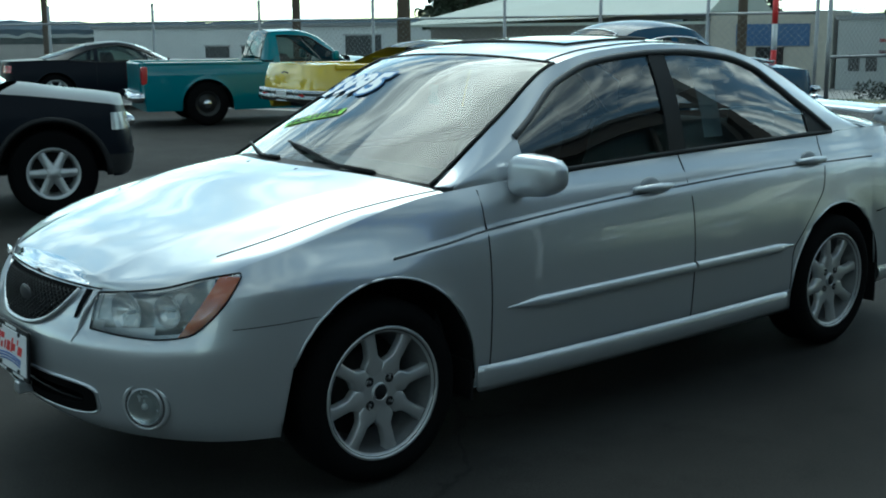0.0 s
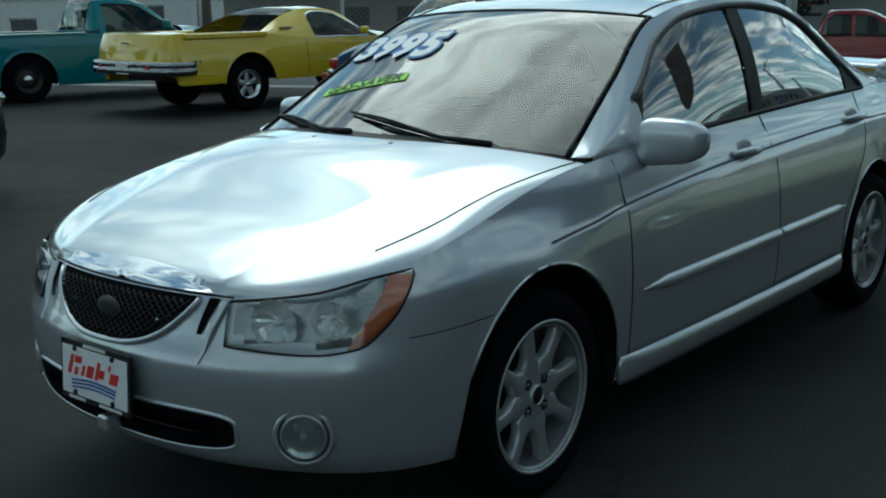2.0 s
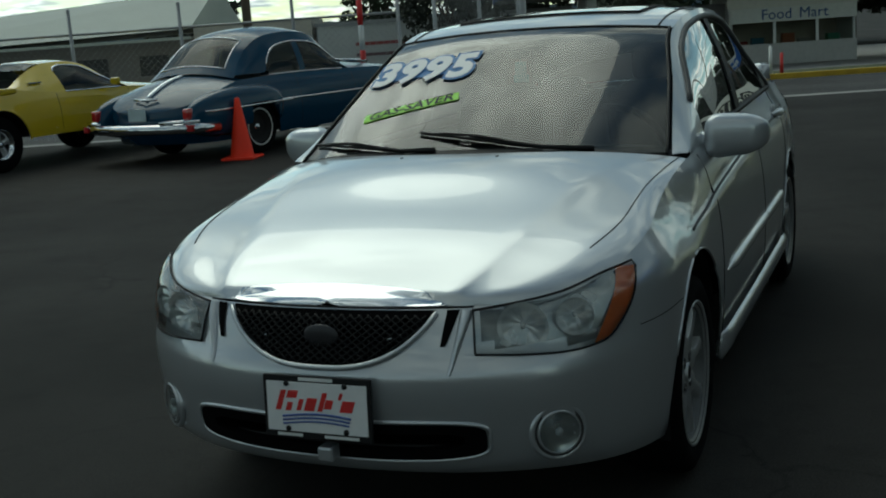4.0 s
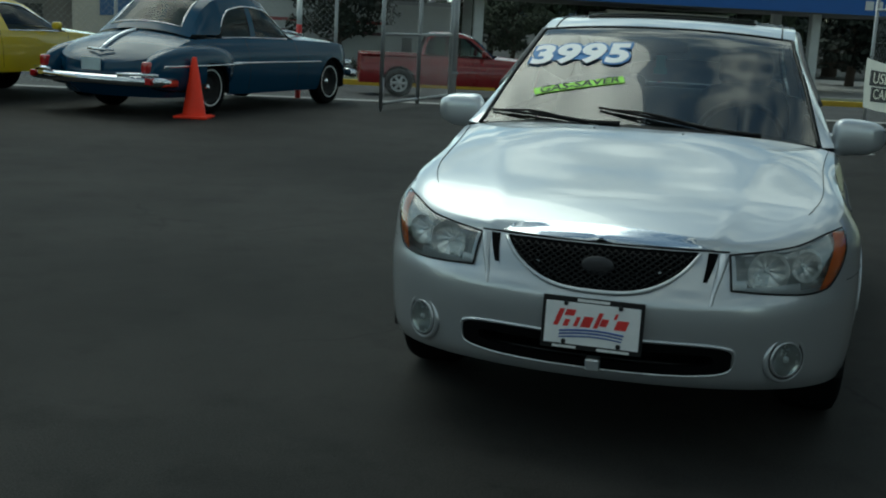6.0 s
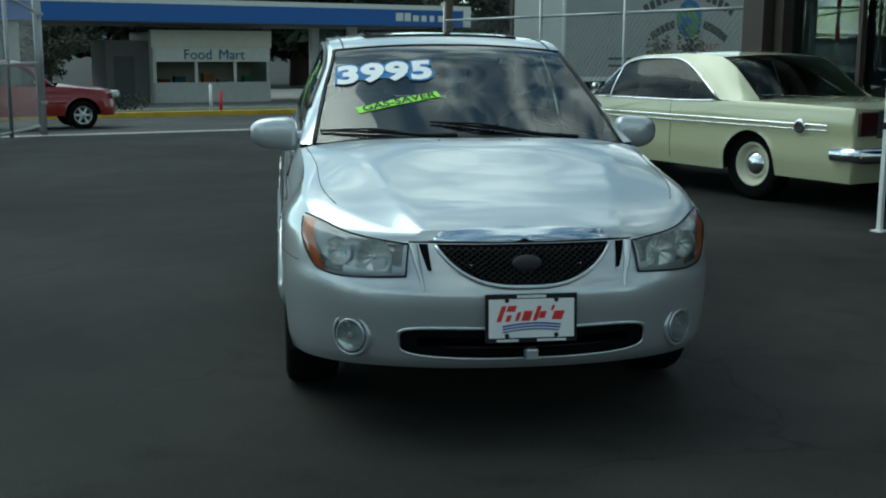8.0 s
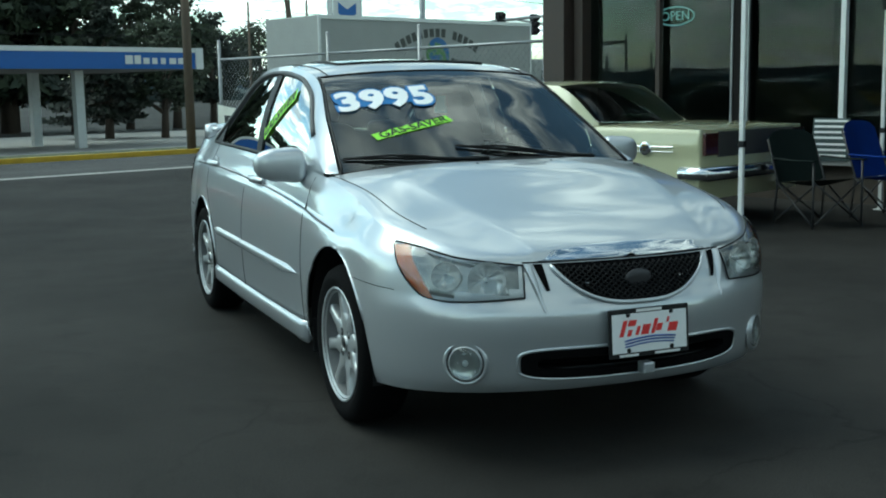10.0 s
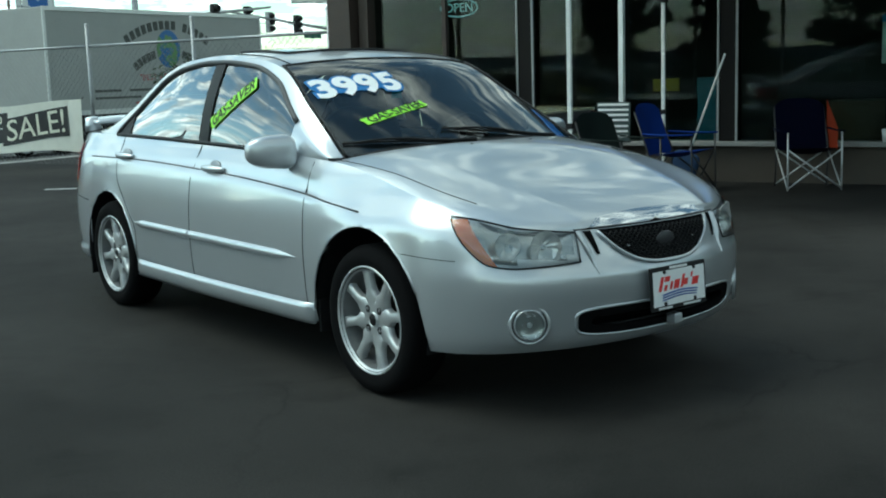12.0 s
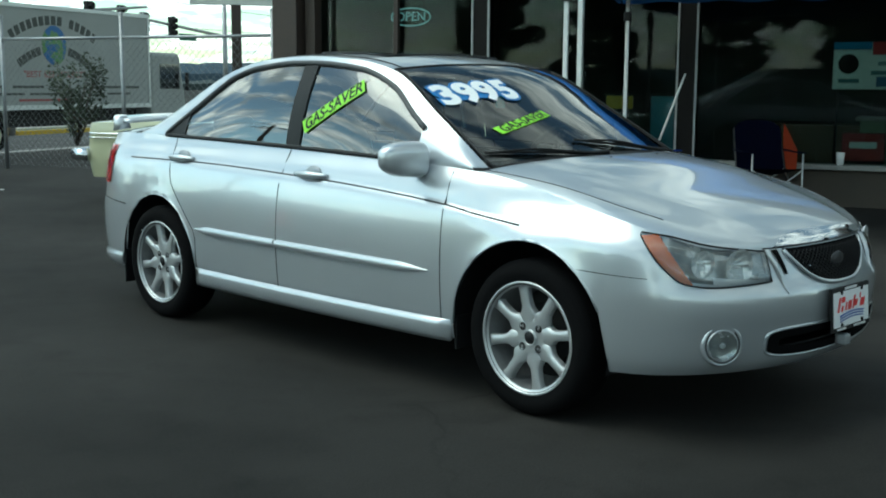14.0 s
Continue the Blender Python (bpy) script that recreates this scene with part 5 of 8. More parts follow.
def vehicle(name, m, label, cat, sh, coat, dlo_pts, panes, fixed, y_screen, y_roof, y_back, R, tyre_w, style, rim_r, track, splits, roof_coat=None, glass=None, rear_k=0.93, rear_in=0.0, sail=None):
    """One car: shell, roof, glass, wheels. panes: side window spans along y; fixed: filled spans."""
    root = thing(name, m, label, cat)
    glass = glass or GLASS_OLD
    top = spline(dlo_pts)

    def tau(y):
        b = sh.belt(y).z
        return min(0.96, max(0.0, (top(y) - b) / max(0.02, sh.cz(y) - b)))
    ii = [0] + [sh.find_y(y) for y in splits] + [len(sh.plan) - 1]
    names = ["front_body"] + ["door"] * (len(splits) - 1) + ["rear_body"]
    for k, nm in enumerate(names):
        if nm == "door":
            for s in (1, -1):
                sh.strip(nm, ii[k], ii[k + 1], s, coat, root)
        else:
            sh.strip(nm, ii[k], ii[k + 1], 1, coat, root, both=True)
    sh.cap("hood", True, coat, root)
    under(root, sh, sh.arches, sh.W, sh.sill - 0.02, 0.5)
    wheels(root, sh.arches, track, R, tyre_w, style, rim_r)
    sh.patch("roof", sh.across, steps(y_roof[0], y_roof[1], 16), steps(-1, 1, 16), roof_coat or coat, root)
    sh.patch("windscreen", sh.across, steps(sh.cowl + 0.01, y_screen, 10), steps(-0.96, 0.96, 16), GLASS_WS, root)
    y_a, y_b = y_roof[1] + 0.01 + rear_in, y_back - rear_in
    sh.patch("rear_window", sh.across, steps(y_a, y_b, 8), steps(-rear_k, rear_k, 14), glass, root)
    if rear_in:                                            # painted panel round a small rear window
        for s in (1, -1):
            sh.patch("rear_panel", lambda y, q: sh.across(y, s * (rear_k + (1 - rear_k) * q)), steps(y_roof[1], y_back, 12), steps(0, 1, 5), coat, root)
        for ya, yb in ((y_roof[1], y_a), (y_b, y_back)):
            sh.patch("rear_panel", sh.across, steps(ya, yb, 4), steps(-rear_k, rear_k, 14), coat, root)
        tube("rear_window_trim", [sh.across(y, k, 0.004) for y, k in [(y_a, k) for k in steps(-rear_k, rear_k, 12)] + [(y, rear_k) for y in steps(y_a, y_b, 8)] + [(y_b, k) for k in steps(rear_k, -rear_k, 12)] + [(y, -rear_k) for y in steps(y_b, y_a, 8)]], 0.011, CHROME, root, 6)
    for s in (1, -1):
        def sd(y, t, s=s):
            p = sh.side(y, t)
            return Vector((p.x * s, p.y, p.z))
        y_end = sail or y_back
        sh.patch("side_frame", lambda y, q: sd(y, tau(y) + (1 - tau(y)) * q), steps(sh.cowl, y_end, 50), steps(0, 1, 4), roof_coat or coat, root)
        for a, b in panes:
            sh.patch("side_window", lambda y, q: sd(y, tau(y) * q) - Vector((s * 0.008, 0, 0)), steps(a, b, 16), steps(0, 1, 6), glass, root)
        for a, b in fixed:
            sh.patch("pillar", lambda y, q: sd(y, tau(y) * q), steps(a, b, 8), steps(0, 1, 5), roof_coat or coat, root)
        tube("window_trim", [sd(y, tau(y)) for y in steps(panes[0][0], panes[-1][1], 30)], 0.012, CHROME if style in ("cream", "whitewall", "mag5") else BLACKP, root, 6)
        tube("belt_trim", [sd(y, 0.01) for y in steps(panes[0][0], panes[-1][1], 24)], 0.010, CHROME if style in ("cream", "whitewall", "mag5") else BLACKP, root, 6)
        for y in splits:
            tube("door_gap", [(lambda p: Vector((p.x * s, p.y, p.z)))(sh.at(sh.find_y(y), z, -0.001)) for z in steps(sh.sill + 0.06, sh.zs(y) - 0.01, 8)], 0.004, BLACKP, root, 5)
    box("cabin_floor", (-sh.W + 0.2, sh.cowl, sh.sill + 0.1), (sh.W - 0.2, y_back, sh.sill + 0.14), DARKIN, root)
    box("dashboard", (-sh.W + 0.22, sh.cowl - 0.02, 0.6), (sh.W - 0.22, sh.cowl + 0.28, sh.zs(sh.cowl) - 0.04), DARKIN, root, bevel=0.04)
    ys = panes[0][0] + 0.55 * (panes[0][1] - panes[0][0]) + 0.25
    for s in (1, -1):
        soft_box("seat", (s * 0.38, ys, 0.78), (0.26, 0.10, 0.36), SEATM, root, turn=(-10, 0, 0))
    return root


def bar(name, sh_pts, r, material, root, label=""):
    return tube(name, sh_pts, r, material, root, 10, label)


def ring(sh, z, i0, i1, out, both=True):
    """Points round the nose or tail at one height."""
    right = [sh.at(i, z, out) for i in range(i0, i1 + 1)]
    if not both:
        return right
    left = [Vector((-p.x, p.y, p.z)) for p in reversed(right)]
    return left + right[1:] if right[0].x < 0.01 else right + left[1:]


def lamp_patch(name, sh, i0, i1, z0, z1, material, root, out=0.006, label=""):
    vs = []
    obs = []
    for s in (1, -1):
        obs.append(sh.patch(name, lambda i, t: (lambda p: Vector((p.x * s, p.y, p.z)))(sh.at(int(i), z0 + (z1 - z0) * t, out)), list(range(i0, i1 + 1)), steps(0, 1, 3), material, root, label=label))
    return obs


def side_strip(name, sh, y0, y1, z, h, out, material, root, slope=0.0):
    for s in (1, -1):
        cols = [i for i in range(len(sh.plan)) if y0 <= sh.plan[i][1] <= y1 and abs(sh.normal(i)[0]) > 0.3]
        sh.patch(name, lambda i, t: (lambda p: Vector((p.x * s, p.y, p.z)))(sh.at(int(i), z + slope * (sh.plan[int(i)][1] - y0) + h * (t - 0.5), out * math.sin(math.pi * t) + 0.001)), cols, steps(0, 1, 4), material, root)


def place(x, y, heading):
    """Nose (local -y) turned to a compass heading, degrees from +y towards +x."""
    return pose(x, y, 0, 0, 0, 180 - heading)


# yellow car-based pickup
YEL = paint("yellow_paint", (0.66, 0.47, 0.02), rough=0.3)
ar = ((-1.55, 0.36, 0.42), (1.42, 0.36, 0.43))
sh = Shell(of=OF, os=OS, orr=[(0.15, 0.36), (0.44, 0.28), (0.53, 0.04), (0.61, 0.0), (0.80, 0.01), (1.03, 0.08), (1.25, 0.2)], W=0.965, y0=-2.62, yA=-2.0, yB=2.35, y1=2.72, pt=5, rt=3, sill=0.40, tail_up=0.13, splits=(-0.95, 0.42), arches=ar, cowl=-0.95, deck=1.15, bow=0.02,
           zs=[(-2.7, 0.80), (-1.6, 0.89), (-0.95, 0.93), (0.4, 0.945), (1.2, 1.03), (2.4, 1.065), (2.8, 1.04)], zf=[(-2.7, 0.82), (-1.6, 0.97), (-0.9, 1.02)], zr=[(0.4, 1.0), (1.2, 1.04), (2.4, 1.07), (2.8, 1.05)], zcr=[(-3, 0.75), (3, 0.78)],
           cx=[(-0.95, 0.76), (-0.35, 0.60), (0.3, 0.60), (0.7, 0.66), (1.15, 0.80)], cz=[(-0.95, 0.94), (-0.35, 1.30), (-0.05, 1.345), (0.3, 1.335), (0.55, 1.28), (1.15, 1.04)], lean=[(-0.95, -0.14), (-0.35, -0.05), (0.3, 0.02), (0.6, 0.0)], dome=[(-0.95, 0.04), (0.3, 0.03), (0.7, 0.0)])
r = vehicle("pickup", place(-10.10, 7.77, 4), "yellow seventies car-based pickup with chrome rear bumper", "pickup", sh, YEL, [(-0.9, 0.95), (-0.55, 1.13), (-0.25, 1.27), (0.05, 1.295), (0.20, 1.27), (0.26, 1.20), (0.45, 1.17), (1.14, 1.03)], [(-0.80, 0.24)], [(0.24, 1.14)], -0.36, (-0.35, 0.36), 0.62, 0.355, 0.24, "mag5", 0.19, 0.90, (-0.95, 0.42), sail=1.14)
sh.cap("tailgate_top", False, YEL, r, 2.30, 2.72)
box("bed_cover", (-0.82, 0.60, 0.96), (0.82, 2.42, 1.00), mat("black_vinyl", (0.014, 0.014, 0.015), 0.6, vary=0.2, fine=150, bump=0.2), r, bevel=0.015, label="black vinyl bed cover")
for s in (1, -1):
    box("bed_rail", (s * 0.86 - 0.07, 1.10, 0.98), (s * 0.86 + 0.05, 2.42, 1.055), YEL, r, bevel=0.02)
n = len(sh.plan) - 1
BUMPER = mat("dull_chrome", (0.30, 0.31, 0.32), 0.22, metal=1.0, vary=0.15, rvary=0.4)
bar("rear_bumper", ring(sh, 0.665, n - 34, n, 0.045), 0.045, BUMPER, r)
bar("bumper_bar", ring(sh, 0.585, n - 34, n, 0.045), 0.058, BUMPER, r)
for s in (1, -1):
    tube("arch_lip", [(s * (0.955 if yc > 0 else 0.962), yc + (rr + 0.004) * math.cos(a), zc + (rr + 0.004) * math.sin(a)) for yc, zc, rr in ar[1:] for a in steps(0.05, math.pi - 0.05, 24)], 0.012, YEL, r, 6)
    soft_box("mirror", (s * 1.02, -0.60, 1.02), (0.07, 0.04, 0.05), YEL, r)
    box("sail_badge", (s * 0.80 - 0.05, 0.60, 1.085), (s * 0.80 + 0.03, 0.82, 1.10), CHROME, r)
box("plate", (-0.15, 2.80, 0.54), (0.15, 2.81, 0.68), WHITEP, r, bevel=0.002, label="small white plate with no readable marks")
box("tail_lamp", (-0.62, 2.755, 0.60), (-0.42, 2.79, 0.66), RED_LENS, r, bevel=0.01)
box("tail_lamp", (0.42, 2.755, 0.60), (0.62, 2.79, 0.66), RED_LENS, r, bevel=0.01)
tube("tailgate_badge", [(-0.09, 2.735, 0.93), (0.0, 2.742, 0.945), (0.09, 2.735, 0.93)], 0.010, BLACKP, r, 6)
for yk in (2.02, 2.08):
    for s in (1, -1):
        box("side_marker", (s * 0.93 - 0.03, yk + 0.2, 0.62), (s * 0.93 + 0.03, yk + 0.225, 0.72), BLACKP, r)

# teal pickup
TEAL = paint("teal_paint", (0.002, 0.150, 0.185), flake=0.0, rough=0.3, coat=0.5)
ar = ((-1.6, 0.34, 0.41), (1.45, 0.34, 0.42))
sh = Shell(of=OF, os=[(0.15, 0.05), (0.3, 0.01), (0.5, 0.0), (0.8, 0.01), (1.0, 0.035), (1.2, 0.07)], orr=[(0.15, 0.06), (0.5, 0.0), (1.1, 0.015)], W=0.99, y0=-2.75, yA=-2.2, yB=2.40, y1=2.50, pt=6, rt=3, sill=0.25, splits=(-1.0, 0.30), arches=ar, cowl=-1.0, deck=0.6, bow=0.02,
           zs=[(-2.8, 0.86), (-1.6, 0.97), (-1.0, 1.0), (0.3, 1.02), (2.6, 1.035)], zf=[(-2.8, 0.88), (-1.6, 1.06), (-0.9, 1.10)], zr=[(0.4, 1.03), (2.8, 1.03)], zcr=[(-3, 0.8), (3, 0.82)],
           cx=[(-1.0, 0.80), (-0.35, 0.66), (0.3, 0.66), (0.5, 0.72)], cz=[(-1.0, 1.01), (-0.4, 1.47), (-0.1, 1.53), (0.3, 1.52), (0.37, 1.46), (0.5, 1.05)], lean=[(-1.0, -0.12), (-0.3, -0.05), (0.3, 0.0)], dome=[(-1.0, 0.04), (0.5, 0.03)])
r = vehicle("pickup", place(-13.74, 7.02, 17), "lowered teal pickup truck with black steel wheels", "pickup", sh, TEAL, [(-0.95, 1.02), (-0.6, 1.25), (-0.3, 1.43), (0.1, 1.455), (0.25, 1.44), (0.32, 1.05)], [(-0.85, 0.22)], [(0.22, 0.33)], -0.36, (-0.35, 0.32), 0.49, 0.355, 0.24, "steel", 0.20, 0.95, (-1.0, 0.30))
box("truck_bed_floor", (-0.85, 0.55, 0.60), (0.85, 2.42, 0.64), BLACKP, r)
for s in (1, -1):
    box("bed_rail", (s * 0.89 - 0.07, 0.52, 0.97), (s * 0.89 + 0.07, 2.46, 1.04), TEAL, r, bevel=0.02)
    box("tail_lamp", (s * 0.90 - 0.085, 2.40, 0.68), (s * 0.90 + 0.085, 2.505, 0.97), RED_LENS, r, bevel=0.02)
    soft_box("mirror", (s * 1.06, -0.72, 1.12), (0.09, 0.05, 0.08), TEAL, r)
box("tailgate", (-0.80, 2.44, 0.55), (0.80, 2.515, 1.03), TEAL, r, bevel=0.02)
box("cab_back", (-0.75, 0.46, 0.64), (0.75, 0.51, 1.06), TEAL, r)
bar("rear_bumper", [(-0.97, 2.46, 0.47), (-0.85, 2.60, 0.47), (0.85, 2.60, 0.47), (0.97, 2.46, 0.47)], 0.075, CHROME, r)

# dark blue fifties saloon
NAVY = paint("navy_paint", (0.003, 0.042, 0.090), rough=0.22, coat=0.18)
ar = ((-1.85, 0.34, 0.375), (1.20, 0.34, 0.36))
sh = Shell(of=[(0.15, 0.15), (0.4, 0.03), (0.6, 0.0), (0.85, 0.03), (1.05, 0.15)], os=[(0.15, 0.10), (0.3, 0.04), (0.55, 0.0), (0.75, 0.015), (0.88, 0.06), (0.98, 0.12), (1.1, 0.2)], orr=[(0.15, 0.2), (0.35, 0.06), (0.55, 0.0), (0.75, 0.03), (0.9, 0.12), (1.0, 0.25)],
           W=0.93, y0=-2.62, yA=-2.0, yB=1.8, y1=2.45, pn=3.2, pt=2.6, rt=2, sill=0.24, splits=(-0.85, 0.38), arches=ar, cowl=-0.85, deck=1.38, bow=0.03, width=[(-2, 1.0), (0, 1.0), (1.8, 0.95)], crown=1.9,
           zs=[(-2.7, 0.86), (-2.0, 0.93), (-0.85, 0.97), (0.4, 0.985), (1.4, 0.96), (2.0, 0.82), (2.5, 0.62)], zf=[(-2.7, 0.88), (-2.2, 0.98), (-0.8, 1.10)], zr=[(1.3, 1.07), (1.8, 1.0), (2.2, 0.84), (2.5, 0.62)], zcr=[(-3, 0.62), (1.6, 0.66), (2.5, 0.55)],
           cx=[(-0.85, 0.68), (-0.45, 0.58), (0.1, 0.60), (0.8, 0.60), (1.2, 0.64), (1.50, 0.74)], cz=[(-0.85, 1.0), (-0.45, 1.38), (-0.25, 1.49), (0.2, 1.535), (0.7, 1.495), (1.05, 1.36), (1.30, 1.16), (1.50, 0.975)], lean=[(-0.85, -0.14), (-0.4, -0.06), (0.8, 0.08), (1.50, 0.10)], dome=[(-0.85, 0.05), (0.2, 0.09), (1.0, 0.10), (1.50, 0.085)])
r = vehicle("sedan", place(-7.10, 9.14, 9), "dark blue fifties sedan with chrome bumpers", "car", sh, NAVY, [(-0.8, 1.0), (-0.5, 1.25), (-0.2, 1.375), (0.2, 1.40), (0.55, 1.36), (0.78, 1.23), (0.9, 1.02)], [(-0.70, 0.10), (0.22, 0.86)], [(0.10, 0.22)], -0.46, (-0.45, 0.86), 1.49, 0.345, 0.19, "whitewall", 0.20, 0.86, (-0.85, 0.38), rear_k=0.80, rear_in=0.09)
r["label"] = "dark blue rounded fifties sedan with chrome bumpers"
sh.cap("trunk_lid", False, NAVY, r)
for s in (1, -1):
    fb = bmesh.new()
    bmesh.ops.create_uvsphere(fb, u_segments=36, v_segments=22, radius=1)
    for v in fb.verts:
        x, y, z = v.co
        f = lambda c, e: math.copysign(abs(c) ** e, c)
        v.co = Vector((s * 0.80 + s * 0.19 * f(x * s, 0.8), 1.45 + (0.98 * f(y, 0.85) if y > 0 else 0.80 * f(y, 0.8)), 0.60 + (0.30 if z > 0 else 0.30) * f(z, 0.75) - 0.05 * max(0, y)))
    for f_ in [f_ for f_ in fb.faces if math.hypot(f_.calc_center_median().y - 1.2, f_.calc_center_median().z - 0.34) < 0.35 or f_.calc_center_median().z < 0.31]:
        fb.faces.remove(f_)
    part("rear_fender", fb, NAVY, r, smooth=True)
    tube("fender_trim", [(s * (0.935 + 0.055 * math.sin(math.pi * min(1, max(0, (y - 0.7) / 1.6)))), y, 0.655 - 0.01 * y) for y in steps(0.55, 2.25, 20)], 0.012, CHROME, r, 6)
    soft_box("tail_lamp", (s * 0.80, 2.40, 0.62), (0.055, 0.06, 0.07), RED_LENS, r)
side_strip("body_trim", sh, -1.5, 0.8, 0.66, 0.022, 0.012, CHROME, r)
bar("rear_bumper", [(-0.98, 2.10, 0.44), (-0.95, 2.42, 0.45), (-0.60, 2.58, 0.455), (0, 2.63, 0.455), (0.60, 2.58, 0.455), (0.95, 2.42, 0.45), (0.98, 2.10, 0.44)], 0.062, CHROME, r)
for s in (1, -1):
    bar("bumper_end", [(s * 0.52, 2.62, 0.53), (s * 0.75, 2.55, 0.535), (s * 0.97, 2.40, 0.53)], 0.022, CHROME, r)
    box("bumper_lamp", (s * 0.90 - 0.05, 2.44, 0.42), (s * 0.90 + 0.05, 2.52, 0.50), RED_LENS, r, bevel=0.01)
bar("front_bumper", [(-0.95, -2.45, 0.46), (-0.6, -2.72, 0.47), (0.6, -2.72, 0.47), (0.95, -2.45, 0.46)], 0.065, CHROME, r)
bar("grille_bar", [(-0.85, -2.50, 0.62), (0, -2.66, 0.62), (0.85, -2.50, 0.62)], 0.05, CHROME, r)
tube("trunk_strip", [(0, y, sh.zr(y) + 0.012) for y in steps(1.60, 2.30, 10)], [0.028] * 11, CHROME, r, 8)
tube("trunk_handle", [(-0.20, 2.30, 0.80), (0, 2.36, 0.80), (0.20, 2.30, 0.80)], 0.016, CHROME, r, 8)
box("plate", (-0.15, 2.47, 0.55), (0.15, 2.48, 0.70), mat("plate_pale", (0.45, 0.55, 0.58), 0.5), r, bevel=0.002, label="pale plate with no readable marks")
tube("hood_ornament", [(0, -2.45, 1.0), (0, -2.1, 1.05), (0, -1.5, 1.09)], [0.03, 0.022, 0.012], CHROME, r, 8)

# cream sixties hardtop
CREAM = paint("cream_paint", (0.50, 0.50, 0.32), rough=0.3)
ar = ((-1.5, 0.33, 0.35), (1.52, 0.33, 0.315))
sh = Shell(of=OF, os=[(0.15, 0.06), (0.32, 0.025), (0.45, 0.008), (0.62, 0.012), (0.74, 0.0), (0.84, 0.012), (0.93, 0.05), (1.05, 0.1)], orr=[(0.15, 0.10), (0.35, 0.02), (0.5, 0.0), (0.9, 0.0), (1.0, 0.03)], W=0.955, y0=-2.24, yA=-1.95, yB=2.62, y1=2.72, pn=4, pt=6, rt=4, sill=0.26, splits=(-0.85, 0.48), arches=ar, cowl=-0.85, deck=1.48, bow=0.02, deck_bulge=0.12,
           zs=[(-2.5, 0.83), (-0.85, 0.875), (0.5, 0.875), (1.2, 0.895), (1.6, 0.905), (2.8, 0.885)], zf=[(-2.5, 0.85), (-0.8, 0.93)], zr=[(1.2, 0.935), (2.3, 0.925), (2.8, 0.885)], zcr=[(-3, 0.80), (3, 0.80)], crown=4,
           cx=[(-0.85, 0.80), (-0.4, 0.70), (0.8, 0.70), (1.15, 0.72), (1.48, 0.76)], cz=[(-0.85, 0.89), (-0.40, 1.275), (-0.1, 1.315), (0.5, 1.325), (0.90, 1.30), (1.0, 1.265), (1.48, 0.905)], lean=[(-0.85, -0.16), (-0.4, -0.06), (0.7, 0.05), (1.35, 0.10)], dome=[(-0.85, 0.03), (0.4, 0.03), (1.35, 0.02)])
r = vehicle("coupe", place(3.70, 5.69, -23), "pale cream sixties two-door hardtop parked beside the showroom", "car", sh, CREAM, [(-0.8, 0.90), (-0.45, 1.215), (-0.2, 1.275), (0.25, 1.285), (0.40, 1.265), (1.12, 0.90)], [(-0.72, -0.48), (-0.46, 0.20), (0.22, 1.06)], [], -0.41, (-0.40, 0.92), 1.47, 0.33, 0.19, "cream", 0.195, 0.88, (-0.85, 0.48))
sh.cap("trunk_lid", False, CREAM, r)
side_strip("body_trim", sh, -2.15, 2.45, 0.735, 0.016, 0.010, CHROME, r)
side_strip("body_trim", sh, -2.15, 2.45, 0.69, 0.014, 0.010, CHROME, r)
for s in (1, -1):
    tube("vent_bar", [(lambda p: Vector((p.x * s, p.y, p.z)))(sh.side(-0.47, t)) for t in steps(0, 0.88, 8)], 0.011, CHROME, r, 6)
for s in (1, -1):
    lathe("fuel_badge", [(0.062, 0.0), (0.060, 0.014), (0.045, 0.016), (0.0, 0.014)], CHROME, r, 24, Matrix.Translation((s * 0.955, 2.12, 0.715)) @ (Matrix() if s > 0 else pose(0, 0, 0, 0, 0, 180)), label="round chrome quarter badge")
    box("tail_lamp", (s * 0.82 - 0.11, 2.70, 0.66), (s * 0.82 + 0.11, 2.735, 0.86), mat("tail_dark", (0.05, 0.012, 0.012), 0.2, coat=1.0), r, bevel=0.01)
    soft_box("mirror", (s * 1.0, -0.62, 0.98), (0.05, 0.03, 0.04), CHROME, r)
box("tail_panel", (-0.70, 2.705, 0.64), (0.70, 2.728, 0.87), mat("tail_panel_grey", (0.10, 0.10, 0.10), 0.4, metal=0.5), r, bevel=0.006)
bar("rear_bumper", [(-0.97, 2.50, 0.50), (-0.93, 2.76, 0.50), (0, 2.80, 0.50), (0.93, 2.76, 0.50), (0.97, 2.50, 0.50)], 0.065, CHROME, r)
bar("front_bumper", [(-0.96, -2.08, 0.50), (-0.90, -2.30, 0.50), (0.90, -2.30, 0.50), (0.96, -2.08, 0.50)], 0.065, CHROME, r)

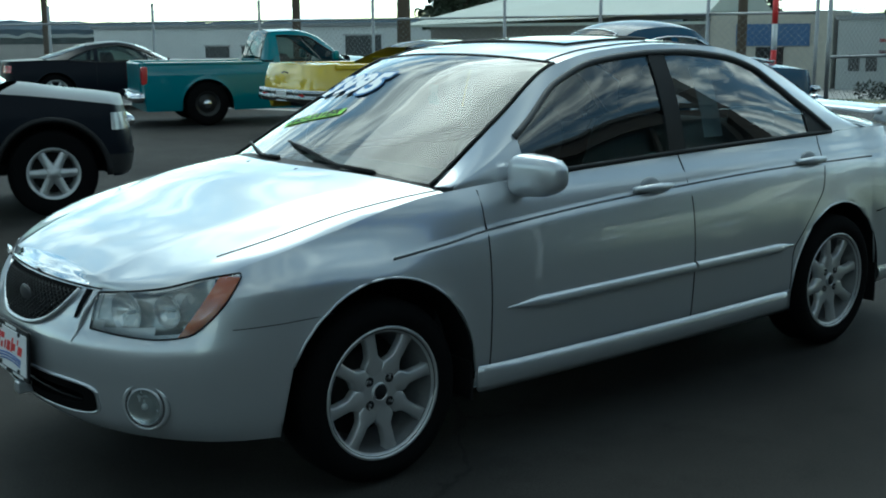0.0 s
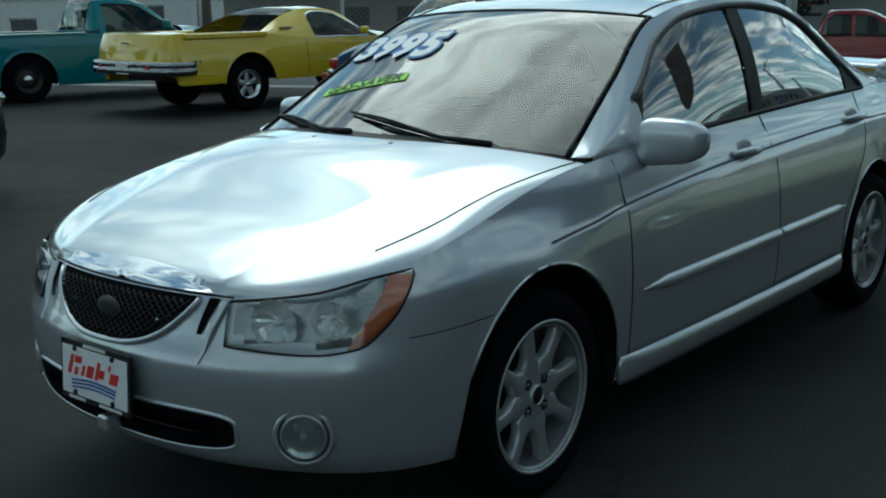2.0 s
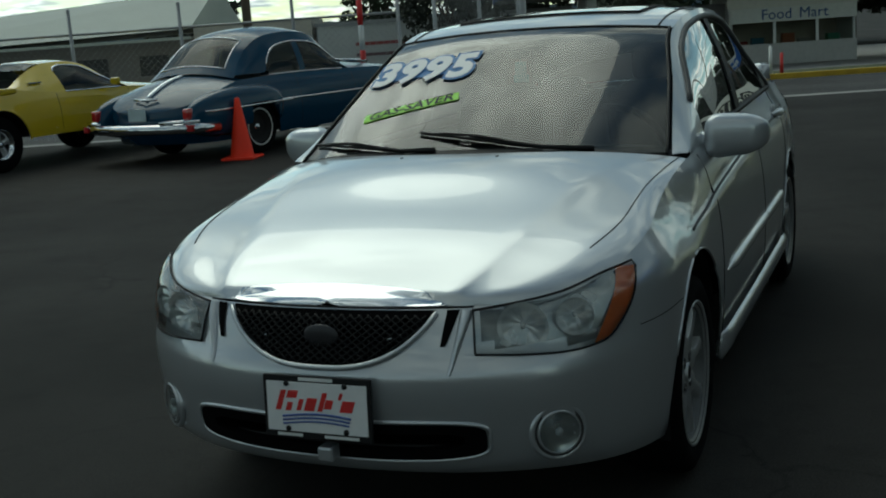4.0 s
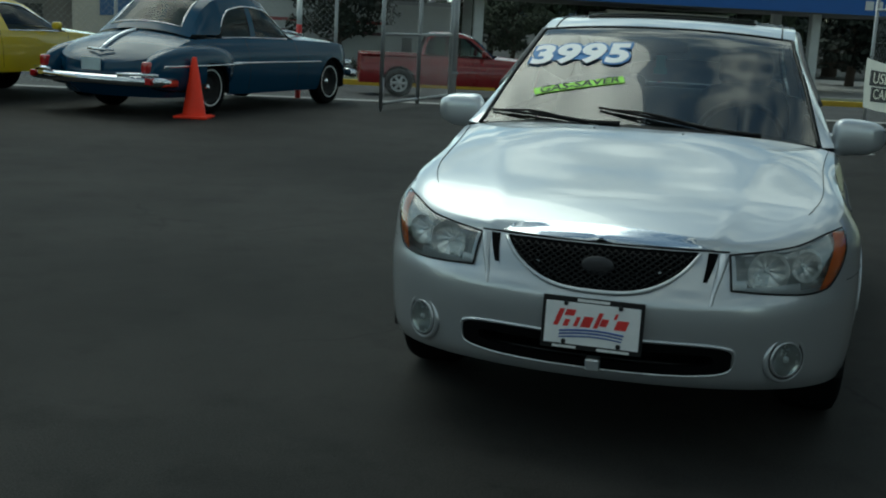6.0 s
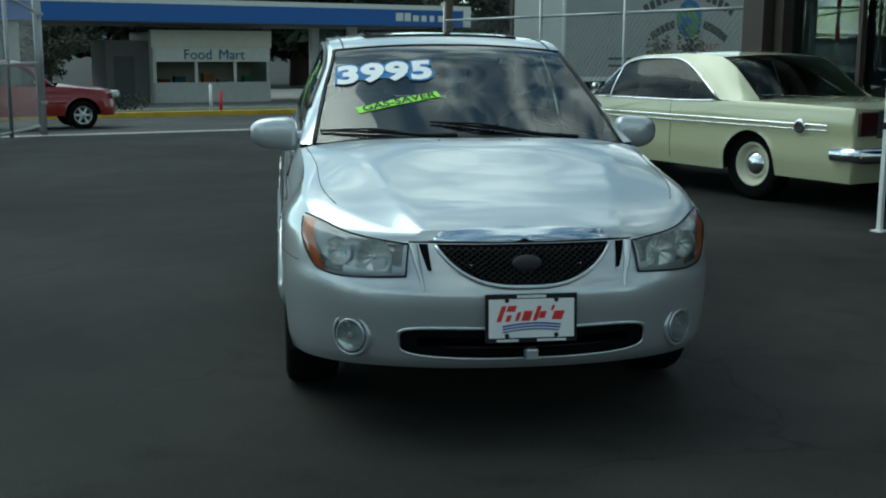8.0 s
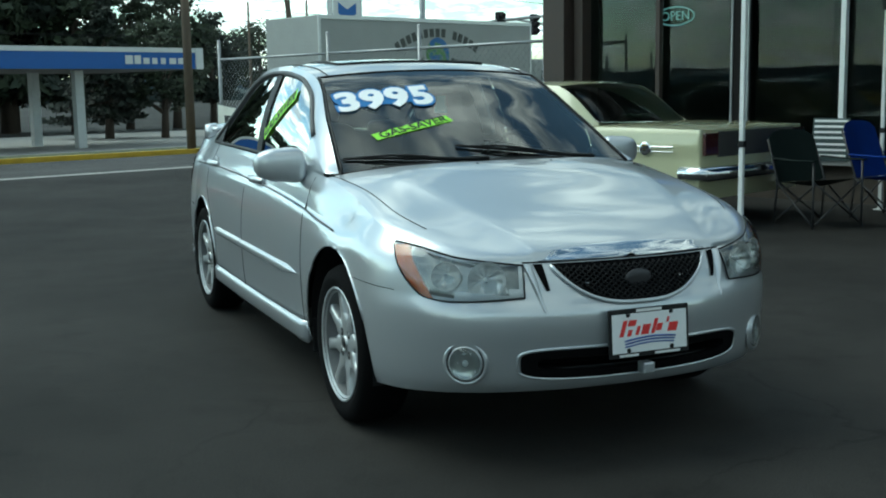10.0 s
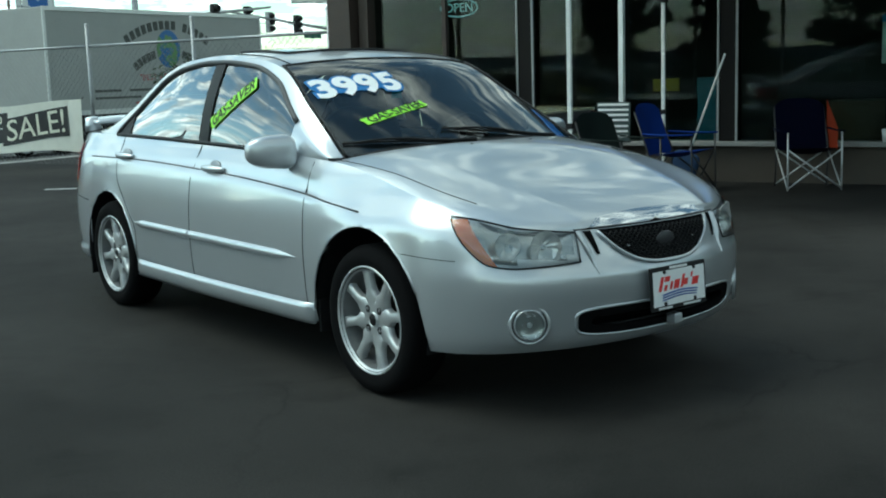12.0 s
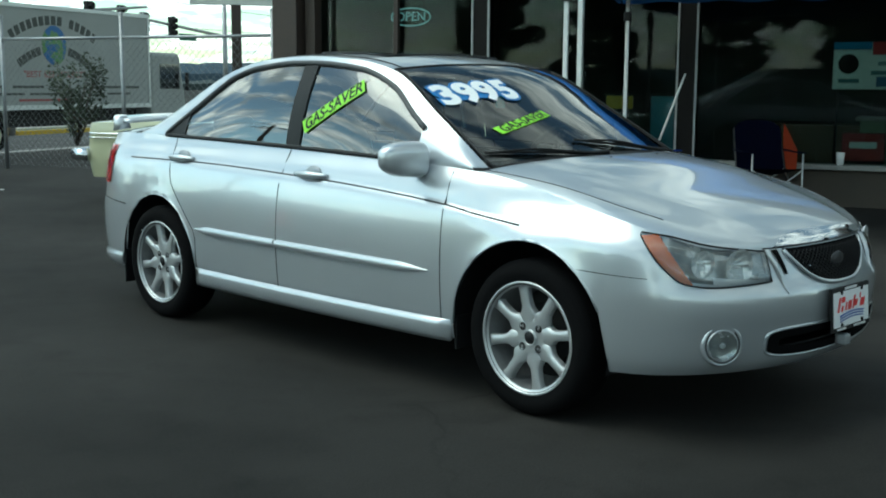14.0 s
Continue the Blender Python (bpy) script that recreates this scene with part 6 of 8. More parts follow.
# black small sport-utility
BLACKC = mat("black_paint", (0.005, 0.007, 0.012), 0.30, spec=0.10, vary=0.02, scale=3.0, fine=900.0, rvary=0.05)
ar = ((-1.35, 0.355, 0.43), (1.27, 0.355, 0.43))
SUV = dict(of=[(0.15, 0.12), (0.35, 0.03), (0.55, 0.0), (0.75, 0.03), (0.95, 0.08), (1.1, 0.15)], os=[(0.15, 0.05), (0.35, 0.0), (0.6, 0.0), (0.8, 0.012), (0.95, 0.05), (1.1, 0.10), (1.3, 0.16)], orr=OR, W=0.90, y0=-2.06, yA=-1.78, yB=2.0, y1=2.22, pn=3.2, pt=5, rt=3, sill=0.32, splits=(-0.85, 0.25, 1.0), arches=ar, cowl=-0.95, deck=1.95, bow=0.02,
           zs=[(-2.3, 0.84), (-1.9, 0.90), (-0.95, 1.01), (0.5, 1.07), (2.3, 1.09)], zf=[(-2.3, 0.86), (-1.95, 0.96), (-0.9, 1.08)], zr=[(1.9, 1.1), (2.3, 1.1)], zcr=[(-3, 0.85), (3, 0.85)],
           cx=[(-0.95, 0.74), (-0.35, 0.63), (1.6, 0.62), (1.95, 0.66), (2.12, 0.74)], cz=[(-0.95, 1.05), (-0.35, 1.58), (0.0, 1.68), (1.0, 1.70), (1.7, 1.66), (1.95, 1.52), (2.12, 1.12)], lean=[(-0.95, -0.12), (-0.3, -0.05), (2.1, 0.04)], dome=[(-0.95, 0.03), (2.1, 0.03)])
suv_dlo = [(-0.9, 1.06), (-0.55, 1.34), (-0.2, 1.55), (0.5, 1.59), (1.6, 1.56), (1.9, 1.42), (2.05, 1.1)]
r = vehicle("suv", place(-6.66, -1.15, 17), "black compact sport-utility with six-spoke alloy wheels", "car", Shell(**SUV), BLACKC, suv_dlo, [(-0.75, 0.2), (0.3, 1.05), (1.15, 1.9)], [(0.2, 0.3), (1.05, 1.15)], -0.36, (-0.35, 1.80), 2.1, 0.355, 0.23, "alloy6", 0.212, 0.87, (-0.85, 0.25, 1.0))
shx = Shell(**SUV)
k0, k1 = int(shx.find_x(0.52)), shx.find_y(-1.82)
lamp_patch("headlight", shx, k0, k1, 0.70, 0.84, LAMP_BACK, r, label="clear headlight")
lamp_patch("lower_bumper", shx, 0, shx.find_y(-1.80), 0.34, 0.50, BLACKP, r, 0.012)
bar("grille", ring(shx, 0.74, 0, k0 - 2, 0.008), 0.05, CHROME, r)
for s in (1, -1):
    for yc, zc, rr in ar:
        tube("arch_trim", [(s * 0.905, yc + (rr + 0.012) * math.cos(a), zc + (rr + 0.012) * math.sin(a)) for a in steps(-0.05, math.pi + 0.05, 24)], 0.024, BLACKP, r, 8)

# black coupe behind the pickups
ar = ((-1.45, 0.35, 0.40), (1.40, 0.35, 0.41))
sh = Shell(of=OF, os=OS, orr=OR, W=0.94, y0=-2.4, yA=-1.9, yB=2.0, y1=2.42, sill=0.22, splits=(-0.8, 0.6), arches=ar, cowl=-0.8, deck=1.55, bow=0.03,
           zs=[(-2.5, 0.80), (-0.8, 0.92), (0.6, 0.95), (1.5, 1.0), (2.5, 0.98)], zf=[(-2.5, 0.82), (-0.8, 1.0)], zr=[(1.4, 1.03), (2.5, 0.98)], zcr=[(-3, 0.7), (3, 0.8)],
           cx=[(-0.8, 0.72), (-0.2, 0.58), (0.6, 0.56), (1.1, 0.58), (1.55, 0.68)], cz=[(-0.8, 0.95), (-0.2, 1.27), (0.15, 1.335), (0.6, 1.30), (1.1, 1.15), (1.55, 1.01)], lean=[(-0.8, -0.14), (0.6, 0.05), (1.5, 0.1)], dome=[(-0.8, 0.03), (1.5, 0.03)])
r = vehicle("coupe", place(-19.25, 6.5, 17), "black low coupe parked behind the pickups", "car", sh, BLACKC, [(-0.75, 0.96), (-0.3, 1.17), (0.1, 1.27), (0.5, 1.24), (0.9, 1.12), (1.15, 1.0)], [(-0.65, 0.55), (0.63, 1.1)], [(0.55, 0.63)], -0.21, (-0.2, 0.72), 1.54, 0.36, 0.24, "alloy6", 0.25, 0.90, (-0.8, 0.6))
sh.cap("trunk_lid", False, BLACKC, r)
n = len(sh.plan) - 1
lamp_patch("tail_lamp", sh, n - 26, n - 12, 0.76, 0.90, RED_LENS, r)

# red pickup on the street
REDC = paint("red_paint", (0.19, 0.006, 0.009), rough=0.28, coat=0.6)
ar = ((-1.65, 0.37, 0.45), (1.5, 0.37, 0.45))
sh = Shell(of=OF, os=OS, orr=[(0.15, 0.06), (0.5, 0.0), (1.2, 0.015)], W=0.93, y0=-2.62, yA=-2.1, yB=2.45, y1=2.6, pt=6, rt=3, sill=0.36, splits=(-1.0, 0.15, 0.75), arches=ar, cowl=-1.0, deck=1.1, bow=0.02,
           zs=[(-2.7, 0.95), (-1.0, 1.10), (0.7, 1.12), (2.7, 1.12)], zf=[(-2.7, 0.98), (-2.2, 1.08), (-0.9, 1.18)], zr=[(0.7, 1.12), (2.8, 1.12)], zcr=[(-3, 0.9), (3, 0.9)],
           cx=[(-1.0, 0.74), (-0.35, 0.62), (0.6, 0.62), (0.95, 0.7)], cz=[(-1.0, 1.11), (-0.35, 1.65), (0.0, 1.73), (0.6, 1.72), (0.8, 1.55), (0.95, 1.14)], lean=[(-1.0, -0.12), (0.6, 0.02)], dome=[(-1.0, 0.03), (0.9, 0.03)])
pr = S(1.4, 25.6)
m = pose(pr.x, pr.y, ground_z(25.6) + 0.006, 0, 0, STREET + 90)
r = vehicle("pickup", m, "red extended-cab pickup on the street", "pickup", sh, REDC, [(-0.95, 1.12), (-0.55, 1.42), (-0.25, 1.60), (0.5, 1.63), (0.75, 1.5), (0.85, 1.13)], [(-0.8, 0.08), (0.16, 0.74)], [(0.08, 0.16)], -0.36, (-0.35, 0.72), 0.94, 0.37, 0.24, "alloy6", 0.23, 0.90, (-1.0, 0.15, 0.75))
box("truck_bed_floor", (-0.8, 1.0, 0.62), (0.8, 2.5, 0.66), BLACKP, r)
for s in (1, -1):
    box("bed_rail", (s * 0.84 - 0.06, 0.95, 1.06), (s * 0.84 + 0.06, 2.55, 1.13), REDC, r, bevel=0.02)
    soft_box("mirror", (s * 1.02, -0.72, 1.22), (0.10, 0.05, 0.09), REDC, r)
    soft_box("headlight", (s * 0.74, -2.50, 0.90), (0.13, 0.10, 0.10), LAMP_BACK, r)
box("tailgate", (-0.78, 2.52, 0.62), (0.78, 2.60, 1.12), REDC, r, bevel=0.02)

# dark sport-utility waiting on the street
pr = S(17.9, 24.3)
r = vehicle("suv", pose(pr.x, pr.y, ground_z(24.3) + 0.006, 0, 0, STREET + 90), "dark sport-utility on the street beyond the fence", "car", Shell(**SUV), BLACKC, suv_dlo, [(-0.75, 0.2), (0.3, 1.05), (1.15, 1.9)], [(0.2, 0.3), (1.05, 1.15)], -0.36, (-0.35, 1.80), 2.1, 0.355, 0.23, "alloy6", 0.235, 0.87, (-0.85, 0.25, 1.0))
n = len(shx.plan) - 1
lamp_patch("tail_lamp", shx, n - 30, n - 16, 0.85, 1.05, RED_LENS, r)

# ---- showroom ----
BROWN = mat("brown_trim", (0.042, 0.029, 0.023), 0.6, vary=0.2, fine=40)
WALLM = mat("stucco_base", (0.075, 0.062, 0.05), 0.85, vary=0.2, scale=3, fine=120, bump=0.3)
ALU = mat("aluminium_frame", (0.55, 0.56, 0.56), 0.4, metal=0.5, vary=0.08)
# Darker than ALU, with a slightly uneven tone.
TRIM = mat("grey_trim", (0.30, 0.31, 0.31), 0.5, metal=0.3, vary=0.15, scale=12)
shop = tagged(new("wall_showroom"), "long showroom front with tall dark windows over a low wall", "building", kind="structure")
F = pose(0, 0, 0, 0, 0, STREET)                # local x along the street, local y away from it


def sbox(name, a0, a1, b0, b1, z0, z1, material, parent=None, bevel=0.0, label=""):
    return box(name, (a0, b0, z0), (a1, b1, z1), material, parent, F, bevel, label)


B0 = -14.0
sbox("low_wall", 7.60, 7.85, B0, 5.16, 0.0, 0.40, WALLM, shop)
sbox("sill", 7.50, 7.92, B0, 5.16, 0.40, 0.45, CONCRETE, shop, 0.008)
sbox("fascia", 7.35, 7.95, B0, 5.16, 2.95, 3.60, BROWN, shop)
sbox("corner_post", 7.52, 7.90, 5.04, 5.18, 0.0, 3.6, BROWN, shop)
posts = [2.78, 0.27, -2.22, -4.66, -7.1, -9.54, -11.98]
for b in posts:
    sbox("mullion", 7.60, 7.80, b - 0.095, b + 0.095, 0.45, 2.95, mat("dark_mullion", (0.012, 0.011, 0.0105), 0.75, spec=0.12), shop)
    for d in (-0.105, 0.105):
        sbox("mullion_trim", 7.585, 7.61, b + d - 0.011, b + d + 0.011, 0.45, 2.95, TRIM, shop)
for b in (1.53, 3.92):
    sbox("mullion_trim", 7.59, 7.66, b - 0.028, b + 0.028, 0.45, 2.95, WHITEP if b < 2 else BROWN, shop)
edges = [5.04] + [v for b in posts for v in (b + 0.095, b - 0.095)] + [B0]
for k in range(0, len(edges) - 1, 2):
    g = sbox("window_pane", 7.695, 7.703, edges[k + 1], edges[k], 0.45, 2.95, GLASS_SHOP, shop)
sbox("side_wall", 7.85, 14.0, 5.0, 5.16, 0.0, 3.6, WALLM, shop)
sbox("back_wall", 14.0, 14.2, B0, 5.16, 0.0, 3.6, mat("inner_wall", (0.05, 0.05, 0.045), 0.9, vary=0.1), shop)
sbox("end_wall", 7.6, 14.2, B0 - 0.2, B0, 0.0, 3.6, WALLM, shop)
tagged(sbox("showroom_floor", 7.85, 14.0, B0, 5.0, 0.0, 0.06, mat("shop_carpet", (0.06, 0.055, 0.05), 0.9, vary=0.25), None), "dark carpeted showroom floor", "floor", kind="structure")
tagged(sbox("roof", 7.2, 14.3, B0 - 0.2, 5.3, 3.6, 3.8, mat("roofing", (0.10, 0.10, 0.10), 0.9), None), "flat dark showroom roof", "roof", kind="structure")
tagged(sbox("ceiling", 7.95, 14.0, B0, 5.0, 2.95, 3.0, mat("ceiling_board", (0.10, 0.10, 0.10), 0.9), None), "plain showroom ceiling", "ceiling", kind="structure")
# things behind the glass
desk = thing("desk", SM(10.2, -1.2, 0.06), "dim office desk inside the showroom", "desk")
box("desktop", (-0.4, -0.9, 0.70), (0.4, 0.9, 0.75), mat("desk_wood", (0.14, 0.09, 0.05), 0.5), desk, bevel=0.005)
for sx in (-0.35, 0.35):
    box("desk_panel", (sx - 0.02, -0.85, 0.0), (sx + 0.02, 0.85, 0.70), mat("desk_wood", (0.14, 0.09, 0.05), 0.5), desk)
yl = thing("display_sign", SM(8.15, 1.18, 0.06), "small yellow display sign on a stand behind glass", "sign")
box("sign_panel", (-0.02, -0.16, 0.95), (0.02, 0.16, 1.10), mat("display_yellow", (0.42, 0.28, 0.02), 0.6), yl, bevel=0.004)
box("sign_post", (-0.015, -0.02, 0.0), (0.015, 0.02, 0.95), BLACKP, yl)
box("sign_foot", (-0.15, -0.2, 0.0), (0.15, 0.2, 0.02), BLACKP, yl)
tl = thing("cabinet", SM(8.3, 0.60, 0.06), "teal metal cabinet behind the showroom glass", "cabinet")
box("cabinet_body", (-0.15, -0.2, 0.0), (0.15, 0.2, 1.1), mat("teal_metal", (0.03, 0.16, 0.22), 0.5), tl, bevel=0.01)
box("cabinet_door", (-0.162, -0.18, 0.05), (-0.152, 0.18, 1.05), mat("teal_metal", (0.03, 0.16, 0.22), 0.5), tl, bevel=0.003)
cab = thing("counter", SM(8.6, -2.3, 0.06), "pale green counter with boxes behind the glass", "counter")
box("counter_body", (-0.25, -0.9, 0.0), (0.25, 0.75, 0.85), mat("counter_green", (0.20, 0.24, 0.17), 0.7), cab, bevel=0.01)
box("counter_top", (-0.3, -0.95, 0.85), (0.3, 0.8, 0.89), mat("counter_grey", (0.25, 0.25, 0.24), 0.5), cab, bevel=0.006)
rb = thing("crate", SM(8.05, -1.60, 0.06), "red plastic crate behind the glass", "crate")
box("crate_body", (-0.13, -0.24, 0.42), (0.13, 0.20, 0.72), mat("crate_red", (0.30, 0.02, 0.02), 0.5), rb, bevel=0.01)
box("crate_stand", (-0.13, -0.24, 0.0), (0.13, 0.20, 0.42), BLACKP, rb)
box("crate_label", (-0.138, -0.16, 0.56), (-0.131, 0.12, 0.63), WHITEP, rb)
ds = thing("display_stand", SM(8.05, -1.66, 0.06), "white display stand with blue and red header and dark oval", "display")
box("stand_board", (0.16, -0.42, 1.20), (0.19, 0.42, 1.72), mat("display_white", (0.82, 0.86, 0.84), 0.6, vary=0.06), ds, bevel=0.004)
box("header_strip", (0.15, 0.02, 1.64), (0.16, 0.42, 1.72), mat("display_teal", (0.05, 0.30, 0.60), 0.6), ds)
box("header_strip", (0.15, -0.42, 1.58), (0.16, 0.012, 1.72), mat("display_red", (0.60, 0.05, 0.05), 0.6), ds)
box("picture_panel", (0.150, -0.40, 1.23), (0.158, -0.04, 1.34), mat("display_blue", (0.06, 0.16, 0.30), 0.6), ds)
lathe("oval", [(0.0, 0.012), (0.10, 0.010), (0.11, 0.0)], BLACKP, ds, 24, Matrix.Translation((0.16, 0.26, 1.48)) @ pose(0, 0, 0, 0, 0, 180))
for y0, y1, z0 in ((-0.36, -0.05, 1.46), (-0.30, 0.02, 1.36), (0.14, 0.36, 1.27)):
    box("print_bar", (0.152, y0, z0), (0.16, y1, z0 + 0.045), mat("display_bar", (0.10, 0.22, 0.24), 0.6), ds)
for y in (-0.36, 0.36):
    tube("stand_post", [(0.18, y, 0.0), (0.18, y, 1.25)], 0.015, BLACKP, ds, 8)
vend = thing("price_board", SM(7.50, 1.60, 0.45), "white board with dark horizontal bars leaning on the window", "sign")
box("board", (-0.012, -0.21, 0.0), (0.006, 0.21, 0.46), mat("board_dark", (0.03, 0.05, 0.05), 0.6), vend, pose(0, 0, 0, 0, 6, 0))
for zz in (0.43, 0.37, 0.31, 0.25, 0.18, 0.12, 0.06):
    box("board_bar", (-0.018, -0.19, zz - 0.012), (-0.012, 0.19, zz + 0.012), WHITEP, vend, pose(0, 0, 0, 0, 6, 0))
neon = thing("open_sign", SM(7.78, 3.80, 2.12), "pale open sign in an oval tube with a weak added glow", "sign")
# The sign is switched off; a weak emission adds its pale look.
NEON = mat("neon_tube_weak_glow", (0.45, 0.62, 0.66), 0.3, emit=(0.45, 0.85, 0.9, 0.25))
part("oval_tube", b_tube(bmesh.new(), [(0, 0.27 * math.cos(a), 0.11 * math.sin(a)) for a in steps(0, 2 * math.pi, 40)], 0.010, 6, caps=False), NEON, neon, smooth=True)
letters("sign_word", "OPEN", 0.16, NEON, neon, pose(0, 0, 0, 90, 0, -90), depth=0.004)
tube("hanging_wire", [(0, 0.2, 0.08), (0, 0.2, 0.83)], 0.003, BLACKP, neon, 5)
tube("hanging_wire", [(0, -0.2, 0.08), (0, -0.2, 0.83)], 0.003, BLACKP, neon, 5)
column = thing("sign_column", SM(7.55, 5.40), "square dark brown column at the showroom corner", "column")
box("shaft", (-0.18, -0.18, 0.0), (0.18, 0.18, 5.5), BROWN, column, bevel=0.01)
box("footing", (-0.26, -0.205, 0.0), (0.26, 0.26, 0.12), CONCRETE, column, bevel=0.01)

# plain walls that close the lot behind
NWALL = mat("neighbour_block", (0.30, 0.29, 0.27), 0.85, vary=0.15, scale=1.5, fine=40, bump=0.2)
nb = tagged(new("wall_neighbour"), "plain block wall of the neighbouring building", "wall", kind="structure")
sbox("block_wall", -48, 7.4, -20.3, -20.0, 0.0, 3.2, NWALL, nb)
sbox("coping", -48.1, 7.5, -20.4, -19.92, 3.2, 3.32, CONCRETE, nb)

# ---- tent, chairs ----
tent = thing("canopy_tent", SM(5.79, -0.765, 0, 4.7), "blue pop-up canopy tent on white steel legs", "tent")
TBLUE = mat("tent_blue", (0.015, 0.13, 0.42), 0.7, vary=0.1, fine=120, bump=0.1)
for x in (-1.5, 1.5):
    for y in (-1.5, 1.5):
        leg = box("leg", (x - 0.019, y - 0.019, 0.0), (x + 0.019, y + 0.019, 2.28), WHITEP, tent, bevel=0.004)
        box("slider", (x - 0.026, y - 0.026, 0.78), (x + 0.026, y + 0.026, 0.83), BLACKP, leg)
        box("foot_plate", (x - 0.05, y - 0.05, 0.0), (x + 0.05, y + 0.05, 0.012), WHITEP, leg)
        box("corner_joint", (x - 0.04, y - 0.04, 1.99), (x + 0.04, y + 0.04, 2.09), BLACKP, leg, bevel=0.008)
n = 12
vs = []
for i in range(n + 1):
    for j in range(n + 1):
        u, v = 2 * i / n - 1, 2 * j / n - 1
        d = max(abs(u), abs(v))
        vs.append((1.58 * u, 1.58 * v, 2.37 + 0.95 * (1 - d) ** 1.15 - 0.05 * math.sin(math.pi * d) * (1 - abs(abs(u) - abs(v)))))
raw("canopy", vs, grid_faces(n + 1, n + 1), TBLUE, tent)
for ax in range(2):
    for s in (-1, 1):
        vs = []
        for i in range(25):
            u = 2 * i / 24 - 1
            for z, o in ((2.37, 0.0), (2.28, 0.01), (2.19 + 0.012 * math.sin(i * 1.3), 0.015)):
                p = (1.58 * u, s * (1.58 + o)) if ax == 0 else (s * (1.58 + o), 1.58 * u)
                vs.append((p[0], p[1], z))
        raw("valance", vs, grid_faces(25, 3), TBLUE, tent)
for s in (-1, 1):
    tube("truss", [(-1.5, s * 1.5, 2.23), (0, s * 1.5, 2.28), (1.5, s * 1.5, 2.23)], 0.012, WHITEP, tent, 6)
    tube("truss", [(s * 1.5, -1.5, 2.23), (s * 1.5, 0, 2.28), (s * 1.5, 1.5, 2.23)], 0.012, WHITEP, tent, 6)


def camp_chair(m, label, cloth, frame_m, back_h=0.52, back_m=None):
    """A folding cloth chair with crossed legs; it faces local -y."""
    c = thing("camp_chair", m, label, "chair", "folding chairs by the showroom")
    w = 0.27
    vs = []
    for i in range(9):
        t = i / 8
        for j in range(9):
            u = 2 * j / 8 - 1
            vs.append((w * u, -0.24 + 0.48 * t, 0.43 - 0.05 * (1 - u * u) * math.sin(math.pi * t) - 0.05 * t))
    raw("seat", vs, grid_faces(9, 9), cloth, c)
    vs = []
    for i in range(9):
        t = i / 8
        for j in range(9):
            u = 2 * j / 8 - 1
            vs.append((w * u * (1 - 0.06 * t), 0.24 + 0.16 * t + 0.05 * (1 - u * u), 0.38 + back_h * t * (1 - 0.10 * abs(u) ** 5) + 0.02 * (1 - u * u) * t))
    raw("backrest", vs, grid_faces(9, 9), cloth, c)
    for s in (1, -1):
        tube("back_post", [(s * w, 0.28, 0.0), (s * w, 0.24, 0.40), (s * w * 0.95, 0.41, 0.36 + back_h * 0.90)], 0.010, back_m or frame_m, c, 8)
        tube("front_post", [(s * w, -0.26, 0.0), (s * w, -0.25, 0.60)], 0.010, frame_m, c, 8)
        tube("cross_leg", [(s * w, -0.26, 0.02), (-s * w, -0.25, 0.42)], 0.009, frame_m, c, 8)
        tube("cross_leg", [(s * w, 0.28, 0.02), (-s * w, 0.25, 0.40)], 0.009, frame_m, c, 8)
        tube("cross_leg", [(s * w, -0.26, 0.02), (s * w, 0.27, 0.40)], 0.009, frame_m, c, 8)
        arm = [(s * (w + 0.01), -0.27, 0.60), (s * (w + 0.02), 0.0, 0.585), (s * (w + 0.01), 0.30, 0.62)]
        b = bmesh.new()
        b_tube(b, arm, 0.028, 8)
        for v in b.verts:
            v.co.z = 0.6 + (v.co.z - 0.6) * 0.3
        part("armrest", b, cloth, c, smooth=True)
    return c


DKFRAME = mat("dark_tube", (0.03, 0.03, 0.032), 0.5)
camp_chair(SM(6.57, 0.44, 0, -8), "bright blue folding camp chair with dark frame", mat("blue_cloth", (0.008, 0.035, 0.22), 0.85, vary=0.2, fine=150, bump=0.2, spec=0.15), DKFRAME)
camp_chair(SM(5.65, 0.72, 0, -22), "dark green folding camp chair with dark frame", mat("green_cloth", (0.010, 0.016, 0.015), 0.85, vary=0.2, fine=150, bump=0.2, spec=0.15), DKFRAME, 0.46)
ch3 = camp_chair(SM(7.10, -0.74, 0, -62), "navy folding camp chair with orange side and pale frame", mat("navy_cloth", (0.002, 0.003, 0.014), 0.95, vary=0.2, fine=150, bump=0.2, spec=0.06), ALU, 0.52, DKFRAME)
oc = mat("orange_cloth", (0.28, 0.035, 0.012), 0.85, vary=0.2, fine=150, bump=0.2, spec=0.15)
raw("side_panel", [(0.285, -0.05 + 0.42 * (i / 4), 0.40 + (j / 4) * (0.22 + 0.28 * (i / 4))) for i in range(5) for j in range(5)], grid_faces(5, 5), oc, ch3, "orange cloth side")
broom = thing("broom", SM(7.36, 0.62, 0), "broom with a pale handle leaning on the window frame", "broom")
tube("handle", [(0, 0.0, 0.35), (0.12, -0.36, 1.42)], 0.012, WHITEP, broom, 8)
soft_box("bristles", (-0.02, 0.06, 0.18), (0.05, 0.16, 0.18), mat("bristle_blue", (0.02, 0.05, 0.12), 0.9), broom, 0.5, (18, 0, 0))
cup = thing("paper_cup", SM(7.56, -1.42, 0.45), "white paper cup on the window sill", "cup")
lathe("cup_body", [(0.0, 0.0), (0.034, 0.0), (0.044, 0.13), (0.040, 0.13)], WHITEP, cup, 20, pose(0, 0, 0, 0, -90, 0))
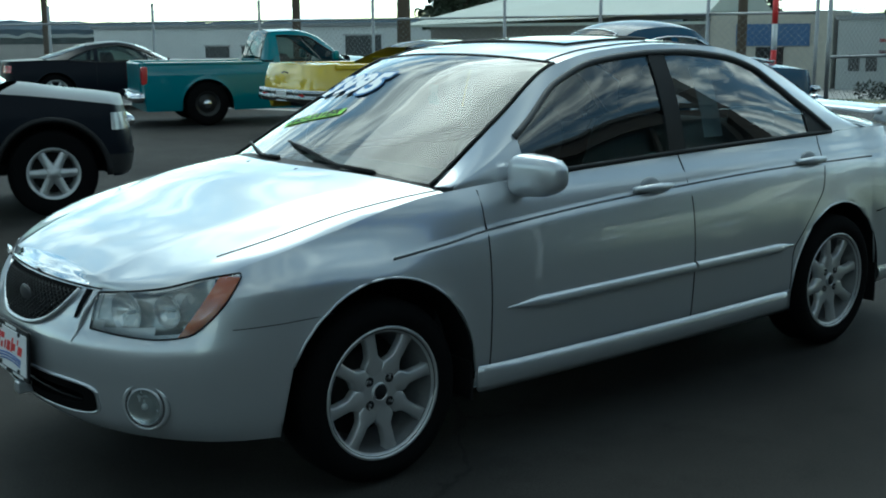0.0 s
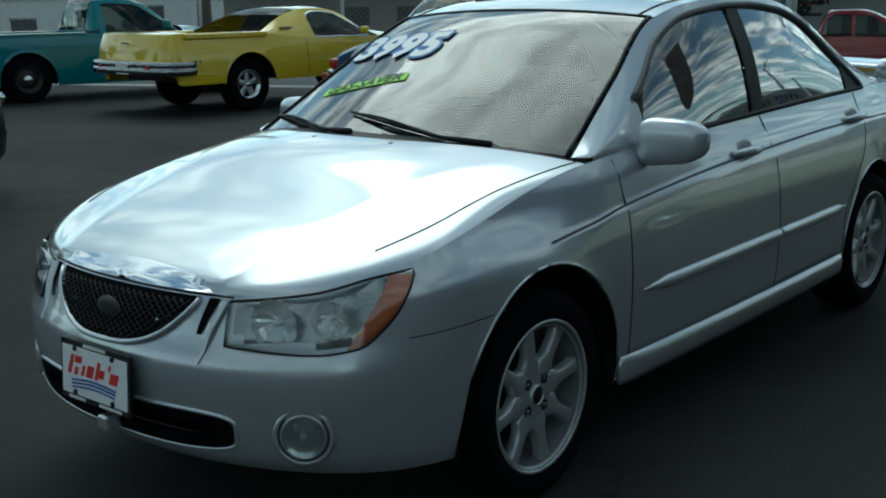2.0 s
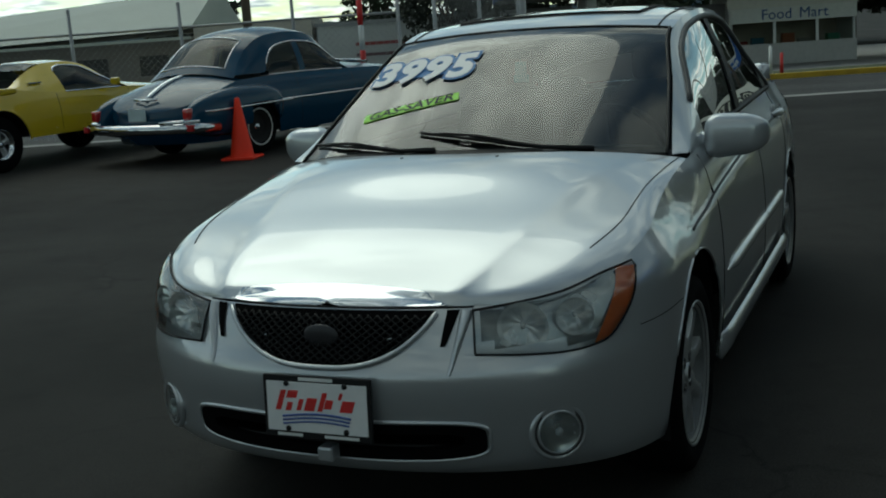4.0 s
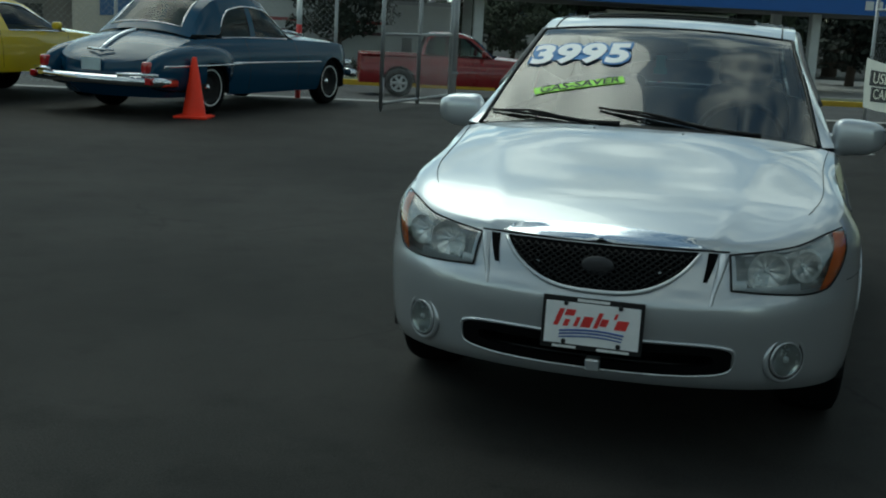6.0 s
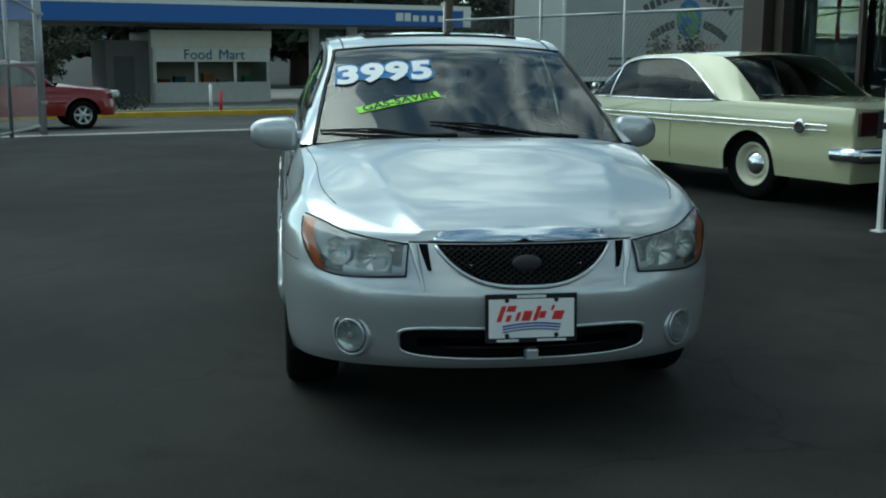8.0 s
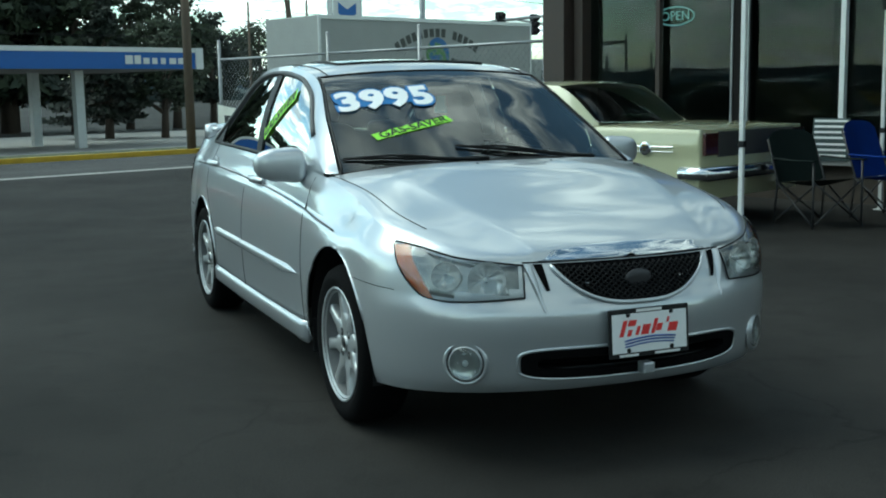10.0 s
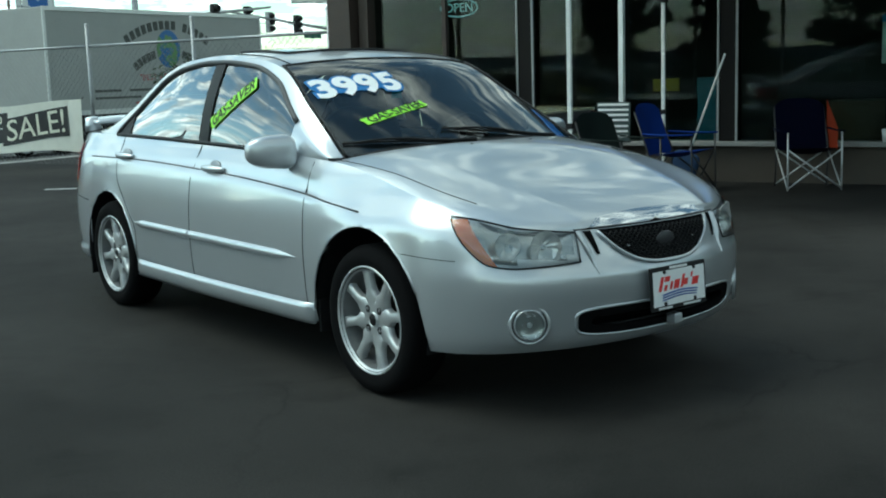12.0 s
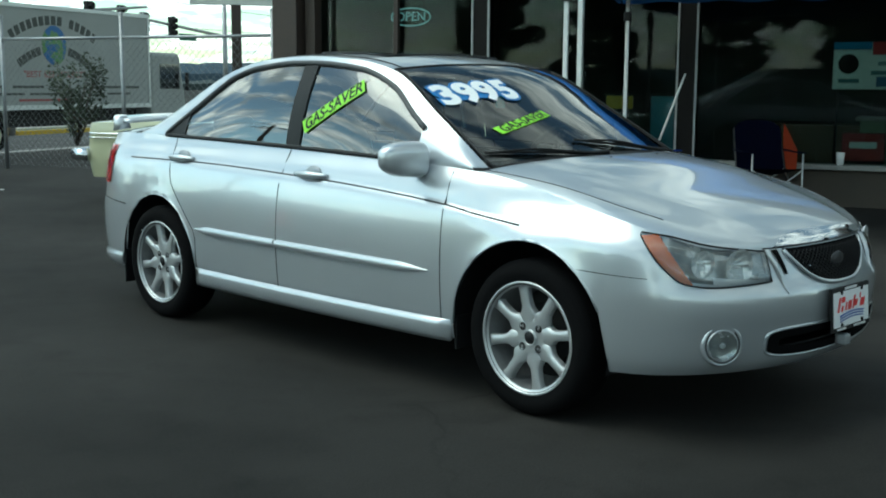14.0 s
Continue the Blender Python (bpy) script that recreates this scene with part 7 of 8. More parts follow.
lathe("cup_rim", [(0.042, 0.128), (0.047, 0.132), (0.042, 0.137)], WHITEP, cup, 20, pose(0, 0, 0, 0, -90, 0), closed=True)

# ---- cone ----
ORANGE = mat("cone_orange", (0.95, 0.035, 0.006), 0.6, vary=0.1, fine=60)
cone = thing("traffic_cone", pose(-6.36, 7.22, 0, 0, 0, 12), "plain orange traffic cone on a square base", "cone")
lathe("cone_body", [(0.155, 0.03), (0.145, 0.05), (0.030, 0.74), (0.018, 0.755), (0.0, 0.755)], ORANGE, cone, 28, pose(0, 0, 0, 0, -90, 0))
box("base", (-0.21, -0.21, 0.0), (0.21, 0.21, 0.035), ORANGE, cone, bevel=0.012)

# ---- fences and gate ----
def chain(name, p0, p1, z0, z1, parent, step=0.11, r=0.0022):
    """Chain-link wires between two posts."""
    L = (p1 - p0).length
    d = (p1 - p0).normalized()
    H = z1 - z0
    bm = bmesh.new()
    k = -int(H / step) - 1
    while k * step < L:
        for sgn in (1, -1):
            a, b = (k * step, k * step + H)
            lo, hi = max(0.0, a), min(L, b)
            if hi - lo > 0.02:
                za, zb = (z0 + lo - a, z0 + hi - a) if sgn > 0 else (z1 - (lo - a), z1 - (hi - a))
                b_tube(bm, [p0 + d * lo + Vector((0, 0, za)), p0 + d * hi + Vector((0, 0, zb))], r, 3, caps=False)
        k += 1
    ob = part(name, bm, STEEL, parent)
    ob["kind"] = "stuff"
    return ob


def fence(name, a0b0, posts_, rail_z, top, label, along):
    f = thing(name, Matrix(), label, "fence")
    for i, q in enumerate(posts_):
        p = S(q, a0b0) if along == "a" else S(a0b0, q)
        g = ground_z(a0b0 if along == "a" else q)
        post = tube("post", [p + Vector((0, 0, g)), p + Vector((0, 0, top))], 0.030, STEEL, f, 10)
        lathe("cap", [(0.034, top - 0.01), (0.030, top + 0.02), (0.0, top + 0.035)], STEEL, post, 10, Matrix.Translation((p.x, p.y, 0)) @ pose(0, 0, 0, 0, -90, 0))
    P = [S(q, a0b0) if along == "a" else S(a0b0, q) for q in posts_]
    for p, q in zip(P, P[1:]):
        tube("rail", [p + Vector((0, 0, rail_z)), q + Vector((0, 0, rail_z))], 0.021, STEEL, f, 8)
        chain("chain_link", p, q, 0.06, rail_z, f)
    return f


fence("fence", 13.6, [-27.4, -24.5, -21.5, -18.8, -15.57, -12.65, -9.90, -7.10, -5.28, -3.43, -1.72], 1.74, 2.12, "galvanised chain-link fence along the street", "a")
fence("fence", 7.5, [13.56, 10.32, 8.12, 5.66], 1.90, 2.22, "galvanised chain-link fence beside the showroom", "b")
gate = thing("gate", Matrix(), "open galvanised chain-link gate leaf", "gate")
gA, gB = S(-1.02, 11.15), S(0.22, 13.75)
for p, top in ((gA, 2.45), (gA.lerp(gB, 0.5), 2.40), (gB, 2.45)):
    tube("upright", [p + Vector((0, 0, 0.05)), p + Vector((0, 0, top))], 0.030, STEEL, gate, 10)
for z in (0.12, 1.12, 2.28):
    tube("cross_bar", [gA + Vector((0, 0, z)), gB + Vector((0, 0, z))], 0.022, STEEL, gate, 8)
tube("brace", [gA + Vector((0, 0, 2.28)), gB + Vector((0, 0, 1.92))], 0.018, STEEL, gate, 8)
chain("chain_link", gA, gB, 0.12, 2.28, gate, 0.09)
tube("drop_rod", [gA + Vector((0, 0, 0.0)), gA + Vector((0.03, 0, 0.5))], 0.016, STEEL, gate, 8)
gp = thing("gate_post", Matrix.Translation(S(0.30, 13.95, ground_z(13.95))), "thick galvanised gate post", "post")
tube("shaft", [(0, 0, 0), (0, 0, 2.6)], 0.055, STEEL, gp, 14)
for z in (0.5, 1.9):
    box("hinge", (-0.07, -0.12, z), (0.07, 0.0, z + 0.05), STEEL, gp, F, 0.005)
stp = thing("marker_pole", Matrix.Translation(S(-2.32, 13.45, ground_z(13.45))), "tall pole with red and white bands by the gate", "pole")
for k in range(8):
    tube("band", [(0, 0, 0.4 * k), (0, 0, 0.4 * k + 0.4)], 0.045, REDP if k % 2 == 0 else WHITEP, stp, 14)

# banner on the fence
BLK = mat("banner_black", (0.012, 0.012, 0.014), 0.6)
ban = thing("banner", SM(7.46, 12.0), "white vinyl sale banner with black blocks tied to the fence", "banner")
BW, BH = 3.05, 0.84


def ban_pt(u, v, o=0.0):
    """u from the street end (0) to the showroom end (1), v up."""
    sag = 0.10 * math.sin(math.pi * u) * (v ** 1.5) + 0.04 * math.sin(2 * math.pi * u)
    return Vector((-0.03 - o - 0.03 * math.sin(7 * u + 2 * v), BW * (0.5 - u), 0.25 + BH * v - sag * 0.8))


def ban_patch(name, u0, u1, v0, v1, skew, material, o):
    vs = []
    for i in range(15):
        for j in range(6):
            u = u0 + (u1 - u0) * i / 14
            vs.append(ban_pt(u, v0 + (v1 - v0) * j / 5 + skew * (i / 14), o))
    return raw(name, vs, grid_faces(15, 6), material, ban)


ban_patch("sheet", 0, 1, 0, 1, 0, mat("banner_white", (0.62, 0.62, 0.56), 0.6, vary=0.08), 0.0)
ban_patch("black_block", 0.07, 0.40, 0.48, 0.80, 0.06, BLK, 0.006)
ban_patch("black_block", 0.10, 0.36, 0.16, 0.46, 0.05, BLK, 0.006)
ban_patch("black_block", 0.36, 0.90, 0.14, 0.72, 0.16, BLK, 0.009)


def ban_word(text, uc, vc, h, w, skew, material):
    ob = letters("banner_word", text, h, material, ban, Matrix(), depth=0.001, width=w)
    for v in ob.data.vertices:
        u = uc + v.co.x / BW
        v.co = ban_pt(u, vc + v.co.y / BH + skew * v.co.x, 0.012 + v.co.z)
    return ob


BNW = mat("banner_letter", (0.66, 0.66, 0.55), 0.6)
ban_word("USED", 0.235, 0.665, 0.27, 0.74, 0.06, BNW)
ban_word("CAR", 0.225, 0.335, 0.25, 0.55, 0.05, BNW)
ban_word("SALE!", 0.635, 0.505, 0.55, 1.45, 0.10, BNW)
for u, v in ((0.01, 0.98), (0.99, 0.98), (0.01, 0.04), (0.99, 0.04)):
    p = ban_pt(u, v)
    tube("tie", [p, p + Vector((0.07, 0.02 if u < 0.5 else -0.02, 0.05))], 0.006, BLACKP, ban, 5)

# ---- across the street ----
YCURB = mat("curb_yellow", (0.55, 0.36, 0.03), 0.7, vary=0.2, scale=2, fine=40)
cb = bmesh.new()
for k in range(60):
    a0 = -70 + 2.5 * k
    b_box(cb, (a0, 31.0, ground_z(31.0) - 0.2), (a0 + 2.49, 31.22, ground_z(31.0) + 0.16), F, 0.0)
tagged(part("curb_far", cb, YCURB), "yellow painted concrete curb across the street", "curb", kind="structure")
GRASS = mat("verge_grass", (0.07, 0.085, 0.035), 0.9, vary=0.4, scale=1.5, fine=60, bump=0.5)
sheet("verge", [-120, -30, 0, 30, 120], [31.22, 32.5, 34.0], 0.14, GRASS, "patchy grass verge behind the curb", "verge")
sheet("forecourt", [-120, -30, 0, 30, 120], [34.0, 40.0, 46.0, 60.0], 0.012, CONCRETE, "pale concrete service station forecourt", "pavement")

CBLUE, CWHITE = mat("canopy_blue", (0.003, 0.080, 0.33), 0.45, vary=0.06), mat("canopy_white", (0.55, 0.57, 0.58), 0.5, vary=0.06)
gs = thing("station_canopy", Matrix(), "blue and white service station canopy on columns", "canopy")
sbox("fascia", 0.0, 23.3, 40.0, 40.15, 2.42, 3.12, CBLUE, gs)
sbox("fascia", 0.0, 0.15, 40.15, 49.0, 2.42, 3.12, CBLUE, gs)
sbox("fascia", 23.15, 23.3, 40.15, 49.0, 2.42, 3.12, CBLUE, gs)
sbox("top_band", -0.05, 23.35, 39.95, 49.05, 3.12, 3.32, CWHITE, gs)
# The underside's shade is put into a dark colour.
sbox("soffit", 0.15, 23.15, 40.15, 49.0, 2.40, 2.46, mat("soffit_shaded", (0.12, 0.12, 0.12), 0.8), gs)
sbox("end_panel", 23.0, 23.36, 39.92, 40.0, 2.40, 3.32, CWHITE, gs)
for a in (4.0, 18.6):
    for b in (42.5, 47.0):
        sbox("canopy_column", a - 0.2, a + 0.2, b - 0.2, b + 0.2, ground_z(b), 2.42, CWHITE, gs, 0.02)
for k, w in enumerate((0.34, 0.30, 0.28, 0.24, 0.22, 0.32, 0.30)):
    a = 19.6 + 0.42 * k
    sbox("name_bar", a, a + w, 39.955, 39.998, 2.62, 2.98 if k in (0, 1) else 2.88, CWHITE, gs)
MARTW = mat("mart_wall", (0.76, 0.77, 0.73), 0.8, vary=0.08, fine=40)
mart = thing("food_mart", Matrix(), "small pale shop kiosk with wide windows under the canopy", "building")
g44 = ground_z(44.0)
sbox("wall", 9.87, 15.2, 44.0, 44.2, g44, -0.08, mat("mart_base", (0.5, 0.5, 0.49), 0.85, vary=0.1, fine=30), mart)
sbox("wall", 9.87, 15.2, 44.0, 44.2, 0.82, 1.42, MARTW, mart)
sbox("parapet", 9.80, 15.27, 43.93, 44.25, 1.42, 2.18, mat("mart_parapet", (0.74, 0.73, 0.67), 0.8, vary=0.08), mart, 0.02)
sbox("wall", 9.87, 10.0, 44.0, 48.0, g44, 2.1, MARTW, mart)
sbox("wall", 15.07, 15.2, 44.2, 48.0, g44, 2.1, MARTW, mart)
sbox("wall", 9.87, 15.2, 46.4, 46.55, g44, 2.1, mat("mart_inside", (0.62, 0.55, 0.45), 0.8, vary=0.25, scale=1.2, fine=6), mart)
sbox("roof", 9.87, 15.2, 44.2, 48.0, 2.0, 2.1, MARTW, mart)
for a0, a1 in ((10.02, 11.72), (11.84, 13.50), (13.62, 15.05)):
    win = sbox("window", a0, a1, 44.06, 44.07, -0.08, 0.82, GLASS_MART, mart)
    win.visible_shadow = False
    sbox("frame", a0 - 0.06, a0, 44.0, 44.1, -0.08, 0.82, WHITEP, win)
    sbox("frame", a1, a1 + 0.06, 44.0, 44.1, -0.08, 0.82, WHITEP, win)
for k, (a, c) in enumerate(((10.3, (0.3, 0.04, 0.03)), (11.0, (0.05, 0.2, 0.3)), (12.3, (0.4, 0.12, 0.05)), (13.0, (0.35, 0.33, 0.3)), (14.2, (0.05, 0.25, 0.15)))):
    sbox("shelf_stack", a, a + 0.5, 44.7, 45.1, g44, 0.05 + 0.12 * (k % 3), mat("goods_%s" % "abcde"[k], c, 0.7), mart)
for word, a, w in (("Food", 11.86, 1.22), ("Mart", 13.40, 1.18)):
    letters("shop_word", word, 0.62, mat("mart_letter", (0.03, 0.10, 0.25), 0.5), mart, SM(a, 43.97, 1.11) @ pose(0, 0, 0, 90, 0, 0), depth=0.01, width=w)
sbox("side_shed", 8.0, 9.86, 44.6, 47.5, g44, 1.72, mat("shed_grey", (0.13, 0.13, 0.13), 0.85, vary=0.15), mart)
sbox("shed_door", 8.35, 9.2, 44.55, 44.6, g44, 1.05, mat("shed_door", (0.06, 0.06, 0.065), 0.6), mart)
for a, c, h in ((8.65, WHITEP, 0.85), (9.0, REDP, 0.62)):
    bo = thing("bollard", SM(a, 31.9, ground_z(31.9) + 0.13), "short %s steel bollard on the verge" % ("white" if c is WHITEP else "red"), "bollard", "bollards on the verge")
    tube("post", [(0, 0, 0), (0, 0, h)], 0.055, c, bo, 12)
    lathe("dome", [(0.055, h), (0.04, h + 0.035), (0, h + 0.05)], c, bo, 12, pose(0, 0, 0, 0, -90, 0))

sign = thing("price_sign", SM(49.1, 62.0, -1.0), "tall blue roadside fuel price sign", "sign")
box("panel", (-1.35, -0.25, 0.0), (1.35, 0.25, 8.0), mat("sign_blue", (0.01, 0.08, 0.30), 0.5), sign, bevel=0.03)
box("emblem_panel", (-1.30, -0.29, 5.6), (1.30, -0.24, 9.9), CWHITE, sign, bevel=0.03)
box("frame", (-1.42, -0.27, 0.0), (-1.34, 0.27, 9.95), STEEL, sign)
box("frame", (1.34, -0.27, 0.0), (1.42, 0.27, 9.95), STEEL, sign)
for z, c in ((7.9, mat("mark_blue", (0.01, 0.09, 0.32), 0.5)), (6.7, mat("mark_red", (0.55, 0.02, 0.02), 0.5))):
    raw("emblem_band", [(-0.85, -0.30, z + 0.9), (0, -0.30, z + 0.4), (0.85, -0.30, z + 0.9), (0.85, -0.30, z + 0.1), (0, -0.30, z - 0.4), (-0.85, -0.30, z + 0.1)], [(0, 1, 4, 5), (1, 2, 3, 4)], c, sign, smooth=False)
box("green_panel", (-1.25, -0.275, 0.9), (1.25, -0.245, 2.3), mat("sign_green", (0.01, 0.16, 0.06), 0.5), sign)
for z in (3.0, 3.9, 4.8):
    box("price_bar", (-0.9, -0.275, z), (0.9, -0.245, z + 0.35), mat("price_bar", (0.10, 0.25, 0.50), 0.5), sign)

# reader board at the street edge
rbd = thing("reader_board", SM(19.3, 14.2, ground_z(14.2)) @ pose(0, 0, 0, 0, 0, -52), "white letter board on a dark post with two words", "sign")
box("board", (-1.15, -0.08, 3.30), (1.15, 0.08, 4.53), mat("board_white", (0.66, 0.67, 0.62), 0.5, vary=0.06), rbd, bevel=0.02)
box("post", (-0.12, -0.1, 0.0), (0.12, 0.1, 3.30), BROWN, rbd)
letters("board_word", "GOD", 0.46, BLK, rbd, pose(-0.62, -0.085, 3.70, 90, 0, 0), depth=0.003, width=0.80)
letters("board_word", "BLESS", 0.46, BLK, rbd, pose(0.45, -0.085, 3.70, 90, 0, 0), depth=0.003, width=1.15)
for z in (3.45, 4.0):
    box("track", (-1.12, -0.088, z), (1.12, -0.081, z + 0.012), STEEL, rbd)

# poles, signals and wires
WOODP = mat("pole_wood", (0.11, 0.085, 0.065), 0.85, vary=0.25, scale=3, fine=30, bump=0.3)


def utility_pole(a, b, h, r, lean=0.0, arms=1):
    p = thing("utility_pole", SM(a, b, ground_z(b)), "weathered wooden utility pole with cross-arm", "pole", "poles along the street")
    tube("shaft", [(0, 0, 0), (lean * 0.5, 0, h * 0.5), (lean, 0, h)], [r, r * 0.9, r * 0.75], WOODP, p, 12)
    for k in range(arms):
        arm = box("cross_arm", (lean - 1.1, -0.06, h - 0.5 - 0.9 * k), (lean + 1.1, 0.06, h - 0.38 - 0.9 * k), WOODP, p)
        for x in (-1.0, -0.5, 0.5, 1.0):
            lathe("insulator", [(0.035, 0.0), (0.05, 0.05), (0.02, 0.12), (0, 0.13)], CHROME, arm, 8, Matrix.Translation((lean + x, 0, h - 0.38 - 0.9 * k)) @ pose(0, 0, 0, 0, -90, 0))
    return p


utility_pole(17.6, 31.6, 11.5, 0.17)
utility_pole(22.6, 31.6, 9.0, 0.12, -0.9, 0)
utility_pole(21.2, 33.0, 5.6, 0.06, 0, 0)
utility_pole(24.0, 33.0, 5.8, 0.06, 0, 0)
utility_pole(-25.6, 31.6, 10.5, 0.17)
utility_pole(-20.6, 31.6, 10.5, 0.27, 0, 0)
utility_pole(-8.0, 31.8, 9.5, 0.16)
utility_pole(-40.0, 31.6, 10.5, 0.15)
wires = thing("overhead_wires", Matrix(), "thin dark overhead wires strung between the poles", "wires", kind="stuff")
for (a0, z0), (a1, z1), b in (((-60, 9.6), (-25.6, 9.3), 31.6), ((-25.6, 9.3), (17.6, 10.2), 31.6), ((17.6, 10.2), (70, 9.2), 31.6), ((17.6, 8.6), (75, 7.6), 31.8), ((17.6, 7.2), (80, 6.4), 31.5), ((17.6, 6.2), (80, 5.6), 31.9), ((10, 3.4), (80, 6.0), 33.0), ((10, 5.0), (80, 5.0), 33.4)):
    tube("wire", [S(a0 + (a1 - a0) * t, b, z0 + (z1 - z0) * t - 0.9 * math.sin(math.pi * t)) for t in steps(0, 1, 14)], 0.014, BLACKP, wires, 4)
GREENS = mat("street_green", (0.01, 0.11, 0.07), 0.5)


def signal(parent, x, y, z, back=False):
    s_ = box("signal_head", (x - 0.17, y - 0.12, z - 0.5), (x + 0.17, y + 0.12, z + 0.5), BLACKP if not back else STEEL, parent, bevel=0.03)
    for k in range(3):
        lathe("visor", [(0.13, 0.0), (0.135, 0.16), (0.11, 0.16), (0.0, 0.02)], BLACKP, s_, 14, Matrix.Translation((x, y - 0.12, z + 0.31 - 0.31 * k)) @ pose(0, 0, 0, 0, 0, -90))


mast = thing("signal_mast", SM(28.5, 31.0, ground_z(31.0)), "galvanised signal mast with a long arm, traffic light and green sign", "traffic light")
tube("shaft", [(0, 0, 0), (0, 0, 8.5)], [0.16, 0.11], STEEL, mast, 14)
tube("arm", [(0, 0, 4.3), (4.5, 0, 5.1), (8.5, 0, 5.5)], [0.10, 0.08, 0.05], STEEL, mast, 12)
box("street_sign", (0.6, -0.05, 4.35), (2.4, -0.02, 4.85), GREENS, mast, label="green street sign with a pale bar")
box("sign_bar", (0.85, -0.056, 4.53), (2.15, -0.051, 4.67), WHITEP, mast)
signal(mast, 4.6, -0.05, 5.0)
tube("lamp_arm", [(0, 0, 8.4), (-1.2, -0.6, 9.1), (-2.4, -1.2, 9.2)], 0.05, STEEL, mast, 8)
mast2 = thing("signal_mast", SM(46.0, 33.0, ground_z(33.0)), "galvanised signal mast with two traffic lights", "traffic light")
tube("shaft", [(0, 0, 0), (0, 0, 7.0)], [0.15, 0.11], STEEL, mast2, 14)
tube("arm", [(0, 0, 4.6), (-9.5, 0, 5.4)], [0.09, 0.05], STEEL, mast2, 12)
signal(mast2, -8.4, -0.05, 5.2)
signal(mast2, -4.6, -0.05, 4.9)
signal(mast2, -6.6, 0.1, 5.0, True)
box("street_sign", (-4.0, -0.05, 4.25), (-2.6, -0.02, 4.6), GREENS, mast2)

# ---- box truck on the street ----
# White lowered to grey: the shade on the near side is in the colour.
BOXW = mat("truck_shaded_white", (0.30, 0.31, 0.30), 0.55, vary=0.08, scale=2, fine=25)
tz = ground_z(20.5) + 0.006
trk = thing("box_truck", SM(18.4, 20.7, tz), "white box truck with dark lettering bars and a globe", "truck")
box("cargo_box", (-4.1, -1.2, 1.10), (4.1, 1.2, 3.82), BOXW, trk, bevel=0.03)
for z0, z1 in ((1.10, 1.22), (3.73, 3.83)):
    box("box_rail", (-4.12, -1.23, z0), (4.12, -1.19, z1), ALU, trk)
for x in (-4.1, 4.06):
    box("corner_rail", (x - 0.02, -1.225, 1.10), (x + 0.06, -1.19, 3.82), ALU, trk)
box("chassis", (-4.0, -0.5, 0.62), (6.1, 0.5, 1.10), BLACKP, trk)
cb = bmesh.new()
b_box(cb, (4.3, -1.08, 0.55), (6.15, 1.08, 2.75), bevel=0.12)
for v in cb.verts:
    if v.co.z > 1.4:
        v.co.x -= (v.co.z - 1.4) * 0.28 * max(0, (v.co.x - 4.6) / 1.5)
part("cab", cb, BOXW, trk)
for s in (-1, 1):
    box("cab_window", (4.75, s * 1.085 - 0.006, 1.65), (5.70, s * 1.085 + 0.006, 2.40), mat("dark_glass", (0.012, 0.014, 0.016), 0.05), trk)
    box("side_mirror", (5.80, s * 1.28 - 0.06, 1.6), (5.88, s * 1.28 + 0.06, 2.15), BLACKP, trk, bevel=0.02)
    box("mud_guard", (-2.75, s * 1.05 - 0.03, 0.25), (-2.70, s * 1.05 + 0.20, 0.9), BLACKP, trk)
box("screen", (5.72, -0.95, 1.55), (5.98, 0.95, 2.3), mat("dark_glass", (0.012, 0.014, 0.016), 0.05), trk, bevel=0.03)
box("truck_bumper", (6.1, -1.05, 0.45), (6.25, 1.05, 0.75), BLACKP, trk, bevel=0.03)
for x in (-2.0, 5.0):
    for s in (1, -1):
        wheel(trk, pose(x, s * 0.92, 0.47, 0, 0, 90 * s), 0.47, 0.28, "cream", 0.28)
DKT = mat("truck_letter", (0.05, 0.055, 0.05), 0.6)
gl = bmesh.new()
bmesh.ops.create_uvsphere(gl, u_segments=28, v_segments=16, radius=1, matrix=Matrix.Translation((0.15, -1.205, 2.80)) @ Matrix.Diagonal((0.46, 0.02, 0.52, 1)))
GLOBE = bpy.data.materials.new("globe_print")
GLOBE.use_nodes = True
gn, gk = GLOBE.node_tree.nodes, GLOBE.node_tree.links
gt, gr_, gc = gn.new("ShaderNodeTexNoise"), gn.new("ShaderNodeValToRGB"), gn.new("ShaderNodeTexCoord")
gt.inputs["Scale"].default_value = 2.4
gr_.color_ramp.elements[0].position, gr_.color_ramp.elements[1].position = 0.48, 0.54
gr_.color_ramp.elements[0].color, gr_.color_ramp.elements[1].color = (0.02, 0.11, 0.30, 1), (0.10, 0.22, 0.08, 1)
gk.new(gc.outputs["Object"], gt.inputs["Vector"])
gk.new(gt.outputs["Fac"], gr_.inputs["Fac"])
gk.new(gr_.outputs["Color"], gn["Principled BSDF"].inputs["Base Color"])
part("globe", gl, GLOBE, trk, "blue and green globe print", smooth=True)


def arc_bars(cx, cz, r, a0, a1, n_, w, h, skip=()):
    for k in range(n_):
        if k in skip:
            continue
        a = radians(a0 + (a1 - a0) * k / (n_ - 1))
        box("letter_bar", (-w / 2, -0.012, -h / 2), (w / 2, 0.0, h / 2), DKT, trk, Matrix.Translation((cx + r * math.sin(a), -1.20, cz + r * math.cos(a))) @ pose(0, 0, 0, 0, math.degrees(a), 0))


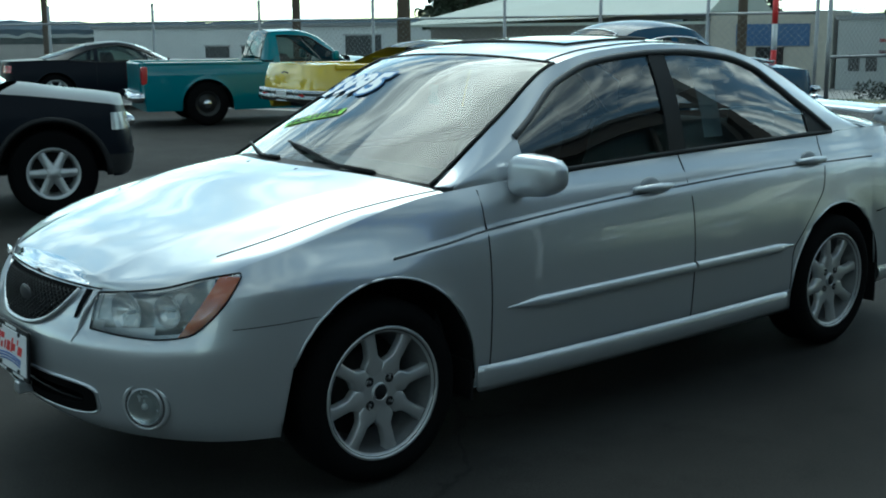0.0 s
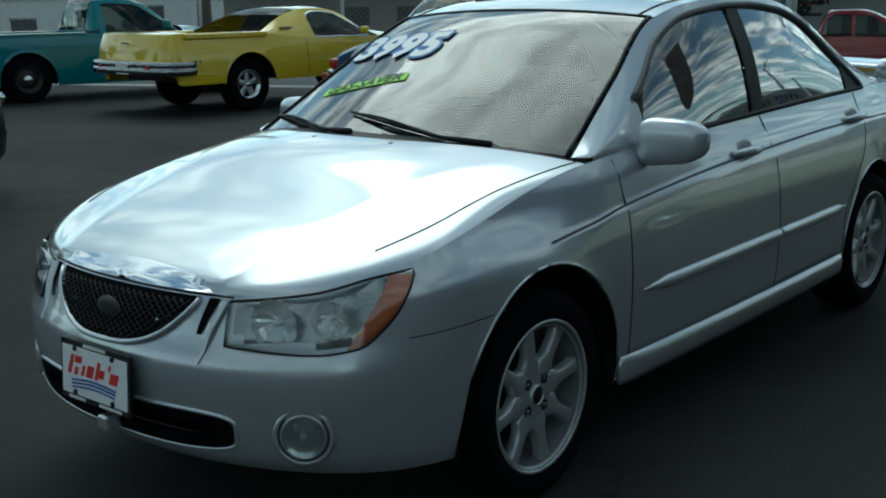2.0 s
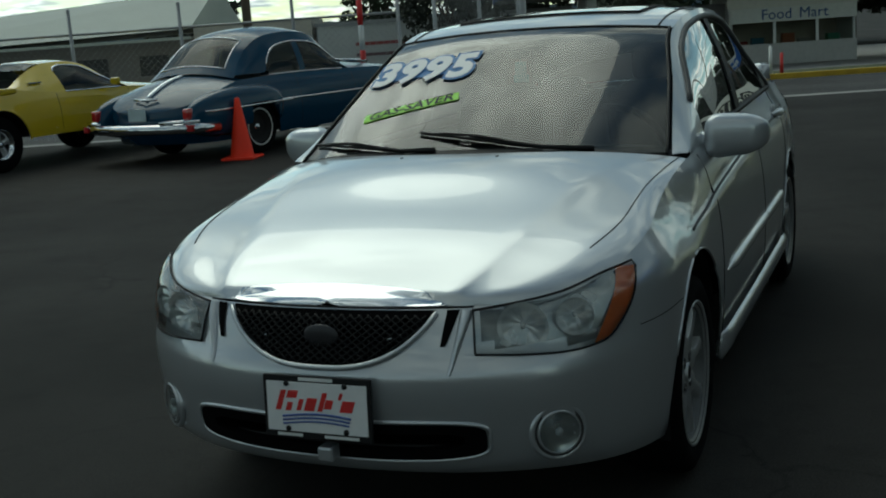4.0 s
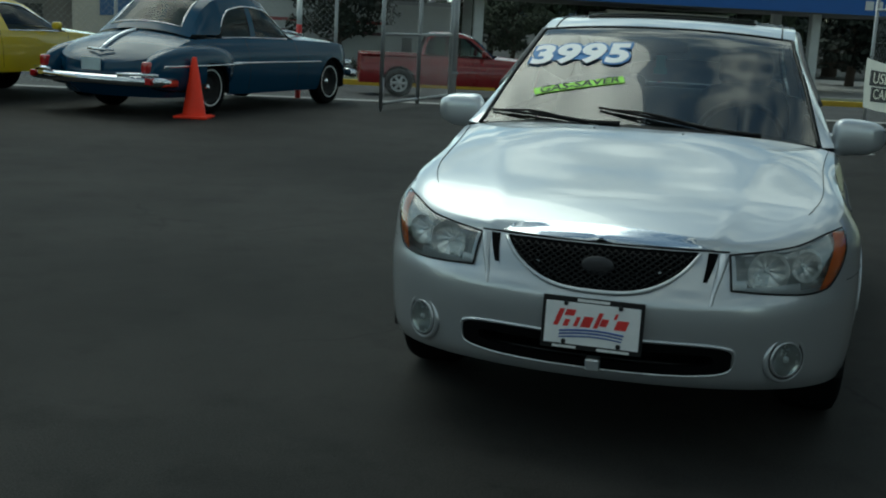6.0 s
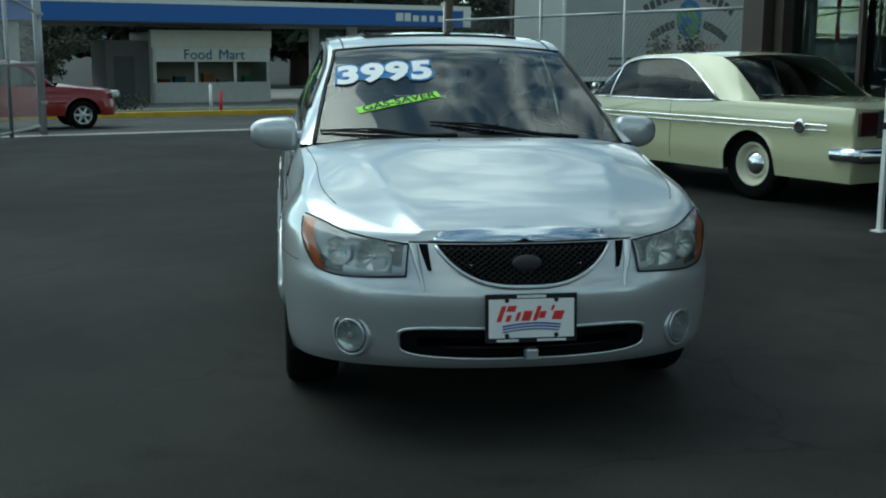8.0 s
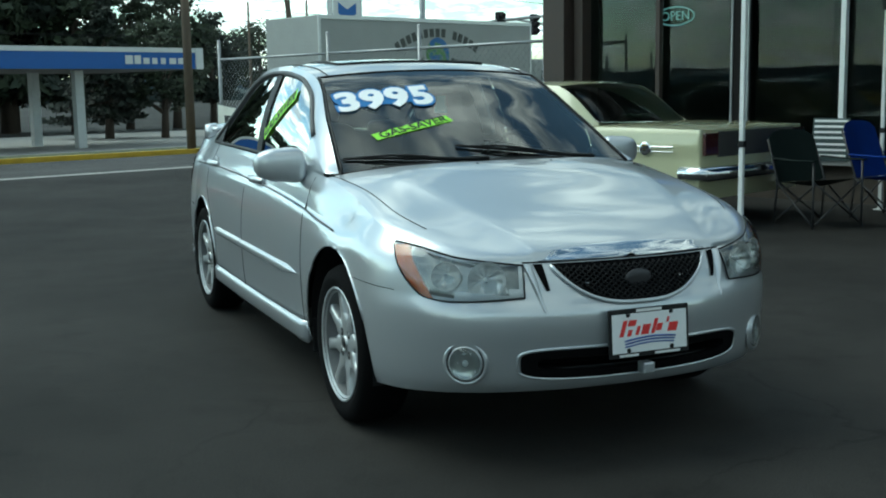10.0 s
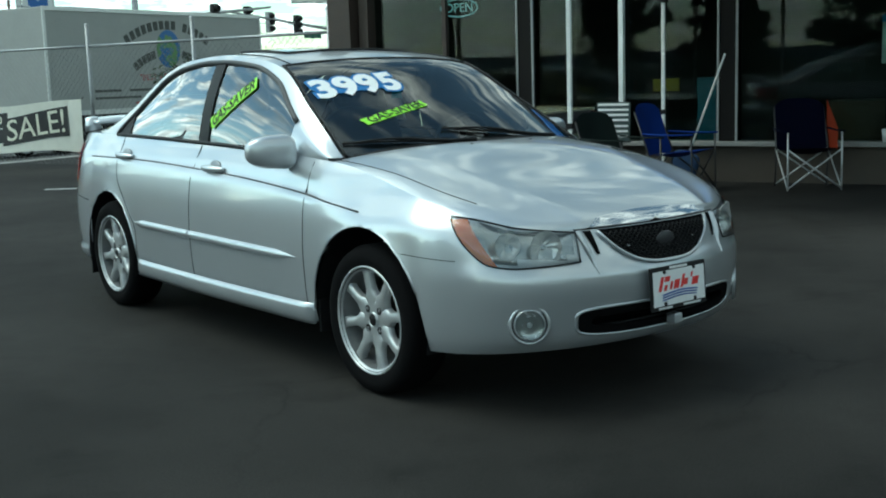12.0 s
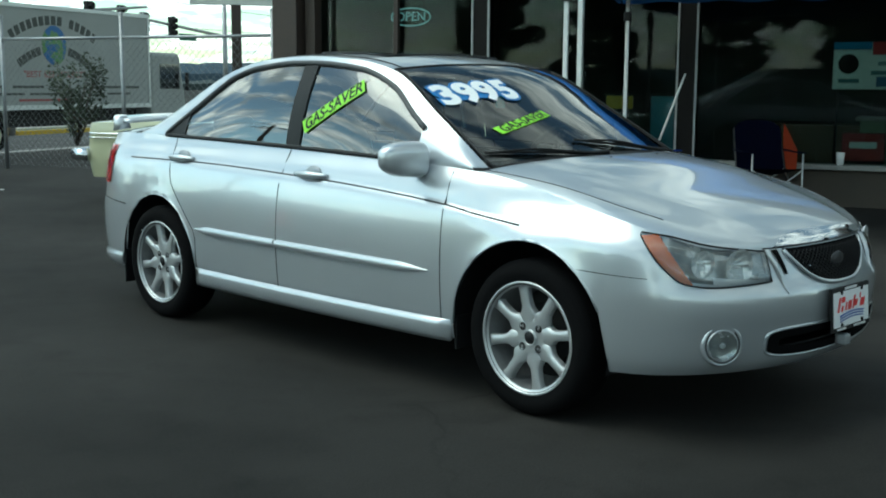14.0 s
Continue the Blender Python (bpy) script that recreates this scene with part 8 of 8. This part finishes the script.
arc_bars(0.15, 0.40, 3.05, -30, 30, 15, 0.15, 0.24, (9,))
arc_bars(0.15, 0.40, 2.30, -33, -15, 5, 0.15, 0.22)
arc_bars(0.15, 0.40, 2.30, 15, 35, 6, 0.15, 0.22)
for word, x, w in (("\"BEST", -0.68, 0.62), ("KEPT", 0.02, 0.56), ("SECRET\"", 0.83, 0.92)):
    letters("slogan_word", word, 0.24, mat("slogan_red", (0.28, 0.04, 0.04), 0.6), trk, pose(x, -1.204, 2.02, 90, 0, 0), depth=0.002, width=w)
for x0, w in ((-2.6, 0.9), (-1.4, 1.1), (-0.1, 0.8), (1.6, 1.2), (3.0, 0.6)):
    box("small_print", (x0, -1.206, 1.66), (x0 + w, -1.199, 1.73), DKT, trk)
for x0, w in ((-2.6, 1.6), (-0.8, 1.3), (2.2, 1.0)):
    box("small_print", (x0, -1.206, 1.48), (x0 + w, -1.199, 1.54), DKT, trk)
box("small_print", (-1.2, -1.206, 1.32), (0.6, -1.199, 1.38), mat("slogan_red", (0.28, 0.04, 0.04), 0.6), trk)

# ---- buildings far to the left ----
WHITEW = mat("warehouse_white", (0.62, 0.64, 0.65), 0.8, vary=0.08, scale=0.4, fine=8)
wh = thing("warehouse", Matrix(), "long low white warehouse with dark bays", "building")
sbox("wall", -84, -45, 75.0, 90.0, -1.0, 2.15, WHITEW, wh)
sbox("roof_edge", -84.2, -44.8, 74.8, 90.2, 2.15, 2.45, mat("roof_grey", (0.24, 0.25, 0.26), 0.7), wh)
for a0, a1, z0, z1 in ((-69.6, -66.8, -0.5, 0.5), (-65.3, -62.7, -0.55, 0.5), (-53.9, -50.3, -1.0, 1.4)):
    w_ = sbox("bay", a0, a1, 74.92, 75.0, z0, z1, mat("bay_dark", (0.045, 0.048, 0.05), 0.6), wh)
    sbox("bay_frame", a0 - 0.15, a1 + 0.15, 74.88, 74.95, z1, z1 + 0.15, STEEL, w_)
ROOFG = mat("pale_roof", (0.40, 0.44, 0.40), 0.6, vary=0.1, scale=0.6, fine=12)
BEIGE = mat("beige_wall", (0.42, 0.40, 0.35), 0.85, vary=0.08, fine=10)
gh = thing("long_house", Matrix(), "long building with a pale green metal roof and beige walls", "building")
sbox("wall", -28.8, -8.1, 47.2, 58.0, -1.0, 1.95, mat("shaded_wall", (0.20, 0.19, 0.18), 0.85, vary=0.1), gh)
raw("roof", [S(-29.8, 46.0, 1.92), S(-13.6, 46.0, 2.30), S(-13.6, 52.0, 4.3), S(-26.0, 52.0, 3.55), S(-29.8, 58, 1.92), S(-13.6, 58, 2.3)], [(0, 1, 2, 3), (3, 2, 5, 4), (0, 3, 4), (1, 5, 2)], ROOFG, gh, smooth=False)
sbox("eave", -29.8, -13.6, 45.95, 46.05, 1.82, 1.95, ROOFG, gh)
sbox("wall", -13.5, -8.15, 46.2, 50.0, -1.0, 2.35, BEIGE, gh)
sbox("window", -12.3, -9.1, 46.12, 46.2, 0.85, 1.80, mat("blue_glazing", (0.03, 0.09, 0.22), 0.3), gh)
sbox("door", -11.4, -10.2, 46.12, 46.2, -0.95, 0.80, BLACKP, gh)
for k in range(5):
    sbox("window", -28 + 2.9 * k, -26.6 + 2.9 * k, 47.12, 47.2, 0.3, 1.2, mat("bay_dark", (0.045, 0.048, 0.05), 0.6), gh)
gb = thing("grey_hall", Matrix(), "pale grey hall with red and grey stripes", "building")
GREYW = mat("hall_grey", (0.40, 0.42, 0.42), 0.8, vary=0.08, scale=0.8, fine=10)
sbox("wall", -7.9, 3.4, 46.0, 56.0, -1.0, 1.95, GREYW, gb)
sbox("roof_edge", -8.0, 3.5, 45.9, 56.1, 1.95, 2.1, mat("roof_grey", (0.24, 0.25, 0.26), 0.7), gb)
for z, c in ((1.08, mat("stripe_red", (0.25, 0.05, 0.05), 0.6)), (0.60, mat("stripe_dark", (0.10, 0.05, 0.06), 0.6))):
    sbox("stripe", -6.2, -3.2, 45.95, 46.0, z - 0.07, z + 0.07, c, gb)
    sbox("stripe", -2.4, 0.2, 45.95, 46.0, z - 0.07, z + 0.07, c, gb)
for a in (-7.4, -6.7, 1.0, 2.0):
    sbox("window", a, a + 0.45, 45.94, 46.0, -0.2, 0.5, mat("bay_dark", (0.045, 0.048, 0.05), 0.6), gb)


# ---- trees and shrubs ----
LEAFS = [mat("leaf_dark", (0.010, 0.017, 0.010), 0.75, vary=0.35, scale=0.6, fine=6), mat("leaf_mid", (0.022, 0.034, 0.015), 0.75, vary=0.35, scale=0.6, fine=6)]
BARK = mat("bark", (0.06, 0.045, 0.035), 0.9, vary=0.3, fine=20, bump=0.4)


def leaf_cloud(centres, n_, size, rng):
    """Many small leaf blades scattered in uneven clumps."""
    vs, fs = [], []
    for c, rad in centres:
        for _ in range(n_):
            d = Vector((rng.gauss(0, 1), rng.gauss(0, 1), rng.gauss(0, 1))).normalized()
            p = Vector(c) + Vector((d.x * rad[0], d.y * rad[1], d.z * rad[2])) * (0.35 + 0.65 * rng.random() ** 0.5)
            u = Vector((rng.gauss(0, 1), rng.gauss(0, 1), rng.gauss(0, 1))).normalized()
            w = u.orthogonal().normalized()
            sz = size * (0.6 + 0.8 * rng.random())
            k = len(vs)
            vs += [p - u * sz, p + w * sz * 0.55, p + u * sz, p - w * sz * 0.55]
            fs.append((k, k + 1, k + 2, k + 3))
    return vs, fs


def tree(a, b, h, r, seed, kind="broad", label="tall dark leafy tree"):
    rng = random.Random(seed)
    t = thing("tree", SM(a, b, ground_z(min(b, 60))), label, "tree")
    trunk = bmesh.new()
    b_tube(trunk, [(0, 0, 0), (0.1, 0, h * 0.3), (-0.05, 0.1, h * 0.6), (0, 0, h * 0.92)], [h * 0.035, h * 0.026, h * 0.016, h * 0.004], 8)
    cl = []
    if kind == "broad":
        for k in range(34):
            z = h * (0.28 + 0.70 * rng.random())
            rr = r * math.sin(math.pi * min(0.98, max(0.12, (z / h - 0.16) / 0.9))) ** 0.7
            an = rng.random() * 2 * math.pi
            q = rr * (0.25 + 0.75 * rng.random())
            c = (q * math.cos(an), q * math.sin(an), z)
            s_ = r * (0.22 + 0.16 * rng.random())
            cl.append((c, (s_, s_, s_ * 0.75)))
            if k % 3 == 0:
                b_tube(trunk, [(0, 0, z * 0.6), (c[0] * 0.5, c[1] * 0.5, z * 0.8), c], [h * 0.012, h * 0.008, h * 0.003], 5)
    else:
        for k in range(46):
            f_ = (k + 0.5) / 46
            z = h * (0.14 + 0.84 * f_)
            rr = r * (1 - f_) ** 0.8 + 0.15
            an = k * 2.4 + rng.random()
            q = rr * (0.45 + 0.5 * rng.random())
            c = (q * math.cos(an), q * math.sin(an), z - 0.1 * q)
            cl.append((c, (rr * 0.5, rr * 0.5, h * 0.035)))
            b_tube(trunk, [(0, 0, z), c], [h * 0.006, h * 0.002], 4)
    part("trunk", trunk, BARK, t, smooth=True)
    vs, fs = leaf_cloud(cl, 150, 0.022 * h, rng)
    me = mesh_from("crown", vs, fs, LEAFS[seed % 2])
    put(new("crown", me), t)
    return t


for k, (a, b, h, r, kd) in enumerate([(13.5, 66, 15.5, 4.2, "con"), (17.5, 67, 17.5, 4.6, "con"), (21.5, 66, 18.5, 4.8, "con"), (25.6, 67, 18, 4.6, "con"), (29.8, 66, 15.5, 4.2, "con"), (15.5, 70, 14, 4.6, "broad"), (19.5, 71, 15, 5.0, "broad"), (27.5, 71, 15, 5.0, "broad"),
                                      (36.5, 65, 9.6, 3.4, "broad"), (40.0, 66, 7.8, 2.6, "broad"), (34.0, 67, 9.0, 2.8, "broad"), (1.5, 66, 9.4, 3.6, "broad"), (5.5, 66, 8.4, 3.0, "broad"), (7.8, 68, 7.0, 2.4, "con"), (7.2, 54.0, 4.2, 2.2, "broad"), (-1.9, 43.5, 5.2, 2.4, "broad"),
                                      (-34.0, 60, 9.5, 4.0, "broad"), (-22, 80, 10.5, 4.5, "con"), (27, 50, 6.5, 2.2, "broad"), (24.8, 52, 7.5, 2.4, "con"), (-6.5, 66, 7.8, 3.0, "broad"), (55, 90, 9, 4.0, "broad"), (64, 95, 10, 4.5, "broad"), (-44, 9, 9, 3.4, "broad"), (-47, 17, 10, 2.6, "con"), (-42, 2, 8, 3.0, "broad"), (-46, 24, 8.5, 3.0, "broad"), (-43, -7, 9, 2.4, "con")]):
    tree(a, b, h, r, k + 3, kd, "tall dark conifer behind the service station" if kd == "con" else "dark leafy tree with an uneven crown")


def shrub(a, b, w, h, seed, label):
    rng = random.Random(seed)
    t = thing("shrub", SM(a, b, ground_z(b)), label, "shrub")
    st = bmesh.new()
    cl = []
    for k in range(12):
        an, q = rng.random() * 6.283, rng.random() ** 0.5 * w
        c = (q * math.cos(an), q * math.sin(an) * 0.6, h * (0.35 + 0.55 * rng.random()))
        cl.append((c, (w * 0.35, w * 0.3, h * 0.28)))
        b_tube(st, [(0, 0, 0), (c[0] * 0.6, c[1] * 0.6, c[2] * 0.7), c], [0.03, 0.02, 0.006], 5)
    part("stems", st, BARK, t, smooth=True)
    vs, fs = leaf_cloud(cl, 130, 0.055, rng)
    put(new("leaves", mesh_from("leaves", vs, fs, LEAFS[1])), t)


shrub(13.9, 14.7, 0.70, 1.75, 5, "scraggly green shrub growing by the fence")
shrub(-26.0, 16.0, 1.0, 1.9, 6, "round green shrub beyond the fence")
hr = random.Random(9)
cl = [((a + hr.random() * 0.6, 0, 0.35), (0.6, 0.5, 0.38)) for a in np.arange(-5.0, 7.0, 0.55)]
vs, fs = leaf_cloud(cl, 160, 0.07, hr)
hedge = tagged(new("hedge", mesh_from("hedge", vs, fs, LEAFS[0])), "low clipped dark hedge behind the verge", "hedge", kind="stuff")
hedge.matrix_basis = SM(0, 36.0, ground_z(36.0))

# ---- far wooded ridge ----
HILL = mat("far_ridge", (0.055, 0.085, 0.115), 0.95, vary=0.2, scale=0.02, fine=0.2)
HILL2 = mat("far_woods", (0.030, 0.045, 0.045), 0.95, vary=0.3, scale=0.04, fine=0.4)


def ridge(name, dist, base, hgt, seed, material, rough_):
    vs, fs = [], []
    n_ = 720
    for k in range(n_ + 1):
        an = radians(-180 + 360 * k / n_)
        h_ = base + hgt * (0.55 + 0.45 * noise.noise(Vector((an * 2.2, seed, 0)))) + rough_ * noise.noise(Vector((an * 90, seed, 3))) + 0.5 * rough_ * noise.noise(Vector((an * 260, seed, 7)))
        x, y = math.sin(an), math.cos(an)
        for rr, zz in ((dist, -30.0), (dist, h_ * 0.5), (dist + 20, h_), (dist + 400, -30.0)):
            vs.append((x * rr, y * rr, zz))
    return tagged(new(name, mesh_from(name, vs, grid_faces(n_ + 1, 4), material)), "distant wooded ridge in blue haze", "backdrop", kind="structure")


ridge("backdrop_ridge", 1700, 6, 38, 2.0, HILL, 3.0)
ridge("backdrop_woods", 420, 1.2, 2.6, 5.0, HILL2, 1.6)
